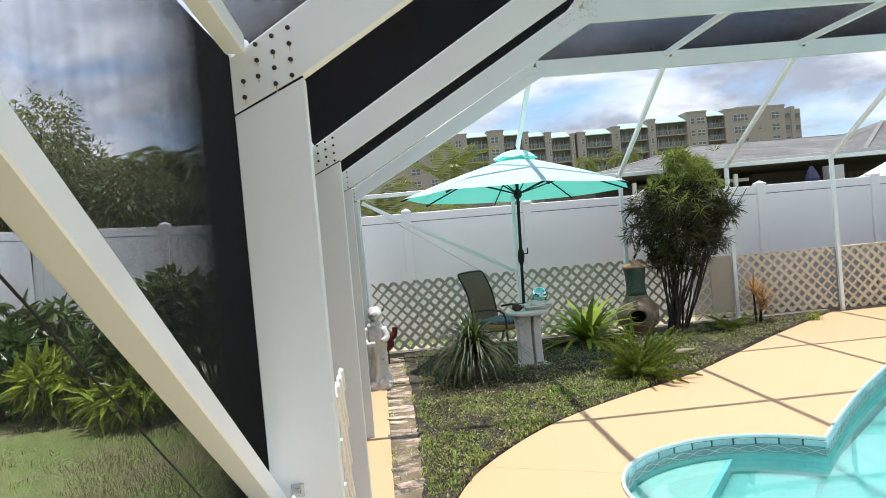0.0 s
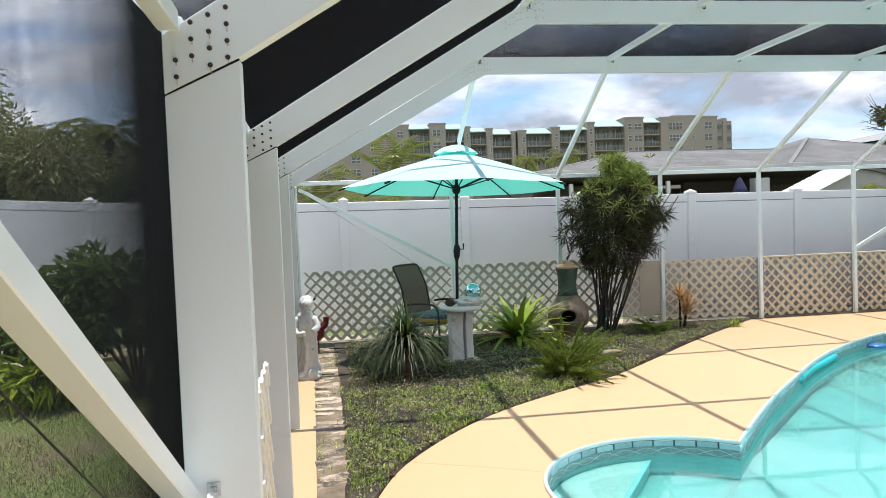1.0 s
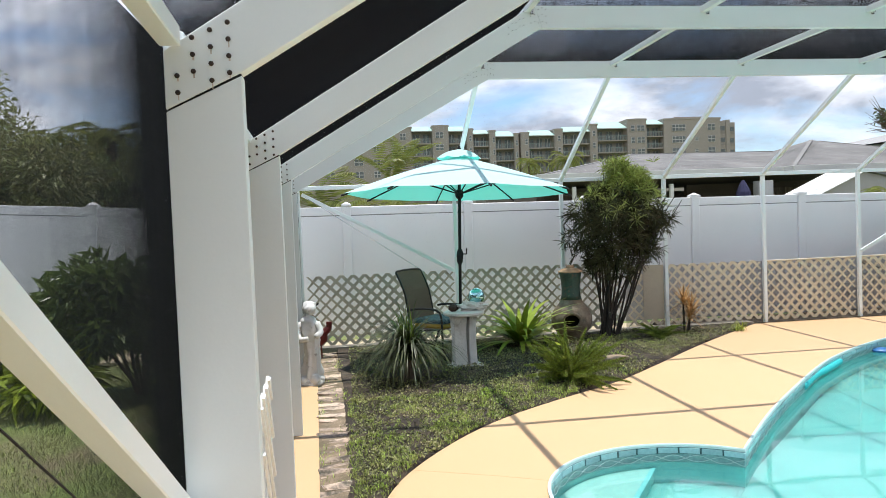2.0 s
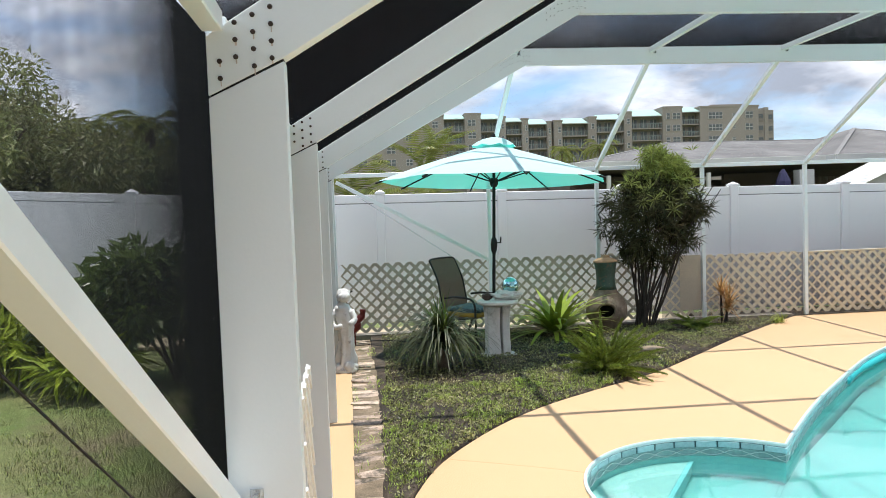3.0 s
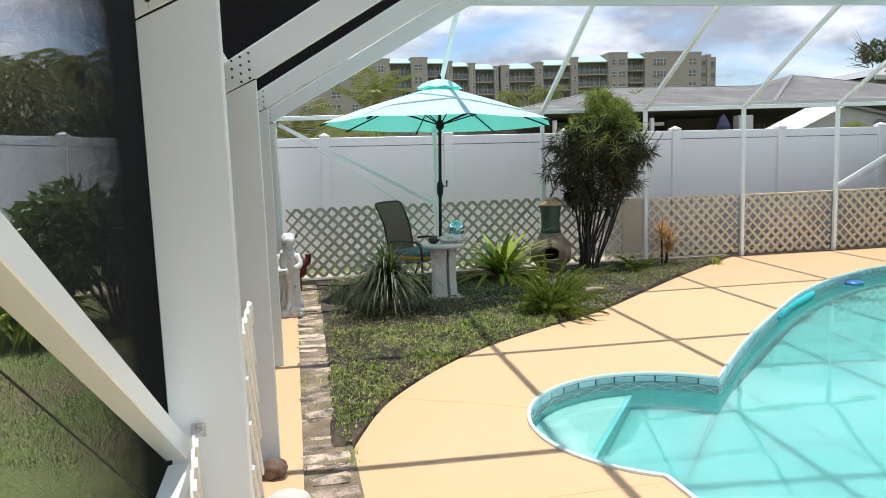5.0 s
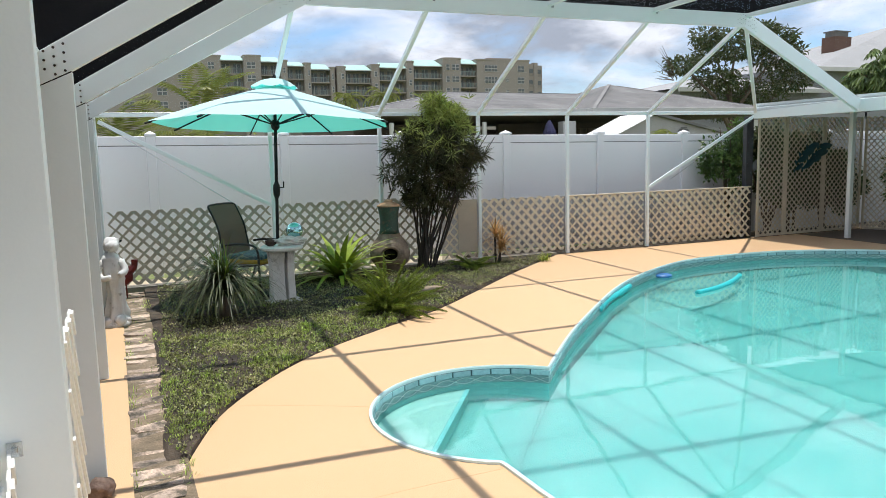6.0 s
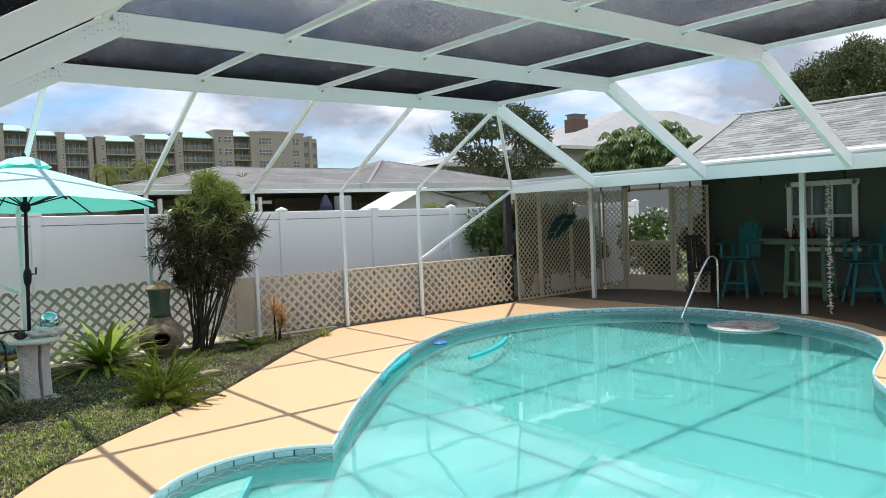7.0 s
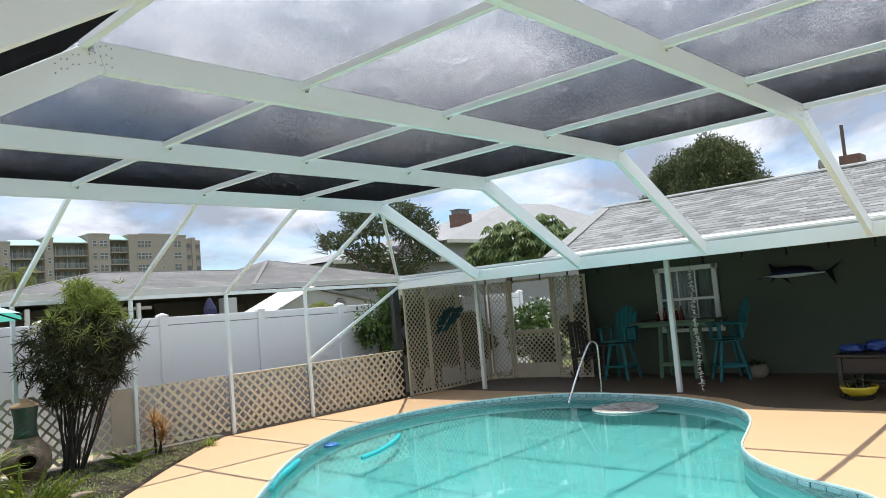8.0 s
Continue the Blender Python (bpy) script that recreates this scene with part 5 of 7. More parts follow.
tagged(bird, "small dark brown figurine on the garden table", "figurine")

# ---- sling chair ----
M_FRAME = mat("bronze_tube", (0.035, 0.03, 0.027), 0.45, 0.2, 8, 80, 0.05, metal=0.4)
M_SLING = mat("brown_sling_fabric", (0.15, 0.105, 0.075), 0.85, 0.2, 4, 300, 0.2, tint=(0.11, 0.08, 0.06))
chair = thing("patio_chair", "brown sling patio chair with bronze frame", "chair", (-5.00, -1.04, 0.02), 45)
for sx in (-0.27, 0.27):
    part("side_frame", tube_bm(spline([(sx, -0.28, 0.0), (sx, -0.27, 0.30), (sx, -0.24, 0.56), (sx, 0.0, 0.60), (sx, 0.20, 0.58)], 4), 0.014, 8), M_FRAME, chair)
    part("back_tube", tube_bm(spline([(sx * 0.9, -0.25, 0.36), (sx * 0.9, 0.20, 0.34), (sx * 0.9, 0.27, 0.58), (sx * 0.9, 0.32, 0.80), (sx * 0.9, 0.44, 1.03)], 5), 0.013, 8), M_FRAME, chair)
    part("leg", tube_bm([(sx, 0.30, 0.0), (sx, 0.16, 0.34)], 0.013, 8), M_FRAME, chair)
bm = bmesh.new()
pts = spline([(0, 0.235, 0.40), (0, 0.275, 0.58), (0, 0.325, 0.80), (0, 0.445, 1.04)], 4)
rows = []
for q, p in enumerate(pts):
    d = (pts[min(q + 1, len(pts) - 1)] - pts[max(q - 1, 0)]).normalized()
    o = Vector((0, -d.z, d.y)) * 0.004
    rows.append([bm.verts.new(v) for v in (p - o + Vector((-0.245, 0, 0)), p - o + Vector((0.245, 0, 0)), p + o + Vector((0.245, 0, 0)), p + o + Vector((-0.245, 0, 0)))])
for a, b in zip(rows, rows[1:]):
    for q in range(4):
        bm.faces.new((a[q], a[(q + 1) % 4], b[(q + 1) % 4], b[q]))
bm.faces.new(rows[0][::-1])
bm.faces.new(rows[-1])
part("back_sling", bm, M_SLING, chair)
part("seat_sling", box_bm((0, -0.02, 0.352), (0.47, 0.46, 0.008), 0.0), M_SLING, chair)
part("top_tube", tube_bm(spline([(-0.243, 0.44, 1.025), (-0.20, 0.447, 1.045), (0, 0.452, 1.052), (0.20, 0.447, 1.045), (0.243, 0.44, 1.025)], 3), 0.013, 8), M_FRAME, chair)
M_CUSH = mat("teal_patterned_fabric", (0.015, 0.045, 0.07), 0.9, 0.9, 34, 120, 0.2, tint=(0.20, 0.30, 0.30))
M_CUSHY = mat("mustard_fabric", (0.42, 0.28, 0.04), 0.9, 0.3, 10, 120, 0.2)
cush = thing("seat_cushion", "teal patterned seat cushion with mustard underside on the chair", "cushion", (-4.985, -1.055, 0.378), 45)
for nm, z0, z1, m in (("underside", 0.0, 0.055, M_CUSHY), ("cover", 0.055, 0.115, M_CUSH)):
    bm = prism_bm([(-0.24, -0.25), (0.24, -0.25), (0.24, 0.21), (-0.24, 0.21)], z0, z1)
    soft(bm, 0.022, 2)
    part(nm, bm, m, cush)

# ---- chiminea ----
M_CLAY = mat("smoked_clay", (0.20, 0.145, 0.10), 0.75, 0.6, 6, 50, 0.4, tint=(0.08, 0.065, 0.05), stain=(0.32, 0.25, 0.18), stain_scale=4, stain_at=(0.55, 0.7))
M_GREENCLAY = mat("green_glazed_clay", (0.028, 0.075, 0.060), 0.5, 0.5, 7, 50, 0.3, tint=(0.05, 0.045, 0.03), stain=(0.16, 0.08, 0.05), stain_scale=5, stain_at=(0.6, 0.75))
M_TERRA = mat("terracotta", (0.42, 0.26, 0.15), 0.85, 0.3, 8, 60, 0.3, tint=(0.30, 0.18, 0.10))
chim = thing("chiminea", "clay chiminea with green glazed chimney and terracotta lid", "chiminea", (-3.10, -0.46, 0.01), -17)
belly = [(v.x, v.z) for v in spline([(x, 0, z) for x, z in ((0.14, 0.0), (0.16, 0.03), (0.19, 0.08), (0.25, 0.16), (0.272, 0.24), (0.268, 0.32), (0.235, 0.40), (0.19, 0.455), (0.158, 0.50), (0.142, 0.54))], 5)]
bm = lathe_bm(belly, sides=96)
gone = []
for f in bm.faces:
    c = f.calc_center_median()
    if c.y < -0.1 and c.x ** 2 / 0.112 ** 2 + (c.z - 0.275) ** 2 / 0.092 ** 2 < 1 and len(f.verts) == 4:
        gone.append(f)
    elif len(f.verts) > 4 and c.z > 0.3:
        gone.append(f)
bmesh.ops.delete(bm, geom=gone, context="FACES")
part("belly", bm, M_CLAY, chim, smooth=True)
bm = bmesh.new()
add_tube(bm, [(0.118 * math.cos(a), -0.252 + 0.012 * abs(math.cos(a)) * 2.2, 0.275 + 0.098 * math.sin(a)) for a in [2 * math.pi * k / 24 for k in range(25)]], 0.022, 8, False)
part("mouth_rim", bm, M_CLAY, chim, smooth=True)
# Near-black inner form fills the mouth opening.
part("soot_lining", lathe_bm([(0.12, 0.05), (0.21, 0.16), (0.235, 0.26), (0.20, 0.40), (0.12, 0.47)], sides=24), mat("dark_lining_fill", (0.012, 0.011, 0.010), 0.95), chim)
bpy.data.objects[chim.children[-1].name].scale = (0.9, 0.55, 0.95)
bpy.data.objects[chim.children[-1].name].location = (0, 0.07, 0.01)
part("chimney", lathe_bm([(0.142, 0.54), (0.125, 0.60), (0.122, 0.70), (0.130, 0.80), (0.146, 0.88), (0.150, 0.90), (0.14, 0.91)], sides=32), M_GREENCLAY, chim, "dark green glazed chimney", True)
part("lid", lathe_bm([(0.16, 0.905), (0.158, 0.92), (0.11, 0.95), (0.06, 0.965), (0.055, 0.985), (0.035, 1.0)], sides=28), M_TERRA, chim, "terracotta lid")

# ---- statue ----
M_STATUE = mat("white_plaster", (0.76, 0.76, 0.74), 0.75, 0.2, 9, 60, 0.3, tint=(0.60, 0.60, 0.57), stain=(0.22, 0.21, 0.18), stain_scale=14, stain_at=(0.6, 0.78))
bm = bmesh.new()
robe = [(v.x, v.z) for v in spline([(x, 0, z) for x, z in ((0.10, 0.05), (0.105, 0.10), (0.085, 0.22), (0.075, 0.36), (0.082, 0.46), (0.094, 0.56), (0.098, 0.64), (0.082, 0.70), (0.045, 0.74), (0.034, 0.77))], 4)]
add_lathe(bm, robe, sides=40)
for v in bm.verts:
    a = math.atan2(v.co.y, v.co.x)
    fold = 0.20 * max(0.0, 1 - v.co.z / 0.72)
    k = 1 + fold * (math.sin(7 * a + 5 * v.co.z) + 0.5 * math.sin(13 * a - 9 * v.co.z))
    v.co.x, v.co.y = v.co.x * k + 0.03 * math.sin(v.co.z * 4), v.co.y * k * 0.85 - 0.05 * max(0, v.co.z - 0.5)
add_lathe(bm, [(0.13, 0.0), (0.135, 0.03), (0.12, 0.055), (0.09, 0.075)], sides=20)
for v, rr in (((0.035, -0.035, 0.815), 0.062), ((0.02, 0.0, 0.835), 0.066), ((-0.01, 0.015, 0.81), 0.052), ((0.055, -0.01, 0.845), 0.04), ((0.07, -0.07, 0.07), 0.06), ((-0.04, -0.08, 0.06), 0.05), ((0.09, 0.02, 0.07), 0.05)):
    bmesh.ops.create_icosphere(bm, subdivisions=3, radius=rr, matrix=Matrix.Translation(v))
add_tube(bm, spline([(-0.06, -0.03, 0.67), (-0.10, -0.07, 0.57), (-0.05, -0.12, 0.51), (0.03, -0.12, 0.52)], 3), [0.036, 0.036, 0.035, 0.034, 0.033, 0.032, 0.030, 0.029, 0.028, 0.027], 8)
add_tube(bm, spline([(0.10, -0.03, 0.67), (0.14, -0.06, 0.58), (0.10, -0.11, 0.53)], 3), [0.036, 0.035, 0.034, 0.032, 0.030, 0.028, 0.027], 8)
bmesh.ops.recalc_face_normals(bm, faces=bm.faces)
bm.normal_update()
for v in bm.verts:
    v.co += v.normal * ((0.014 if v.co.z > 0.76 else 0.008) * noise.noise(v.co * 38) + 0.012 * noise.noise(v.co * 14))
st = part("garden_statue", bm, M_STATUE, None, "", True)
st.matrix_world = pose(-6.525, -2.22, 0.0, 0, 0, -15) @ Matrix.Diagonal((1.05, 1.0, 0.98, 1))
tagged(st, "white plaster garden statue standing on the brick path", "statue")

# ---- small garden things ----
orn = thing("rooster_ornament", "dark red metal rooster garden ornament by the lattice", "garden ornament", (-6.475, -0.66, -0.06))
M_REDMETAL = mat("dark_red_metal", (0.13, 0.018, 0.015), 0.45, 0.4, 12, 70, 0.1, metal=0.3)
lump("body", random.Random(1), (0, 0, 0.27), (0.10, 0.06, 0.09), M_REDMETAL, orn, 0.15)
part("neck", tube_bm(spline([(0.05, 0, 0.31), (0.11, 0, 0.36), (0.12, 0, 0.43)], 4), [0.05, 0.045, 0.04, 0.038, 0.035, 0.03, 0.03, 0.033, 0.03], 8), M_REDMETAL, orn)
part("tail", tube_bm(spline([(-0.06, 0, 0.30), (-0.13, 0, 0.42), (-0.08, 0, 0.56), (0.02, 0, 0.63)], 4), [0.04, 0.035, 0.03, 0.028, 0.026, 0.022, 0.02, 0.018, 0.016, 0.014, 0.012, 0.010, 0.008], 6), M_BLACK, orn)
for sx in (-0.03, 0.03):
    part("leg", tube_bm([(sx, 0, 0.0), (sx, 0, 0.2)], 0.008, 6), M_REDMETAL, orn)
orn.matrix_world = pose(-6.48, -0.66, -0.06, 0, 0, 0) @ Matrix.Scale(1.2, 4)
rock = lump("rock", random.Random(3), (-6.47, -6.32, 0.055), (0.065, 0.055, 0.055), mat("brown_rock", (0.13, 0.085, 0.065), 0.8, 0.6, 14, 50, 0.6, tint=(0.30, 0.20, 0.15)), None, 0.5, 3, 1.6)
tagged(rock, "brown rough rock on the kerb by a post", "rock")
stone = lump("white_stone", random.Random(5), (-6.385, -6.68, 0.045), (0.105, 0.09, 0.05), mat("pale_stone", (0.62, 0.58, 0.52), 0.8, 0.2, 10, 60, 0.3), None, 0.12, 3, 1.2)
tagged(stone, "smooth pale stone on the kerb", "stone")
flat = lump("stepping_stone", random.Random(6), (-3.12, -2.12, 0.045), (0.15, 0.11, 0.03), mat("tan_flagstone", (0.30, 0.22, 0.15), 0.85, 0.4, 8, 60, 0.5), None, 0.3, 3, 1.4)
tagged(flat, "flat tan stepping stone in the bed", "stone")
hose = part("garden_wire", tube_bm(spline([(-6.32, -0.62, 0.04), (-6.0, -0.72, 0.05), (-5.7, -0.95, 0.045), (-5.4, -1.3, 0.05)], 8), 0.006, 6), M_BLACK)
tagged(hose, "thin black irrigation hose across the bed", "hose")

# short lattice offcuts beside the first frame
for x0, y0, w, h, rz in ((-6.380, FY[1] + 0.035, 0.42, 1.19, 92.0), (-6.437, FY[1] - 0.45, 0.39, 0.97, 98)):
    lattice_panel((x0, y0, 0.02), rz, w, h, 0.118, 0.04, M_WHITE, "short white lattice offcut beside a cage post", (), "lattice offcuts")

# ---- things in and by the pool ----
M_NOODLE = mat("turquoise_foam", (0.02, 0.46, 0.48), 0.7, 0.15, 10, 120, 0.1, tint=(0.01, 0.36, 0.40))
for pts, z in (([(-1.80, -3.58), (-1.45, -3.22), (-1.08, -2.92), (-0.72, -2.62)], -0.06), ([(-0.17, -3.19), (0.24, -3.06), (0.72, -2.80), (1.12, -2.51)], -0.10)):
    o = part("pool_noodle", tube_bm(spline([(x, y, z) for x, y in pts], 6), 0.032, 12), M_NOODLE, None, "", True)
    tagged(o, "turquoise foam pool noodle floating " + ("against the pool edge" if z > -0.08 else "on the water"), "pool noodle", group="pool noodles")
disc = part("floating_dispenser", lathe_bm([(0.05, -0.20), (0.10, -0.17), (0.118, -0.15), (0.118, -0.135), (0.10, -0.122), (0.055, -0.120), (0.04, -0.128)], sides=24), mat("blue_plastic", (0.03, 0.16, 0.42), 0.4))
disc.location = (0.26, -2.02, 0.045)
tagged(disc, "round blue floating chlorine dispenser at the pool edge", "dispenser")
rail = thing("pool_handrail", "curved stainless steel pool handrail beside the steps", "handrail", (-0.10, 0.16, 0))
part("tube", tube_bm(spline([(4.98, -3.79, 0.0), (4.98, -3.79, 0.40), (4.98, -3.79, 0.74), (4.955, -3.775, 0.83), (4.90, -3.74, 0.865), (4.84, -3.70, 0.82), (4.68, -3.61, 0.50), (4.52, -3.51, 0.10), (4.36, -3.42, -0.30)], 5), 0.021, 12), M_STEEL, rail, smooth=True)
part("foot_plate", lathe_bm([(0.055, 0.0), (0.055, 0.012), (0.03, 0.022)], (4.98, -3.79, 0), 16), M_STEEL, rail)
mat_ring = thing("floating_mat", "round white woven mat floating on the water", "pool float", (3.98, -4.55, WATER_Z + 0.012))
bm = bmesh.new()
add_tube(bm, [(0.49 * math.cos(a), 0.49 * math.sin(a), 0) for a in [2 * math.pi * k / 40 for k in range(41)]], 0.011, 8, False)
part("rim", bm, M_WHITE, mat_ring, smooth=True)
bm = bmesh.new()
for i in range(-6, 7):
    c = i * 0.075
    h = math.sqrt(max(0, 0.48 ** 2 - c * c))
    add_box(bm, (c, 0, 0.004), (0.055, 2 * h, 0.008))
    add_box(bm, (0, c, 0.012), (2 * h, 0.055, 0.008))
tagged(part("webbing", bm, mat("stained_white_webbing", (0.70, 0.67, 0.62), 0.7, 0.4, 6, 60, 0.2, tint=(0.45, 0.36, 0.29), stain=(0.36, 0.27, 0.20), stain_scale=9, stain_at=(0.5, 0.62)), mat_ring), kind="stuff")


# ---- porch lattice ----
M_LATP = mat("tan_porch_lattice", (0.54, 0.475, 0.36), 0.7, 0.25, 4, 80, 0.1, tint=(0.38, 0.32, 0.23))
grp = "lattice panels round the porch"
for x0, x1 in ((3.83, 4.48), (4.48, 5.40), (5.40, 6.36)):
    lattice_panel((x0, -0.04, 0.01), 0, x1 - x0 - 0.004, 2.09, 0.113, 0.031, M_LATP, "tan full-height lattice panel beside the porch", ("left", "right", "bottom"), grp)
AX, AY, BXX, BY = 6.40, -0.08, 6.78, -2.35
ang = math.degrees(math.atan2(BY - AY, BXX - AX))
ln = math.hypot(BXX - AX, BY - AY)


def on_side(s):
    return (AX + (BXX - AX) * s / ln, AY + (BY - AY) * s / ln)


for s0, s1 in ((0.0, 0.50), (1.58, 1.93), (1.93, ln)):
    p = on_side(s0)
    lattice_panel((p[0], p[1], 0.01), ang, s1 - s0 - 0.004, 2.09, 0.113, 0.031, M_LATP, "tan full-height lattice panel beside the porch", ("left", "right", "bottom"), grp)
p = on_side(0.52)
gate = thing("lattice_gate", "tan lattice gate with an open upper half", "gate", (p[0], p[1], 0.02), ang)
for me in lattice_mesh(1.04, 0.96, 0.113, 0.031, 0.007):
    part("slats", me, M_LATP, gate)
for c, s in (((0.03, 0, 1.05), (0.07, 0.04, 2.08)), ((1.01, 0, 1.05), (0.07, 0.04, 2.08)), ((0.52, 0, 0.98), (0.91, 0.04, 0.06)), ((0.52, 0, 0.16), (0.91, 0.03, 0.30)), ((0.52, 0, 2.06), (0.91, 0.04, 0.05))):
    part("rail", box_bm(c, s), M_LATP, gate)

# Dark mesh added behind the porch lattice so its openings look dimmer.
porch_screen = thing("porch_screen", "dark mesh sheet added behind the porch lattice to dim its openings", "screen", kind="structure")
M_PORCH_DIM = screen_mat("porch_dim_mesh", 0.30, 0.42, (2, 2, 2))
M_PORCH_DIM.node_tree.nodes["Principled BSDF"].inputs["Base Color"].default_value = (0.012, 0.012, 0.011, 1)
part("screen_panel", mesh_from("screen_panel", [(3.85, -0.022, 0.02), (6.34, -0.022, 0.02), (6.34, -0.022, 2.08), (3.85, -0.022, 2.08)], [(0, 1, 2, 3)]), M_PORCH_DIM, porch_screen)
for s0, s1 in ((0.0, 0.50), (1.58, ln)):
    q0, q1 = on_side(s0), on_side(s1)
    part("screen_panel", mesh_from("screen_panel", [(q0[0] + 0.02, q0[1], 0.02), (q1[0] + 0.02, q1[1], 0.02), (q1[0] + 0.02, q1[1], 2.08), (q0[0] + 0.02, q0[1], 2.08)], [(0, 1, 2, 3)]), M_PORCH_DIM, porch_screen)

# metal fish on the lattice
M_TEAL = mat("dark_teal_metal", (0.015, 0.075, 0.085), 0.4, 0.4, 8, 60, 0.1, metal=0.4)
art = thing("metal_fish_art", "dark teal metal fish wall ornament on the lattice", "wall art", (5.1, -0.075, 1.42))
for x, z, s, tilt in ((0.30, 0.16, 0.30, 4), (0.02, 0.17, 0.28, 10), (0.20, 0.04, 0.34, 8), (-0.12, 0.06, 0.32, 14), (0.06, -0.07, 0.30, 12), (-0.24, -0.06, 0.28, 20), (-0.10, -0.17, 0.26, 25), (-0.32, -0.20, 0.22, 30)):
    bm = bmesh.new()
    m = Matrix.Rotation(radians(-tilt), 4, "Y") @ Matrix.Diagonal((s, 0.02, s * 0.40, 1))
    bmesh.ops.create_icosphere(bm, subdivisions=2, radius=0.5, matrix=Matrix.Translation((x, 0, z)) @ m)
    d = Vector((-math.cos(radians(tilt)), 0, -math.sin(radians(tilt))))
    tp = Vector((x, 0, z)) + d * s * 0.42
    n3 = Vector((-d.z, 0, d.x))
    vs = [bm.verts.new(v) for v in (tp, tp + d * s * 0.28 + n3 * s * 0.2, tp + d * s * 0.28 - n3 * s * 0.2)]
    bm.faces.new(vs)
    part("fish", bm, M_TEAL, art)

# ---- window ----
win = thing("window_1", "white-trimmed house window with pale curtains", "window", (HX, 0, 0), kind="structure")
y0, y1, z0, z1 = -4.83, -3.61, 0.80, 2.05
for c, s in (((-0.02, (y0 + y1) / 2, z1 - 0.04), (0.06, y1 - y0 + 0.06, 0.09)), ((-0.02, (y0 + y1) / 2, z0 + 0.03), (0.08, y1 - y0 + 0.10, 0.07)), ((-0.02, y0 + 0.04, (z0 + z1) / 2), (0.06, 0.09, z1 - z0)), ((-0.02, y1 - 0.04, (z0 + z1) / 2), (0.06, 0.09, z1 - z0)), ((0.0, (y0 + y1) / 2, (z0 + z1) / 2), (0.04, y1 - y0 - 0.1, 0.05))):
    part("window_frame", box_bm(c, s), M_WHITE, win)
for k in (1, 2):
    part("muntin", box_bm((0.005, y0 + 0.08 + (y1 - y0 - 0.16) * k / 3, (z0 + z1) / 2), (0.02, 0.02, z1 - z0 - 0.12), 0.0), M_WHITE, win)
for zc, hh in (((z0 + 0.06 + (z0 + z1) / 2 - 0.02) / 2, (z1 - z0) / 2 - 0.09), ((z1 - 0.08 + (z0 + z1) / 2 + 0.02) / 2, (z1 - z0) / 2 - 0.09)):
    part("pane", box_bm((0.02, (y0 + y1) / 2, zc), (0.006, y1 - y0 - 0.17, hh), 0.0), M_GLASS, win)
V, F = [], []
k = 60
for i in range(k + 1):
    y = y0 + 0.05 + (y1 - y0 - 0.1) * i / k
    x = 0.10 + 0.025 * math.sin(i * 1.35)
    V += [(x, y, z0 + 0.05), (x, y, z1 - 0.03)]
for i in range(k):
    F.append((2 * i, 2 * i + 2, 2 * i + 3, 2 * i + 1))
part("curtain", mesh_from("curtain", V, F), mat("pale_curtain", (0.66, 0.66, 0.63), 0.9, 0.15, 6, 100, 0.1), win, "pale pleated curtain")

# ---- bar table and chairs ----
M_BARTOP = mat("dark_olive_tabletop", (0.10, 0.12, 0.08), 0.5, 0.3, 5, 60, 0.1)
M_BARLEG = mat("green_painted_wood", (0.12, 0.22, 0.13), 0.6, 0.3, 5, 60, 0.1)
bar = thing("bar_table", "green painted wooden bar table against the window wall", "table", (6.85, -4.22, 0.0))
part("tabletop", box_bm((0, 0, 1.04), (0.62, 1.62, 0.045), 0.008), M_BARTOP, bar)
part("apron", box_bm((0, 0, 0.985), (0.46, 1.40, 0.06), 0.004), M_BARLEG, bar)
for sy in (-1, 1):
    for sx in (-1, 1):
        part("leg", bar_bm((0.22 * sx, 0.34 * sy, 0.0), (0.17 * sx, 0.30 * sy, 0.96), 0.06, 0.06), M_BARLEG, bar)
part("stretcher", box_bm((-0.21, 0, 0.26), (0.05, 0.62, 0.07), 0.004), M_BARLEG, bar)
part("stretcher", box_bm((0.21, 0, 0.26), (0.05, 0.62, 0.07), 0.004), M_BARLEG, bar)
M_BOTTLE = mat("dark_bottle", (0.10, 0.02, 0.015), 0.15, 0.3, 10, 60, 0.0)
for i, (x, y, h, rr) in enumerate(((6.72, -4.02, 0.24, 0.035), (6.78, -4.22, 0.20, 0.04), (6.70, -4.36, 0.26, 0.033), (6.75, -3.86, 0.16, 0.04))):
    b = thing("bottle", "dark red sauce bottle on the bar table", "bottle", (x, y, 1.063), group="bottles on the bar table")
    part("body", lathe_bm([(rr, 0), (rr, h * 0.55), (rr * 0.4, h * 0.75), (rr * 0.38, h * 0.92)], sides=12), M_BOTTLE, b, smooth=True)
    part("cap", lathe_bm([(rr * 0.42, h * 0.92), (rr * 0.42, h)], sides=10), M_WHITE if i % 2 else M_BLACK, b)

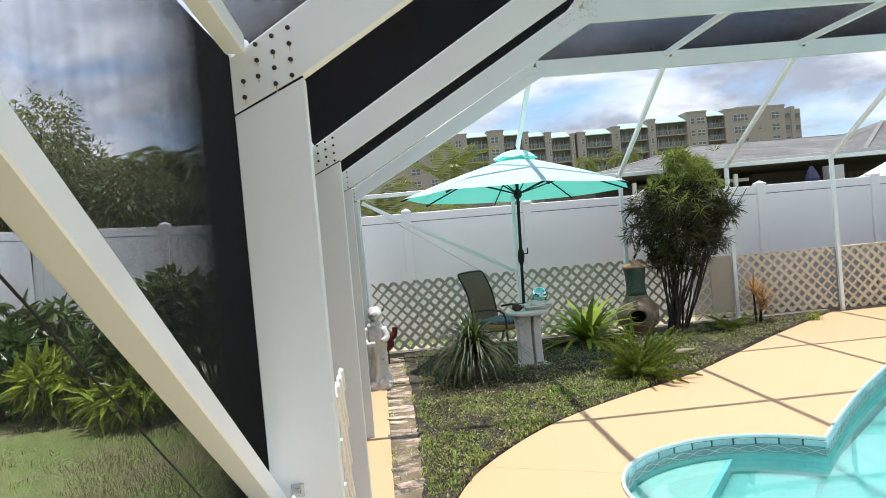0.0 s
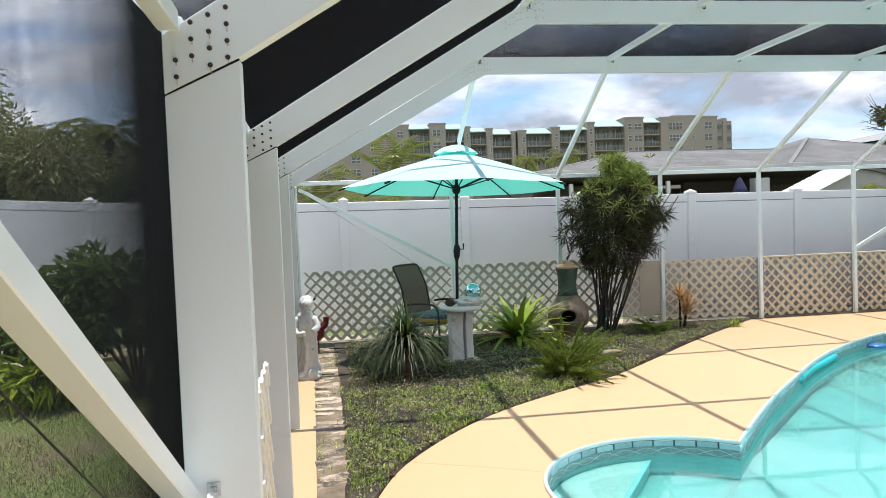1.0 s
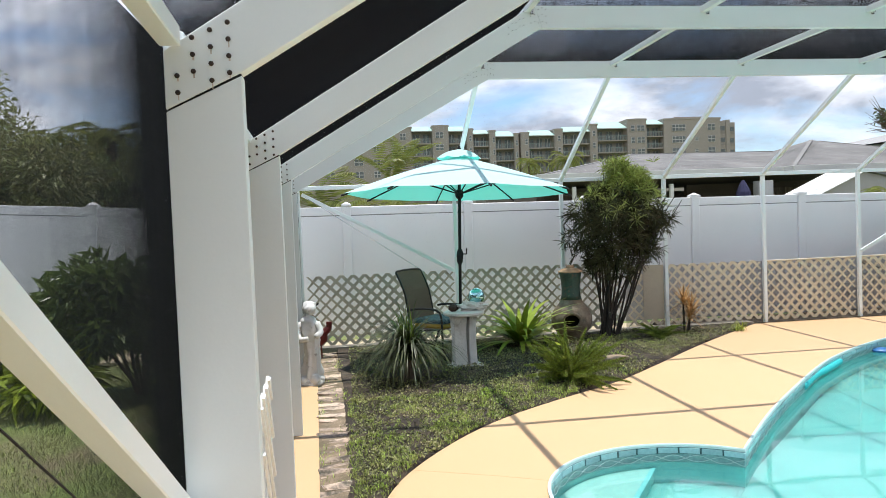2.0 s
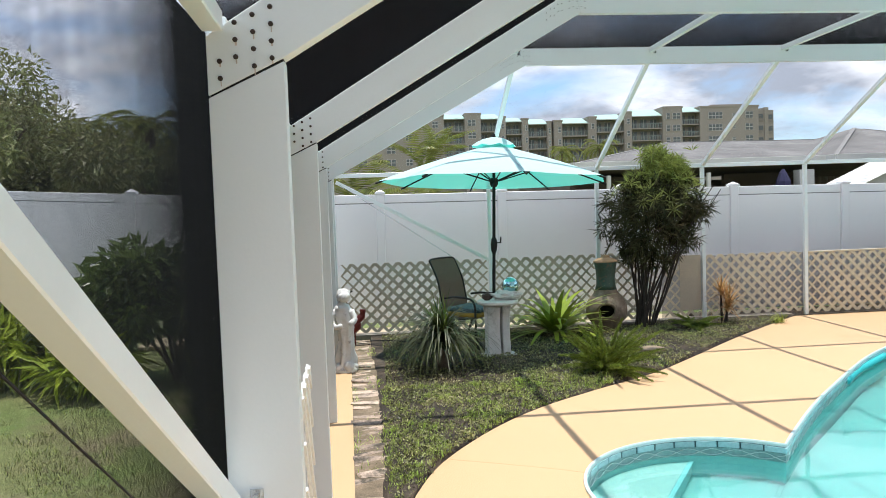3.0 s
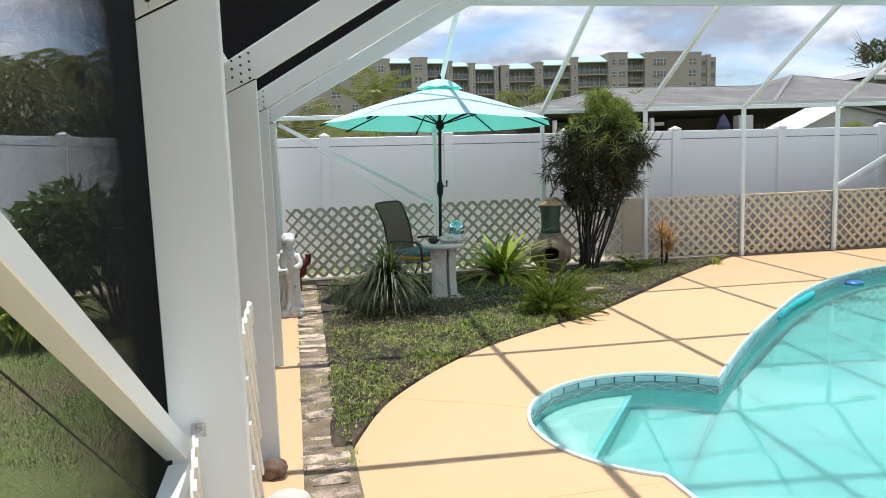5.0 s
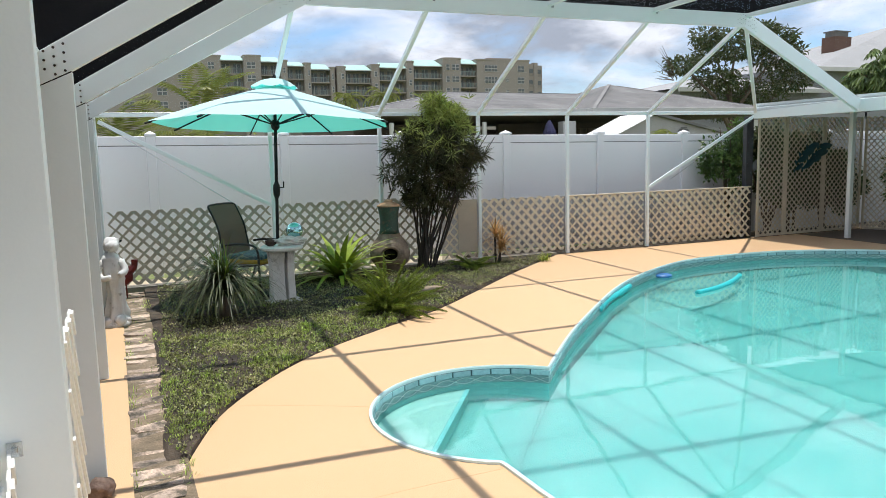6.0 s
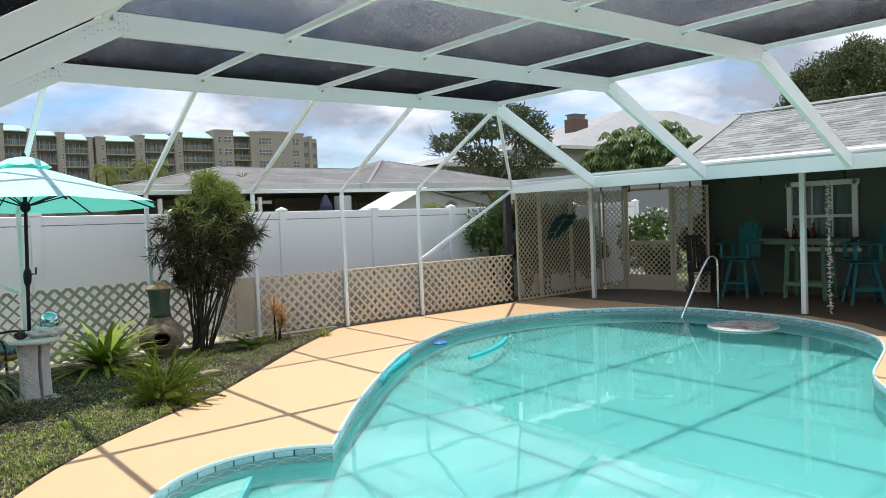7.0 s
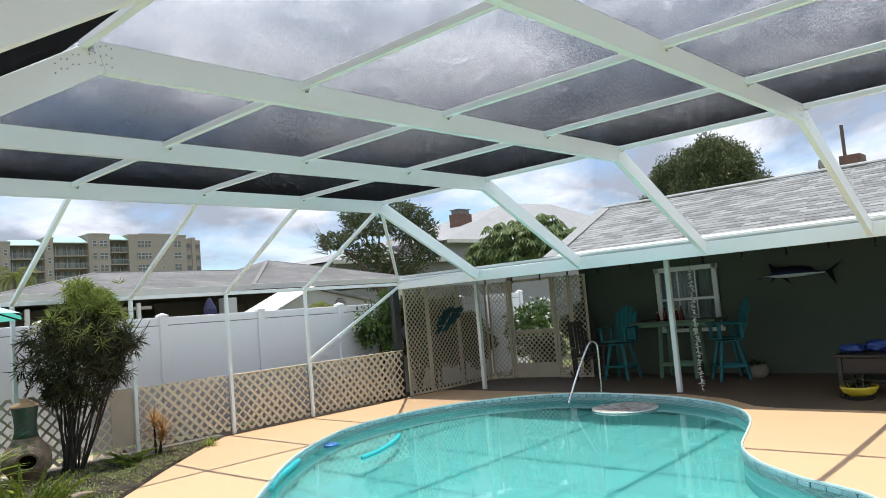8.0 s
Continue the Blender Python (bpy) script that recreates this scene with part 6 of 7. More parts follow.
M_TURQ = mat("turquoise_painted_wood", (0.008, 0.135, 0.15), 0.6, 0.25, 5, 60, 0.1, tint=(0.006, 0.10, 0.115))
bc = thing("bar_chair", "turquoise tall adirondack bar chair", "chair", (6.55, -3.12, 0.0), -92, "turquoise bar chairs")
for sx in (-1, 1):
    for sy in (-1, 1):
        part("leg", bar_bm((0.25 * sx, 0.25 * sy, 0.0), (0.13 * sx, 0.13 * sy, 0.66), 0.048, 0.048), M_TURQ, bc)
    part("stretcher", bar_bm((0.205 * sx, -0.205, 0.25), (0.205 * sx, 0.205, 0.25), 0.03, 0.06), M_TURQ, bc)
    part("armrest", box_bm((0.29 * sx, -0.02, 0.98), (0.10, 0.52, 0.025), 0.006), M_TURQ, bc)
    part("arm_post", box_bm((0.26 * sx, -0.20, 0.86), (0.04, 0.06, 0.26), 0.004), M_TURQ, bc)
    part("arm_post", box_bm((0.26 * sx, 0.17, 0.86), (0.04, 0.06, 0.26), 0.004), M_TURQ, bc)
part("footrest", box_bm((0, -0.22, 0.26), (0.50, 0.09, 0.03), 0.004), M_TURQ, bc)
part("base_top", box_bm((0, 0, 0.675), (0.36, 0.36, 0.03), 0.004), M_TURQ, bc)
part("swivel", lathe_bm([(0.10, 0.69), (0.10, 0.712)], sides=16), M_BLACK, bc)
part("back_stretcher", box_bm((0, 0.205, 0.25), (0.38, 0.03, 0.06), 0.004), M_TURQ, bc)
for i in range(6):
    part("seat_slat", box_bm((0, -0.25 + i * 0.09, 0.735 - 0.004 * i), (0.50, 0.08, 0.022), 0.004), M_TURQ, bc)
for i in range(-2, 3):
    h = 0.70 - 0.035 * i * i
    a = Vector((0.075 * i, 0.20, 0.72))
    b = Vector((0.098 * i, 0.20 + 0.28 * h, 0.72 + 0.96 * h))
    part("back_slat", bar_bm(a, b, 0.085, 0.02, (0, 1, 0)), M_TURQ, bc)
for z, f in ((0.95, 0.3), (1.2, 0.58)):
    part("back_rail", box_bm((0, 0.235 + 0.28 * 0.7 * f, z - 0.02), (0.44, 0.025, 0.06), 0.004), M_TURQ, bc)
bc2 = copy_thing(bc, pose(6.55, -5.22, 0.0, 0, 0, -142))

# ---- rocking chair ----
M_DKWOOD = mat("dark_brown_wood", (0.028, 0.019, 0.014), 0.5, 0.3, 5, 60, 0.15)
rc = thing("rocking_chair", "dark brown wooden rocking chair beside the lattice", "chair", (6.44, -2.44, 0.0), -48)
for sx in (-1, 1):
    part("rocker", tube_bm(spline([(0.27 * sx, -0.48, 0.10), (0.27 * sx, -0.2, 0.03), (0.27 * sx, 0.15, 0.03), (0.27 * sx, 0.55, 0.12)], 4), 0.022, 6), M_DKWOOD, rc)
    part("leg", bar_bm((0.27 * sx, -0.24, 0.04), (0.27 * sx, -0.24, 0.62), 0.045, 0.045), M_DKWOOD, rc)
    part("back_post", bar_bm((0.24 * sx, 0.20, 0.04), (0.25 * sx, 0.42, 1.14), 0.045, 0.045), M_DKWOOD, rc)
    part("armrest", box_bm((0.29 * sx, -0.03, 0.635), (0.09, 0.60, 0.025), 0.006), M_DKWOOD, rc)
for i in range(7):
    part("seat_slat", box_bm((0, -0.24 + i * 0.072, 0.42 - 0.006 * i), (0.52, 0.062, 0.02), 0.003), M_DKWOOD, rc)
for i in range(-3, 4):
    part("back_slat", bar_bm((0.066 * i, 0.26, 0.44), (0.068 * i, 0.405, 1.08), 0.05, 0.014, (0, 1, 0)), M_DKWOOD, rc)
for z, y in ((0.46, 0.262), (1.10, 0.41)):
    part("back_rail", box_bm((0, y, z), (0.50, 0.03, 0.075), 0.004), M_DKWOOD, rc)

# ---- marlin on the wall ----
M_NAVY = mat("navy_gloss", (0.012, 0.022, 0.07), 0.3, 0.3, 6, 50, 0.02)
M_FIN = mat("dark_navy_fin", (0.003, 0.004, 0.012), 0.6, 0.3, 6, 50, 0.02, spec=0.1)
M_BELLY = mat("silver_white_gloss", (0.60, 0.62, 0.64), 0.3, 0.2, 6, 50, 0.02)
mar = thing("marlin_plaque", "mounted blue and white marlin on the siding", "wall art", (7.29, -6.25, 1.76), -90)
prof = [(0.66, 0.006), (0.50, 0.022), (0.43, 0.052), (0.32, 0.080), (0.15, 0.092), (-0.05, 0.084), (-0.28, 0.060), (-0.46, 0.034), (-0.56, 0.022)]
for nm, sg, m in (("back", 1, M_NAVY), ("belly", -1, M_BELLY)):
    bm = bmesh.new()
    rows = []
    for x, h in prof:
        row = []
        for k in range(9):
            a = math.pi * k / 8
            row.append(bm.verts.new((-x, 0.6 * h * math.cos(a), sg * h * math.sin(a) * (0.9 if sg > 0 else 0.75) - 0.03 * x * x)))
        rows.append(row)
    for a, b in zip(rows, rows[1:]):
        for k in range(8):
            bm.faces.new((a[k], a[k + 1], b[k + 1], b[k]))
    bmesh.ops.recalc_face_normals(bm, faces=bm.faces)
    part(nm, bm, m, mar, smooth=True)


def fin(name, pts, m):
    bm = bmesh.new()
    lo = [bm.verts.new((x, -0.006, z)) for x, z in pts]
    hi = [bm.verts.new((x, 0.006, z)) for x, z in pts]
    bm.faces.new(lo)
    bm.faces.new(hi[::-1])
    for i in range(len(pts)):
        bm.faces.new((lo[i], lo[(i + 1) % len(pts)], hi[(i + 1) % len(pts)], hi[i]))
    part(name, bm, m, mar)


mar.matrix_world = pose(7.29, -6.22, 1.73, 0, 0, -90) @ Matrix.Diagonal((0.88, 1.0, 0.88, 1.0))
fin("dorsal_fin", [(-0.42, 0.02), (-0.48, 0.235), (-0.43, 0.225), (-0.34, 0.155), (-0.08, 0.150), (0.15, 0.142), (0.30, 0.105), (0.38, 0.03), (0.1, 0.04)], M_FIN)
fin("tail", [(0.53, -0.01), (0.61, 0.02), (0.88, 0.19), (0.68, 0.0), (0.735, -0.27), (0.655, -0.15), (0.59, -0.03)], M_FIN)
fin("pectoral_fin", [(-0.26, -0.05), (-0.08, -0.21), (-0.16, -0.07)], M_FIN)
fin("pelvic_fin", [(-0.40, -0.02), (-0.50, -0.17), (-0.37, -0.05)], M_FIN)
part("bill", tube_bm([(-0.60, 0, -0.02), (-0.82, 0, -0.10)], [0.014, 0.003], 6), M_NAVY, mar)

# ---- string lights ----
M_BULB = mat("clear_bulb", (0.5, 0.48, 0.42), 0.1, 0.1, 10, 50, 0.0)
lights = thing("string_lights", "black string of unlit clear bulbs under the porch eave", "string lights", (0, 0, 0))
pts = []
spots = [-1.2, -1.85, -2.5, -3.10, -3.72, -4.35, -4.98, -5.6, -6.22, -6.85, -7.42, -8.0, -8.6]
for y in spots:
    pts += [(4.98, y + 0.31, 2.21), (4.98, y, 2.12)]
part("cable", tube_bm(spline(pts, 4), 0.005, 5), M_BLACK, lights)
for y in spots:
    s = part("socket", lathe_bm([(0.013, 0.0), (0.017, 0.02), (0.015, 0.06)], (4.98, y, 2.055), 10), M_BLACK, lights)
    part("bulb", lathe_bm([(0.004, -0.055), (0.018, -0.045), (0.022, -0.025), (0.013, 0.0)], (4.98, y, 2.055), 10), M_GLASS, s, smooth=True)

# ---- shell garland ----
gar = thing("shell_garland", "long hanging garland of small white shells", "garland", (0, 0, 0))
part("cord", tube_bm([(4.98, -5.37, 2.23), (4.98, -5.37, 0.06)], 0.003, 5), M_BLACK, gar)
r = random.Random(17)
bm = bmesh.new()
z, k = 0.06, 0
while z < 1.95:
    a = r.uniform(-0.9, 0.9) + (math.pi if k % 2 else 0)
    m = Matrix.Rotation(a, 3, "Z") @ Matrix.Rotation(r.uniform(-0.5, 0.9), 3, "Y")
    add_box(bm, Vector((4.98, -5.37, z)) + m @ Vector((0.026, 0, 0)), (r.uniform(0.045, 0.065), r.uniform(0.02, 0.03), 0.008), m)
    z += r.uniform(0.013, 0.022)
    k += 1
tagged(part("shell_string", bm, mat("white_shell", (0.78, 0.77, 0.74), 0.5, 0.2, 20, 80, 0.05), gar), kind="stuff")

# ---- cart, bowls, pots ----
cart = thing("storage_cart", "dark weathered wooden side cart loaded with pool things", "cart", (5.05, -7.86, 0.0))
for sx in (-1, 1):
    for sy in (-1, 1):
        part("leg", box_bm((0.24 * sx, 0.44 * sy, 0.27), (0.06, 0.06, 0.54), 0.004), M_DKWOOD, cart)
part("top", box_bm((0, 0, 0.555), (0.60, 1.02, 0.035), 0.005), M_DKWOOD, cart)
part("shelf", box_bm((0, 0, 0.22), (0.52, 0.90, 0.03), 0.005), M_DKWOOD, cart)
part("side_panel", box_bm((-0.26, 0.1, 0.42), (0.02, 0.6, 0.2), 0.003), M_DKWOOD, cart)
M_BLUE = mat("blue_vinyl", (0.02, 0.05, 0.22), 0.45, 0.3, 6, 60, 0.1)
for i, (x, y, z, rad) in enumerate(((5.0, -7.55, 0.635, (0.12, 0.15, 0.06)), (5.1, -7.85, 0.66, (0.14, 0.16, 0.08)))):
    o = lump("folded_float", random.Random(30 + i), (x, y, z), rad, M_BLUE, None, 0.5, 3, 2.5)
    tagged(o, "crumpled blue vinyl pool float on the cart", "pool float", group="pool floats on the cart")
M_YELLOW = mat("yellow_glazed_pot", (0.62, 0.50, 0.04), 0.35, 0.2, 6, 50, 0.05)
pot = thing("yellow_planter", "yellow bowl planter with a dark plant on the deck", "planter", (4.66, -7.66, 0.0))
part("stand", lathe_bm([(0.17, 0.0), (0.18, 0.03), (0.15, 0.05)], sides=20), M_BLACK, pot)
part("bowl", lathe_bm([(0.13, 0.05), (0.19, 0.09), (0.225, 0.15), (0.23, 0.175), (0.21, 0.175), (0.19, 0.15)], sides=28), M_YELLOW, pot, "yellow glazed bowl", True)
V, F = [], []
for k in range(90):
    add_blade(V, F, (r.gauss(0, 0.06), r.gauss(0, 0.06), 0.16), r.uniform(0, 6.28), r.uniform(0.5, 1.5), r.uniform(0.12, 0.26), 0.03, 1.3, 4, 0.3)
part("leaves", mesh_from("leaves", V, F), L_ARALIA, pot)
pot = thing("potted_plant", "round pale pot with trailing succulent by the wall", "planter", (6.80, -5.58, 0.0))
part("pot", lathe_bm([(0.11, 0.0), (0.17, 0.06), (0.19, 0.14), (0.16, 0.22), (0.145, 0.23)], sides=22), mat("pale_clay", (0.24, 0.21, 0.17), 0.8, 0.3, 8, 60, 0.3), pot, smooth=True)
V, F = [], []
for k in range(110):
    add_blade(V, F, (r.gauss(0, 0.06), r.gauss(0, 0.06), 0.20), r.uniform(0, 6.28), r.uniform(0.1, 1.4), r.uniform(0.14, 0.30), 0.022, 1.8, 4, 0.3)
part("leaves", mesh_from("leaves", V, F), L_TREE, pot)


# ---- neighbour's house ----
M_ROOFG = mat("weathered_grey_roof", (0.20, 0.195, 0.19), 0.95, 0.6, 1.2, 30, 0.4, tint=(0.11, 0.11, 0.105), stain=(0.30, 0.295, 0.28), stain_scale=0.8, stain_at=(0.5, 0.8), stretch=(1, 1, 2.5), spec=0.1)
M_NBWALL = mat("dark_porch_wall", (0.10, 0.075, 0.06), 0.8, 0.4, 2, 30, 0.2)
M_FASCIA = mat("aged_white_fascia", (0.60, 0.59, 0.55), 0.6, 0.2, 2, 30, 0.05)
nb = thing("neighbour_house", "neighbour's low house with weathered grey hip roof and open porch", "house", (0, 0, 0), kind="structure")
EZ = 2.76
V = [(-1.0, 8.6, EZ), (13.2, 8.6, EZ), (13.2, 17.6, EZ), (-1.0, 17.6, EZ), (3.35, 13.0, 3.62), (9.2, 13.0, 3.58)]
part("roof", mesh_from("roof", V, [(0, 1, 5, 4), (1, 2, 5), (2, 3, 4, 5), (3, 0, 4)]), M_ROOFG, nb)
V = [(5.9, 8.2, EZ + 0.02), (12.6, 8.2, EZ + 0.02), (12.6, 16.2, EZ + 0.02), (5.9, 16.2, EZ + 0.02), (8.95, 11.9, 3.82), (9.55, 12.3, 3.82)]
part("roof", mesh_from("roof", V, [(0, 1, 5, 4), (1, 2, 5), (2, 3, 4, 5), (3, 0, 4)]), M_ROOFG, nb)
for a, b in (((-1.0, 8.6), (5.9, 8.6)), ((5.9, 8.2), (12.7, 8.2)), ((-1.0, 8.6), (-1.0, 17.0)), ((5.9, 8.2), (5.9, 8.7))):
    part("fascia", bar_bm((*a, EZ - 0.05), (*b, EZ - 0.05), 0.06, 0.17), M_FASCIA, nb)
M_HIP = mat("pale_hip_cap", (0.25, 0.245, 0.235), 0.95, 0.4, 2, 30, 0.2)
for a, b in (((-1.0, 8.6, EZ), (3.35, 13.0, 3.62)), ((3.35, 13.0, 3.62), (9.2, 13.0, 3.58)), ((5.9, 8.2, EZ + 0.02), (8.95, 11.9, 3.82)), ((12.6, 8.2, EZ + 0.02), (9.55, 12.3, 3.82))):
    part("hip_cap", bar_bm(a, b, 0.12, 0.02), M_HIP, nb)
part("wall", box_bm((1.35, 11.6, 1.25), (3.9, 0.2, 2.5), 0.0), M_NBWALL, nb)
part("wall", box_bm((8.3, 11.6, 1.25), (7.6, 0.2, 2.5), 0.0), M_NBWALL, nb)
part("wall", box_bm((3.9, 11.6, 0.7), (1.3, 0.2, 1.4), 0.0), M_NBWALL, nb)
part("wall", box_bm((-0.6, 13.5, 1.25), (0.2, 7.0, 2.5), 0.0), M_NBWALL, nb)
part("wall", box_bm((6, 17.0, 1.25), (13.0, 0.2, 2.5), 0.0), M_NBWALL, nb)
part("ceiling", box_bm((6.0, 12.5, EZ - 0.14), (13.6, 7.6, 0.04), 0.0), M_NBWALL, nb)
for x in (5.35, 12.2):
    part("column", box_bm((x, 8.75, 1.22), (0.42, 0.3, 2.44), 0.01), M_FASCIA, nb)
for x in (0.0, 2.7):
    part("column", box_bm((x, 8.75, 1.22), (0.1, 0.1, 2.44), 0.01), M_FASCIA, nb)
V, F = [], []
for i in range(31):
    x = 6.6 + i * 0.055
    y = 10.6 + 0.05 * math.sin(i * 1.7)
    V += [(x, y, 0.4), (x, y, 2.3)]
for i in range(30):
    F.append((2 * i, 2 * i + 2, 2 * i + 3, 2 * i + 1))
part("curtain", mesh_from("curtain", V, F), mat("brown_striped_curtain", (0.18, 0.14, 0.10), 0.9, 0.6, 6, 40, 0.1, stretch=(6, 1, 0.1)), nb)
clu = thing("closed_umbrella", "closed navy umbrella on the neighbour's patio", "umbrella", (4.62, 8.5, 0.0))
part("canopy", lathe_bm([(0.20, 1.2), (0.27, 1.35), (0.23, 1.8), (0.17, 2.15), (0.09, 2.36), (0.03, 2.46)], sides=10, wobble=0.12, rnd=random.Random(2)), mat("navy_canvas", (0.025, 0.025, 0.07), 0.9), clu)
part("pole", tube_bm([(0, 0, 0), (0, 0, 1.3)], 0.025, 8), M_BLACK, clu)

# low white roofed shed with a vented gable
shed = thing("shed", "low grey shed with white corrugated roof and louvred gable vent", "shed", (0, 0, 0), kind="structure")
M_SHEDW = mat("grey_stucco", (0.36, 0.35, 0.33), 0.85, 0.2, 3, 60, 0.2)
bm = bmesh.new()
pr = [(4.2, 1.0), (8.75, 1.0), (8.75, 1.93), (6.28, 2.46), (4.2, 1.56)]
lo = [bm.verts.new((x, 6.0, z)) for x, z in pr]
hi = [bm.verts.new((x, 7.4, z)) for x, z in pr]
bm.faces.new(lo)
bm.faces.new(hi[::-1])
for i in range(5):
    bm.faces.new((lo[i], hi[i], hi[(i + 1) % 5], lo[(i + 1) % 5]))
part("wall", bm, M_SHEDW, shed)
part("wall_base", box_bm((6.475, 6.7, 0.46), (4.55, 1.4, 1.08), 0.0), M_SHEDW, shed)
part("rake_board", bar_bm((6.28, 5.95, 2.50), (8.95, 5.95, 1.92), 0.10, 0.07), M_ROOFG, shed)
part("roof_slope", bar_bm((6.32, 6.7, 2.495), (8.95, 6.7, 1.93), 1.5, 0.03), M_ROOFG, shed)
for i in range(14):
    f = (i + 0.5) / 14
    x0, z0 = 3.95 + (6.30 - 3.95) * f, 1.47 + (2.50 - 1.47) * f
    part("roof_sheet", bar_bm((x0, 5.85, z0 + 0.02), (x0, 7.45, z0 + 0.02), 0.160, 0.02, (-0.40, 0, 0.92)), M_WHITE, shed)
vent = bmesh.new()
for i in range(7):
    w = 0.17 * math.sin(math.pi * (i + 1) / 8) + 0.02
    add_box(vent, (7.25, 5.985, 1.88 + i * 0.042), (2 * w, 0.03, 0.026))
part("vent", vent, M_ROOFG, shed)

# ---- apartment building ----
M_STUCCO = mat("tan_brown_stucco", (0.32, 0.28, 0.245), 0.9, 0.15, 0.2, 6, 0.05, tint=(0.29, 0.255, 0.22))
# The same stucco in a darker tone, for recesses and end railings.
M_STUCCO2 = mat("recess_stucco_darker", (0.27, 0.24, 0.21), 0.9, 0.15, 0.2, 6, 0.05)
M_MINT = mat("mint_metal_roof", (0.40, 0.62, 0.54), 0.5, 0.15, 0.4, 8, 0.02)
M_RAILG = mat("pale_green_railing", (0.26, 0.31, 0.29), 0.5, 0.1, 1, 8, 0.0)
M_WINF = mat("white_window_frame", (0.50, 0.48, 0.45), 0.6, 0.1, 1, 8, 0.0)
M_WING = mat("dark_window", (0.12, 0.13, 0.135), 0.4, 0.2, 1, 8, 0.0)
apt = thing("apartment_building", "five-storey tan apartment building with balconies and mint roofs", "building", (0, 0, 0), kind="structure")
STOREY = 1.65
APT_FAR = 1.7            # the block is laid out to fit the camera's view at a nearer plane and scaled out to an assumed storey height
apt.matrix_world = Matrix.Translation(Vector((-6.16, -10.1, 1.64)) * (1 - APT_FAR)) @ Matrix.Scale(APT_FAR, 4)


def apt_window(x, y, z, w, h, n):
    f = part("window", box_bm((x, y, z), (w, 0.10, h), 0.0), M_WINF, apt)
    for i in range(n):
        for j in (0, 1):
            part("pane", box_bm((x - w / 2 + w * (i + 0.5) / n, y - 0.06, z - h / 4 + j * h / 2), (w / n - 0.09, 0.04, h / 2 - 0.09), 0.0), M_WING, f)


def bowed(x0, x1, y, bow, deep=6.0):
    """A plan with a bowed front."""
    k = 8
    return [(x0 + (x1 - x0) * i / k, y - bow * math.sin(math.pi * i / k) ** 0.7) for i in range(k + 1)] + [(x1, y + deep), (x0, y + deep)]


def tower(x0, x1, top, y, bow, wins=()):
    part("tower", prism_bm(bowed(x0, x1, y, bow), 0.8, top - 0.22), M_STUCCO, apt)
    part("parapet", prism_bm(bowed(x0 - 0.07, x1 + 0.07, y - 0.07, bow), top - 0.22, top), M_STUCCO, apt)
    for xc, w, h, n in wins:
        u = (xc - x0) / (x1 - x0)
        for s in range(4):
            apt_window(xc, y - bow * math.sin(math.pi * u) ** 0.7 - 0.03, top - 1.35 - s * STOREY, w, h, n)


def balcony_bay(x0, x1, eave, ridge, y):
    xc, w = (x0 + x1) / 2, x1 - x0
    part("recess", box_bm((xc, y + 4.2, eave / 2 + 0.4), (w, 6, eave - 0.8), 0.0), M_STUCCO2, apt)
    for s in range(4):
        z = eave - 0.08 - (s + 1) * STOREY
        part("balcony_slab", box_bm((xc, y + 0.6, z), (w, 1.3, 0.16), 0.0), M_STUCCO, apt)
        rl = bmesh.new()
        add_box(rl, (xc, y - 0.02, z + 0.66), (w, 0.05, 0.05))
        k = max(6, int(w / 0.22))
        for i in range(k + 1):
            add_box(rl, (x0 + w * i / k, y - 0.02, z + 0.37), (0.05, 0.04, 0.56))
        part("railing", rl, M_RAILG, apt)
        n = max(2, int(w / 1.1))
        for i in range(n):
            d = part("glass_door", box_bm((x0 + w * (i + 0.5) / n, y + 1.18, z + 0.72), (w / n * 0.62, 0.06, 1.25), 0.0), M_WING, apt)
            part("door_frame", box_bm((x0 + w * (i + 0.5) / n, y + 1.14, z + 0.72), (0.06, 0.05, 1.25), 0.0), M_WINF, d)
    V = [(x0 - 0.12, y - 0.25, eave), (x1 + 0.12, y - 0.25, eave), (x1 + 0.12, y + 4, eave), (x0 - 0.12, y + 4, eave), (x0 + w * 0.10, y + 1.7, ridge + 0.22), (x1 - w * 0.10, y + 1.7, ridge + 0.22)]
    part("bay_roof", mesh_from("bay_roof", V, [(0, 1, 5, 4), (1, 2, 5), (2, 3, 4, 5), (3, 0, 4)]), M_MINT, apt)
    part("roof_edge", box_bm((xc, y - 0.22, eave - 0.06), (w + 0.2, 0.06, 0.10), 0.0), M_WINF, apt)


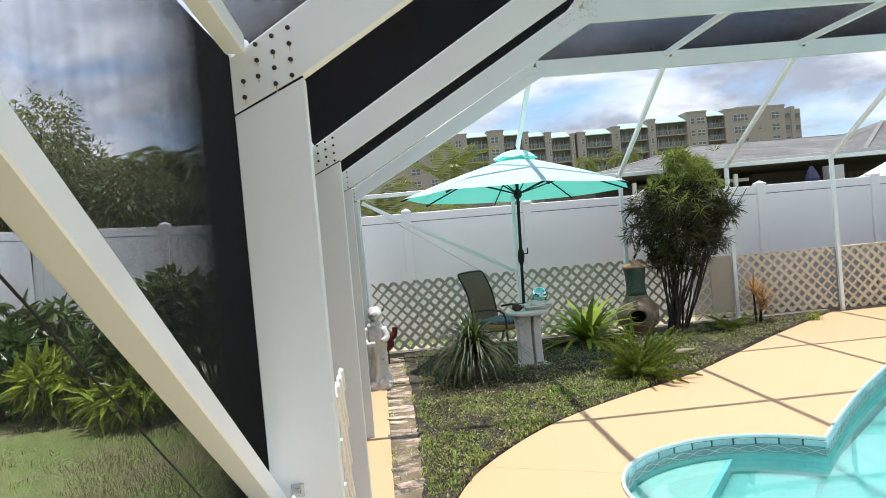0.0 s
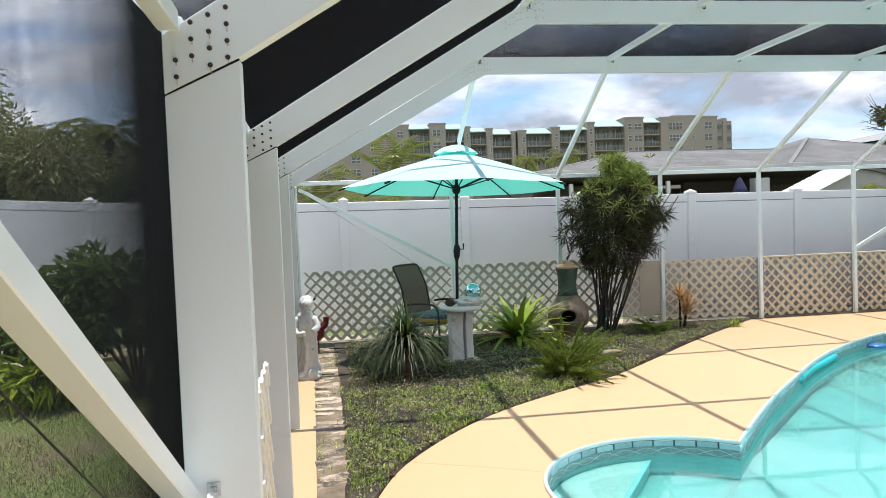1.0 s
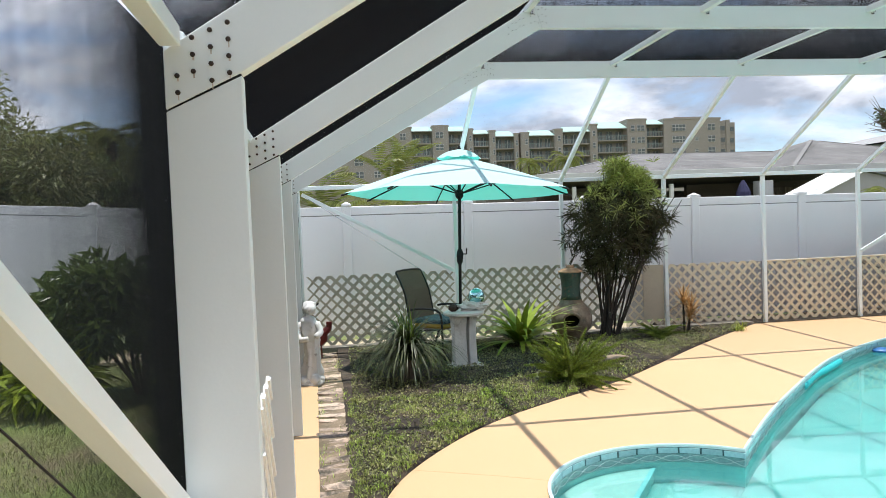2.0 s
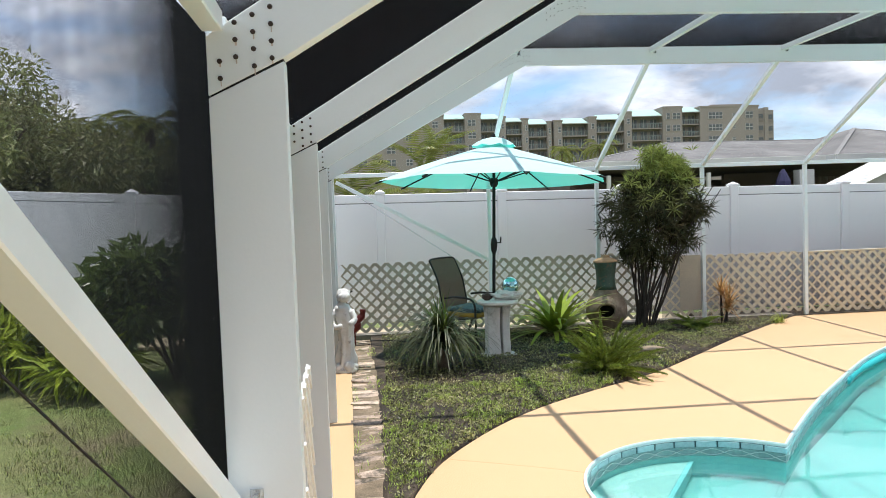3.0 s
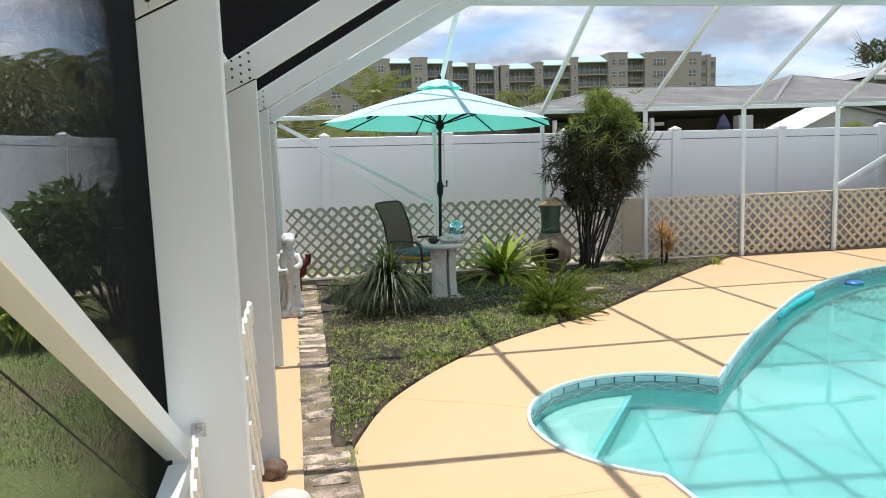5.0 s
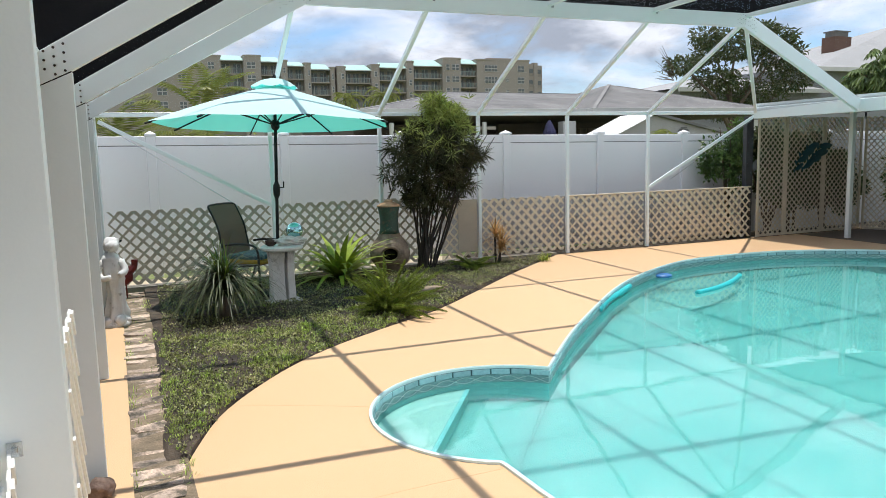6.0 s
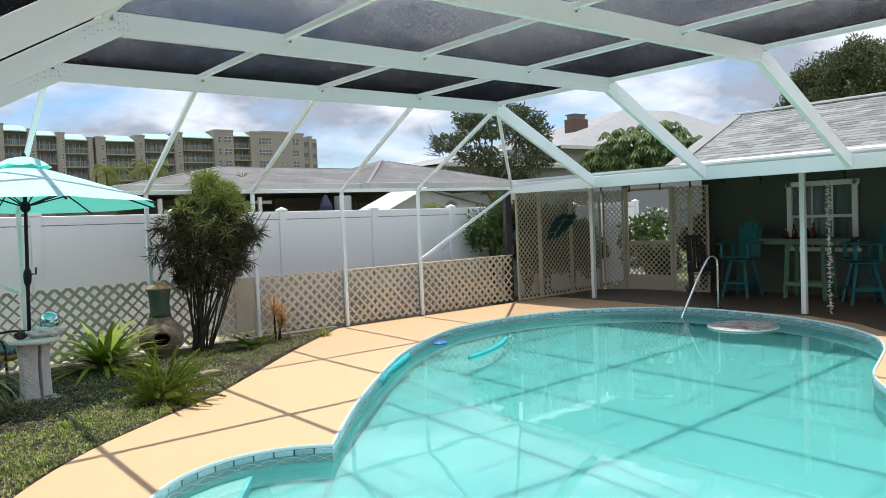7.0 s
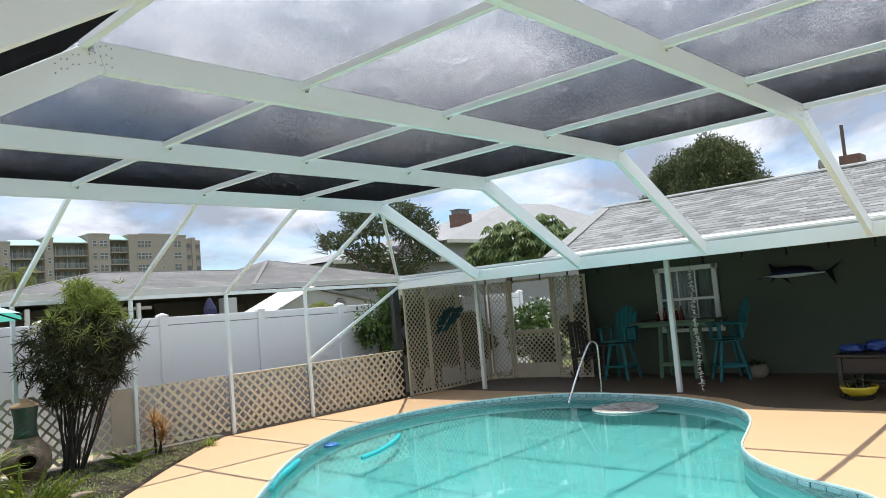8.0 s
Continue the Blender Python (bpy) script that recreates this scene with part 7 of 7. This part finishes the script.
for x0, x1, top, y, bow, wins in (
        (-16.0, 4.0, 14.65, 89.6, 0.25, ((-11.0, 1.2, 0.9, 2), (-7.0, 1.2, 0.9, 2), (-3.2, 1.2, 0.9, 2), (-0.8, 0.9, 0.9, 2), (2.8, 0.8, 0.9, 2))), (6.8, 9.0, 14.72, 89.4, 0.30, ((7.7, 1.1, 0.85, 2),)),
        (11.5, 12.4, 14.22, 89.5, 0.15, ((11.95, 0.35, 0.75, 1),)), (14.6, 15.5, 13.92, 89.5, 0.15, ((15.2, 0.3, 0.75, 1),)), (18.1, 18.7, 13.45, 89.5, 0.12, ((18.4, 0.28, 0.75, 1),)),
        (19.0, 20.2, 13.55, 89.5, 0.18, ((19.75, 0.4, 0.75, 1),)), (23.8, 25.0, 13.92, 89.5, 0.20, ((24.4, 0.42, 0.75, 1),)), (28.9, 30.0, 14.48, 89.5, 0.20, ((29.4, 0.42, 0.75, 1),)),
        (34.3, 37.1, 15.02, 89.3, 0.35, ((34.95, 0.55, 0.85, 1), (36.1, 1.1, 0.85, 2))), (39.7, 48.2, 15.0, 89.4, 0.15, ((41.85, 2.0, 0.95, 4), (44.5, 0.5, 0.5, 1), (46.75, 1.1, 0.95, 2)))):
    tower(x0, x1, top, y, bow, wins)
part("tower", box_bm((18.85, 93.5, 6.95), (0.6, 6, 12.6), 0.0), M_STUCCO, apt)
for x0, x1, eave, ridge in ((4.0, 6.8, 14.05, 14.62), (9.0, 11.5, 13.95, 14.55), (12.4, 14.6, 13.5, 14.0), (15.5, 18.1, 13.1, 13.75), (20.2, 23.8, 13.08, 13.75), (25.0, 28.9, 13.5, 14.15), (30.0, 34.3, 13.85, 14.65), (37.1, 39.7, 14.28, 14.9)):
    balcony_bay(x0, x1, eave, ridge, 89.7)
# receding end with loggias
for i, (x0, x1, y, top) in enumerate(((48.2, 49.5, 90.3, 14.5), (49.5, 50.1, 90.2, 14.75), (50.1, 51.3, 91.0, 14.45))):
    part("end_bay", box_bm(((x0 + x1) / 2, y + 3, top / 2 + 0.4), (x1 - x0, 6, top - 0.8), 0.0), M_STUCCO, apt)
    for s in range(4):
        if i != 1:
            part("loggia", box_bm(((x0 + x1) / 2, y - 0.02, top - 1.15 - s * STOREY), (x1 - x0 - 0.3, 0.06, 1.0), 0.0), M_WING, apt)
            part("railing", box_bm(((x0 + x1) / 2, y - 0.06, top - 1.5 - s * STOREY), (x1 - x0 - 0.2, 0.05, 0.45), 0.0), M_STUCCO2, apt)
part("plant_room", box_bm((44.7, 93, 15.1), (4.6, 3, 0.7), 0.0), M_STUCCO, apt)


# ---- trees ----
L_UMBT = leaf_mat("umbrella_tree_leaf", (0.16, 0.22, 0.07), (0.09, 0.14, 0.04), 0.35, 0.25)
L_YARD = leaf_mat("sunlit_shrub_leaf", (0.13, 0.18, 0.05), (0.05, 0.08, 0.025), 0.35, 0.3)
L_ROUND = leaf_mat("round_tree_leaf", (0.125, 0.145, 0.052), (0.05, 0.075, 0.028), 0.5, 0.2, 0.5)
# Paler leaf tone with distance haze put into its colour.
L_FAR = leaf_mat("hazy_tree_leaf", (0.18, 0.205, 0.085), (0.21, 0.175, 0.09), 0.5, 0.3)
L_HEDGE = leaf_mat("sunlit_tree_leaf", (0.24, 0.29, 0.11), (0.25, 0.20, 0.11), 0.5, 0.4)
def palm(at, height, fronds, length, seed, label, lean=0.0, droop=1.7, low=-0.1):
    r = random.Random(seed)
    t = thing("palm_tree", label, "palm", at)
    top = Vector((lean, 0, height))
    bm = bmesh.new()
    add_tube(bm, spline([(0, 0, 0), (lean * 0.3, 0, height * 0.5), top], 5), [0.16 - 0.006 * i for i in range(11)], 8)
    part("trunk", bm, M_BARK, t)
    for k in range(fronds):
        hd, a = r.uniform(0, 6.28), r.uniform(low, 1.4)
        h = Vector((math.cos(hd), math.sin(hd), 0))
        s = Vector((-h.y, h.x, 0))
        p = Vector(top)
        ln = length * r.uniform(0.75, 1.1)
        V, F = [], []
        dr = r.uniform(0.8, 1.2) * droop
        for j in range(22):
            d = h * math.cos(a) + Vector((0, 0, math.sin(a)))
            f = j / 22
            lw = ln * 0.26 * math.sin(math.pi * min(1, 0.12 + f * 0.85))
            for sg in (1, -1):
                add_leaf(V, F, p, s * sg + d * 0.7 + Vector((0, 0, -0.35)), Vector((0, 0, 1)), lw, ln * 0.022)
            p = p + d * ln / 22
            a -= dr / 22
        part("frond", mesh_from("frond", V, F), L_PALM, t)
    return t


palm((-4.9, 9.0, 0), 2.75, 13, 1.75, 1, "palm with arching yellowish fronds behind the fence", 0.1, 1.35, 1.0)
palm((-5.1, 5.2, 0), 1.85, 30, 1.5, 2, "low bushy palm behind the fence")
palm((-6.6, 6.4, 0), 2.0, 30, 1.6, 3, "low bushy palm behind the fence")
palm((-3.2, 4.6, 0), 1.3, 16, 1.1, 12, "low bushy palm behind the fence")
palm((16.0, 60.0, 0), 7.3, 26, 2.6, 4, "distant cabbage palm before the apartments", 0, 2.4)
palm((12.3, 60.0, 0), 6.9, 24, 2.4, 5, "distant cabbage palm before the apartments", 0, 2.4)
palm((8.4, 60.0, 0), 5.7, 20, 2.3, 6, "distant cabbage palm before the apartments", 0, 2.4)
palm((-12.0, 6.0, 0), 3.55, 22, 1.15, 21, "cabbage palm rising above the hedge beyond the fence", 0, 2.2)
palm((-11.0, 7.0, 0), 3.75, 24, 1.25, 22, "cabbage palm rising above the hedge beyond the fence", 0, 2.2)
palm((5.2, 4.0, 0), 1.8, 16, 0.75, 8, "small palm beside the shed")


def tree(name, at, tips, blobs, leaf, width, count, seed, label, material, r0=0.16):
    t = thing(name, label, "tree", at)
    limbs(t, (0, 0, 0), tips, r0, M_BARK)
    crown("crown", t, material, random.Random(seed), blobs, count, leaf, width, hollow=0.3)
    return t


tree("mango_tree", (16.2, 14.0, 0), [(0.3, 0, 5.4), (-2.2, 0.2, 4.8), (2.4, 0, 5.2), (-0.8, 0.3, 5.9), (1.4, -0.3, 4.4), (3.4, 0.2, 4.6)],
     [((0.2, 0, 5.7), (1.5, 1.3, 0.8)), ((-2.3, 0.1, 4.8), (1.0, 0.9, 0.45)), ((2.6, 0, 5.3), (1.5, 1.2, 0.9)), ((3.6, 0.2, 4.4), (1.1, 1.0, 0.7)), ((-0.9, 0.3, 6.0), (0.9, 0.9, 0.5)), ((-1.3, 0, 5.2), (0.7, 0.7, 0.4)), ((1.6, 0, 6.3), (0.9, 0.9, 0.45)), ((-0.6, 0, 4.3), (1.5, 1.0, 0.6)), ((1.6, 0.2, 3.7), (1.8, 1.0, 0.8)), ((0.4, 0.5, 3.2), (2.6, 1.0, 0.6)), ((2.4, 0, 6.0), (1.3, 1.0, 0.6))],
     0.20, 0.085, 9500, 31, "spreading tree with bronze-green leaves and bare twigs", L_TREE, 0.2)
tw = thing("bare_branch", "thin leafless twigs at the side of a tree", "branch", (13.4, 14.0, 4.2))
r = random.Random(9)
bm = bmesh.new()
for k in range(16):
    a = Vector((0, 0, r.uniform(0, 0.5)))
    b = a + Vector((-r.uniform(0.4, 1.2), r.uniform(-.2, .2), r.uniform(-0.1, 0.9)))
    add_tube(bm, [a, a.lerp(b, 0.5) + rand_dir(r) * 0.08, b], [0.02, 0.012, 0.005], 4)
part("twigs", bm, M_BARK, tw)
umb_tree = thing("umbrella_tree", "dense umbrella tree with drooping glossy leaflets", "tree", (12.2, 3.0, 0))
bm = tube_bm([(0, 0.9, 0), (0.05, 0.8, 1.5), (0, 0.7, 2.9)], [0.12, 0.10, 0.08], 8)
for tip in ((-0.5, 1.3, 3.4), (0.4, -0.4, 3.5), (0.2, 1.6, 3.3), (-0.2, -1.2, 3.2)):
    add_tube(bm, [(0, 0.72, 2.75), Vector((0, 0.72, 2.75)).lerp(Vector(tip), 0.5) + Vector((0, 0, 0.12)), tip], [0.06, 0.045, 0.02], 6)
part("trunk", bm, M_BARK, umb_tree)
r = random.Random(33)
V, F = [], []
for c, rad in (((0, 0.6, 3.55), (0.9, 1.0, 0.80)), ((0, -0.6, 3.55), (0.9, 0.9, 0.70)), ((0.1, 1.5, 3.2), (0.8, 0.8, 0.60)), ((0, -1.5, 3.2), (0.7, 0.7, 0.55)), ((0, 0.0, 3.1), (0.9, 1.7, 0.6)), ((0, 0.2, 2.95), (0.8, 2.1, 0.45))):
    for k in range(95):
        d = rand_dir(r, 0.35)
        f = 0.62 + 0.38 * r.random()
        q = Vector((c[0] + d.x * rad[0] * f, c[1] + d.y * rad[1] * f, c[2] + d.z * rad[2] * f))
        ln = r.uniform(0.24, 0.36)
        turn = r.random() * 6.28
        for j in range(10):
            a = turn + j * 0.628
            add_leaf(V, F, q, Vector((math.cos(a), math.sin(a), -0.75 + r.uniform(-0.25, 0.15))), Vector((0, 0, 1)), ln * r.uniform(0.85, 1.1), 0.085)
part("crown", mesh_from("crown", V, F), L_UMBT, umb_tree)
round_tree = tree("round_tree", (30.0, 4.7, 0), [(0, 0, 6.5), (0, 2.0, 6.2), (0, -2.0, 6.0), (0.5, 0.8, 7.2), (0, -0.9, 7.3)],
     [((0, 1.1, 6.9), (2.4, 2.3, 2.1)), ((0, -1.4, 7.0), (2.4, 2.2, 2.1)), ((0, 3.0, 5.9), (2.0, 1.7, 1.7)), ((0, -3.0, 5.8), (2.0, 1.6, 1.6)), ((0, -0.6, 8.1), (2.0, 2.1, 1.3)), ((0, 0, 4.8), (2.6, 3.9, 1.6)), ((-0.5, 2.2, 7.2), (1.5, 1.4, 1.2)), ((-0.5, -2.6, 7.3), (1.5, 1.3, 1.1))],
     0.19, 0.085, 60000, 35, "large rounded dark green tree behind the house", L_ROUND, 0.35)
round_tree.matrix_world = pose(30.0, 4.55, 0) @ Matrix.Diagonal((0.85, 0.78, 0.98, 1.0))
for i, (x, y, h, w, sd) in enumerate(((-13.6, -3.3, 3.6, 1.6, 61), (-13.5, -1.0, 3.7, 1.6, 62), (-13.4, 1.4, 3.5, 1.6, 63), (-11.6, 4.0, 3.4, 1.7, 64), (-10.8, 6.8, 3.5, 1.7, 65), (-9.4, 7.2, 2.9, 1.5, 66), (-13.2, 4.5, 4.4, 2.2, 41), (-16.5, 0.5, 5.2, 2.4, 42), (-11.6, 8.5, 3.6, 2.0, 43), (-18.5, 6.0, 6.0, 2.6, 44), (-9.0, 10.5, 3.3, 1.9, 45), (-14.5, -4.5, 5.0, 2.2, 46), (-15.5, 11.0, 4.4, 2.6, 47), (-14.2, 6.9, 5.2, 1.9, 48), (-14.4, 9.4, 5.2, 1.7, 49), (-14.0, 15.0, 5.0, 2.0, 50))):
    rr = random.Random(sd)
    blobs = [((rr.uniform(-w, w) * 0.7, rr.uniform(-w, w) * 0.7, h * rr.uniform(0.45, 0.88)), (w * rr.uniform(0.35, 0.6), w * rr.uniform(0.35, 0.6), h * rr.uniform(0.12, 0.22))) for _ in range(9)]
    blobs += [((0, 0, h * 0.35), (w * 0.95, w * 0.95, h * 0.3))]
    tree("broadleaf_tree", (x, y, 0), [b[0] for b in blobs[:6]], blobs, 0.15, 0.07, 11000, sd, "bushy green tree beyond the side fence", L_HEDGE if i % 3 else L_FAR, 0.15)


def shrub(at, rad, h, leaf, width, count, seed, label, material, flowers=0):
    t = thing("shrub", label, "shrub", at)
    r = random.Random(seed)
    bm = bmesh.new()
    for k in range(7):
        tip = Vector((r.uniform(-rad[0], rad[0]) * 0.6, r.uniform(-rad[1], rad[1]) * 0.6, h * r.uniform(0.6, 0.95)))
        add_tube(bm, [(r.uniform(-.06, .06), r.uniform(-.06, .06), 0), tip * 0.5, tip], [0.025, 0.018, 0.008], 5)
    part("stems", bm, M_BARK, t)
    blobs = [((r.uniform(-rad[0], rad[0]) * 0.6, r.uniform(-rad[1], rad[1]) * 0.6, h * r.uniform(0.3, 0.85)), (rad[0] * r.uniform(0.35, 0.6), rad[1] * r.uniform(0.35, 0.6), h * r.uniform(0.14, 0.24))) for _ in range(8)]
    crown("leaves", t, material, r, blobs, count, leaf, width, hollow=0.2)
    if flowers:
        V, F = [], []
        for k in range(flowers):
            c, q = r.choice(blobs)
            d = rand_dir(r, 0.5)
            p = Vector((c[0] + d.x * q[0], c[1] + d.y * q[1], c[2] + d.z * q[2]))
            for j in range(6):
                add_leaf(V, F, p, rand_dir(r), rand_dir(r), 0.06, 0.045)
        tagged(part("flowers", mesh_from("flowers", V, F), M_WHITE, t, "white blossoms"), kind="stuff")
    return t


shrub((3.75, 0.52, -0.06), (0.62, 0.36), 2.25, 0.09, 0.05, 2600, 51, "tall green hedge shrub between lattice and fence", L_SHRUB)
shrub((8.2, 0.1, -0.06), (0.75, 0.75), 1.75, 0.12, 0.06, 1800, 52, "green shrub with white flowers beyond the porch gate", L_SHRUB, 40)
shrub((7.7, 1.2, -0.06), (0.7, 0.5), 1.1, 0.12, 0.06, 1440, 58, "low green shrub behind the porch lattice", L_TREE)
shrub((4.65, 0.5, -0.06), (0.78, 0.36), 2.2, 0.09, 0.05, 8000, 71, "tall dark green shrub added to darken the ground behind the porch lattice", L_TREE)
shrub((6.05, 0.5, -0.06), (0.75, 0.36), 2.0, 0.09, 0.05, 7500, 72, "tall dark green shrub added to darken the ground behind the porch lattice", L_TREE)
shrub((5.35, 0.6, -0.06), (0.78, 0.36), 2.1, 0.09, 0.05, 8000, 59, "tall dark green shrub added to darken the ground behind the porch lattice", L_TREE)
# Two shrubs added to hide the bright lawn behind gate and lattice.
shrub((7.45, -0.85, -0.06), (0.42, 0.40), 0.95, 0.09, 0.05, 2600, 91, "low dark shrub added to darken the ground behind the porch gate", L_TREE)
shrub((7.45, -1.75, -0.06), (0.40, 0.40), 1.55, 0.09, 0.05, 3200, 92, "dark green shrub added to darken the ground behind the porch lattice", L_TREE)
shrub((-8.35, -1.75, -0.08), (1.05, 0.95), 1.62, 0.19, 0.085, 2200, 53, "leafy green garden shrub by the side fence", L_YARD)
shrub((-7.65, -1.35, -0.08), (0.8, 0.8), 1.42, 0.17, 0.075, 1500, 54, "leafy green garden shrub by the side fence", L_YARD)
shrub((-9.05, -2.35, -0.08), (0.6, 0.6), 0.72, 0.30, 0.06, 500, 55, "low broad-leaved plant with yellowing leaves in the yard", L_FERN)
shrub((-9.25, -1.6, -0.08), (0.6, 0.7), 1.15, 0.24, 0.07, 1000, 56, "leafy green garden shrub by the side fence", L_YARD)
shrub((-10.3, -0.9, -0.08), (0.7, 0.6), 1.30, 0.22, 0.085, 1500, 81, "leafy green garden shrub by the side fence", L_YARD)
shrub((-10.9, -1.5, -0.08), (0.5, 0.6), 1.05, 0.22, 0.085, 1200, 82, "leafy green garden shrub by the side fence", L_SHRUB)
shrub((-10.0, -1.65, -0.08), (0.6, 0.5), 0.62, 0.28, 0.07, 650, 84, "low broad-leaved plant with yellowing leaves in the yard", L_FERN)
# grass of the side yard
r = random.Random(61)
V, F = [], []
for k in range(60000):
    x, y = r.uniform(-11.3, -6.75), r.uniform(-8.4, 0.5)
    if noise.noise((x * 0.9, y * 0.9, 3)) + 0.5 * noise.noise((x * 3.5, y * 3.5, 8)) < r.uniform(-0.25, 0.30):
        continue
    add_blade(V, F, (x, y, -0.083), r.uniform(0, 6.28), r.uniform(0.5, 1.5), r.uniform(0.03, 0.07), 0.008, 1.0, 2)
lawn2 = part("yard_grass", mesh_from("yard_grass", V, F), leaf_mat("yard_grass_blade", (0.20, 0.26, 0.065), (0.30, 0.25, 0.13), 0.5, 0.25, 0.8))
tagged(lawn2, "short uneven grass of the side yard", "grass", kind="stuff")

# ---- two-storey house far behind ----
h2 = thing("far_house", "grey two-storey house with light hip roof and brown brick chimney", "house", (0, 0, 0), kind="structure")
M_PALEW = mat("pale_grey_wall", (0.22, 0.22, 0.225), 0.85, 0.15, 1, 20, 0.05)
M_PALER = mat("pale_shingle_roof", (0.35, 0.35, 0.345), 0.85, 0.25, 1.2, 30, 0.2)
part("wall", box_bm((41.5, 25.2, 2.8), (28.0, 10.4, 5.6), 0.0), M_PALEW, h2)
part("wall", box_bm((22.8, 23.6, 2.2), (9.2, 8.4, 4.4), 0.0), M_PALEW, h2)
part("wall", box_bm((25.8, 24.4, 2.7), (3.6, 8.6, 5.4), 0.0), M_PALEW, h2)
V = [(27.0, 19.4, 5.62), (60.0, 19.4, 5.62), (60.0, 31.0, 5.62), (27.0, 31.0, 5.62), (40.6, 25.0, 9.3), (47.0, 25.0, 9.5)]
part("roof", mesh_from("roof", V, [(0, 1, 5, 4), (1, 2, 5), (2, 3, 4, 5), (3, 0, 4)]), M_PALER, h2)
V = [(17.7, 18.9, 4.42), (27.4, 18.9, 4.42), (27.4, 28.2, 4.42), (17.7, 28.2, 4.42), (23.8, 22.6, 5.62)]
part("roof", mesh_from("roof", V, [(0, 1, 4), (1, 2, 4), (2, 3, 4), (3, 0, 4)]), M_PALER, h2)
part("fascia", bar_bm((27.0, 19.4, 5.55), (60.0, 19.4, 5.55), 0.1, 0.22), M_FASCIA, h2)
part("fascia", bar_bm((17.7, 18.9, 4.35), (27.4, 18.9, 4.35), 0.1, 0.2), M_FASCIA, h2)
M_CHIM = mat("brown_brick", (0.15, 0.085, 0.06), 0.9, 0.4, 6, 30, 0.3)
ch = part("chimney", box_bm((32.6, 23.0, 7.25), (1.35, 0.9, 1.2), 0.0), M_CHIM, h2, "brown brick chimney")
part("cap", box_bm((32.6, 23.0, 7.99), (1.05, 0.7, 0.28), 0.0), M_ROOFG, ch)
part("cap_slab", box_bm((32.6, 23.0, 8.16), (1.25, 0.85, 0.06), 0.0), M_ROOFG, ch)
for x, y in ((20.4, 19.36), (24.75, 20.06), (30.5, 19.96)):
    part("window", box_bm((x, y, 3.9), (1.0, 0.1, 1.3), 0.0), M_WING, h2)

# chimney, pipe and dish on the near roof
rc2 = part("chimney", box_bm((9.0, -6.95, 3.32), (0.42, 0.36, 1.0), 0.01), M_CHIM, house, "brown brick chimney")
part("flue_pipe", tube_bm([(9.0, -6.83, 3.8), (9.0, -6.83, 4.42)], 0.032, 8), M_BARK, rc2)
dish = lathe_bm([(0.02, 0.0), (0.12, 0.02), (0.2, 0.07)], sides=18)
bmesh.ops.rotate(dish, cent=(0, 0, 0), matrix=Matrix.Rotation(radians(75), 3, "X"), verts=dish.verts)
dm = part("satellite_dish", dish, M_ROOFG, rc2)
dm.location = (8.7, -6.45, 3.60)
# dark post at the cage corner
dp = part("corner_post", box_bm((3.745, 0.10, 1.05), (0.16, 0.09, 2.14), 0.006), mat("dark_grey_metal", (0.045, 0.046, 0.05), 0.5))
tagged(dp, "dark grey post standing at the corner behind the lattice", "post")
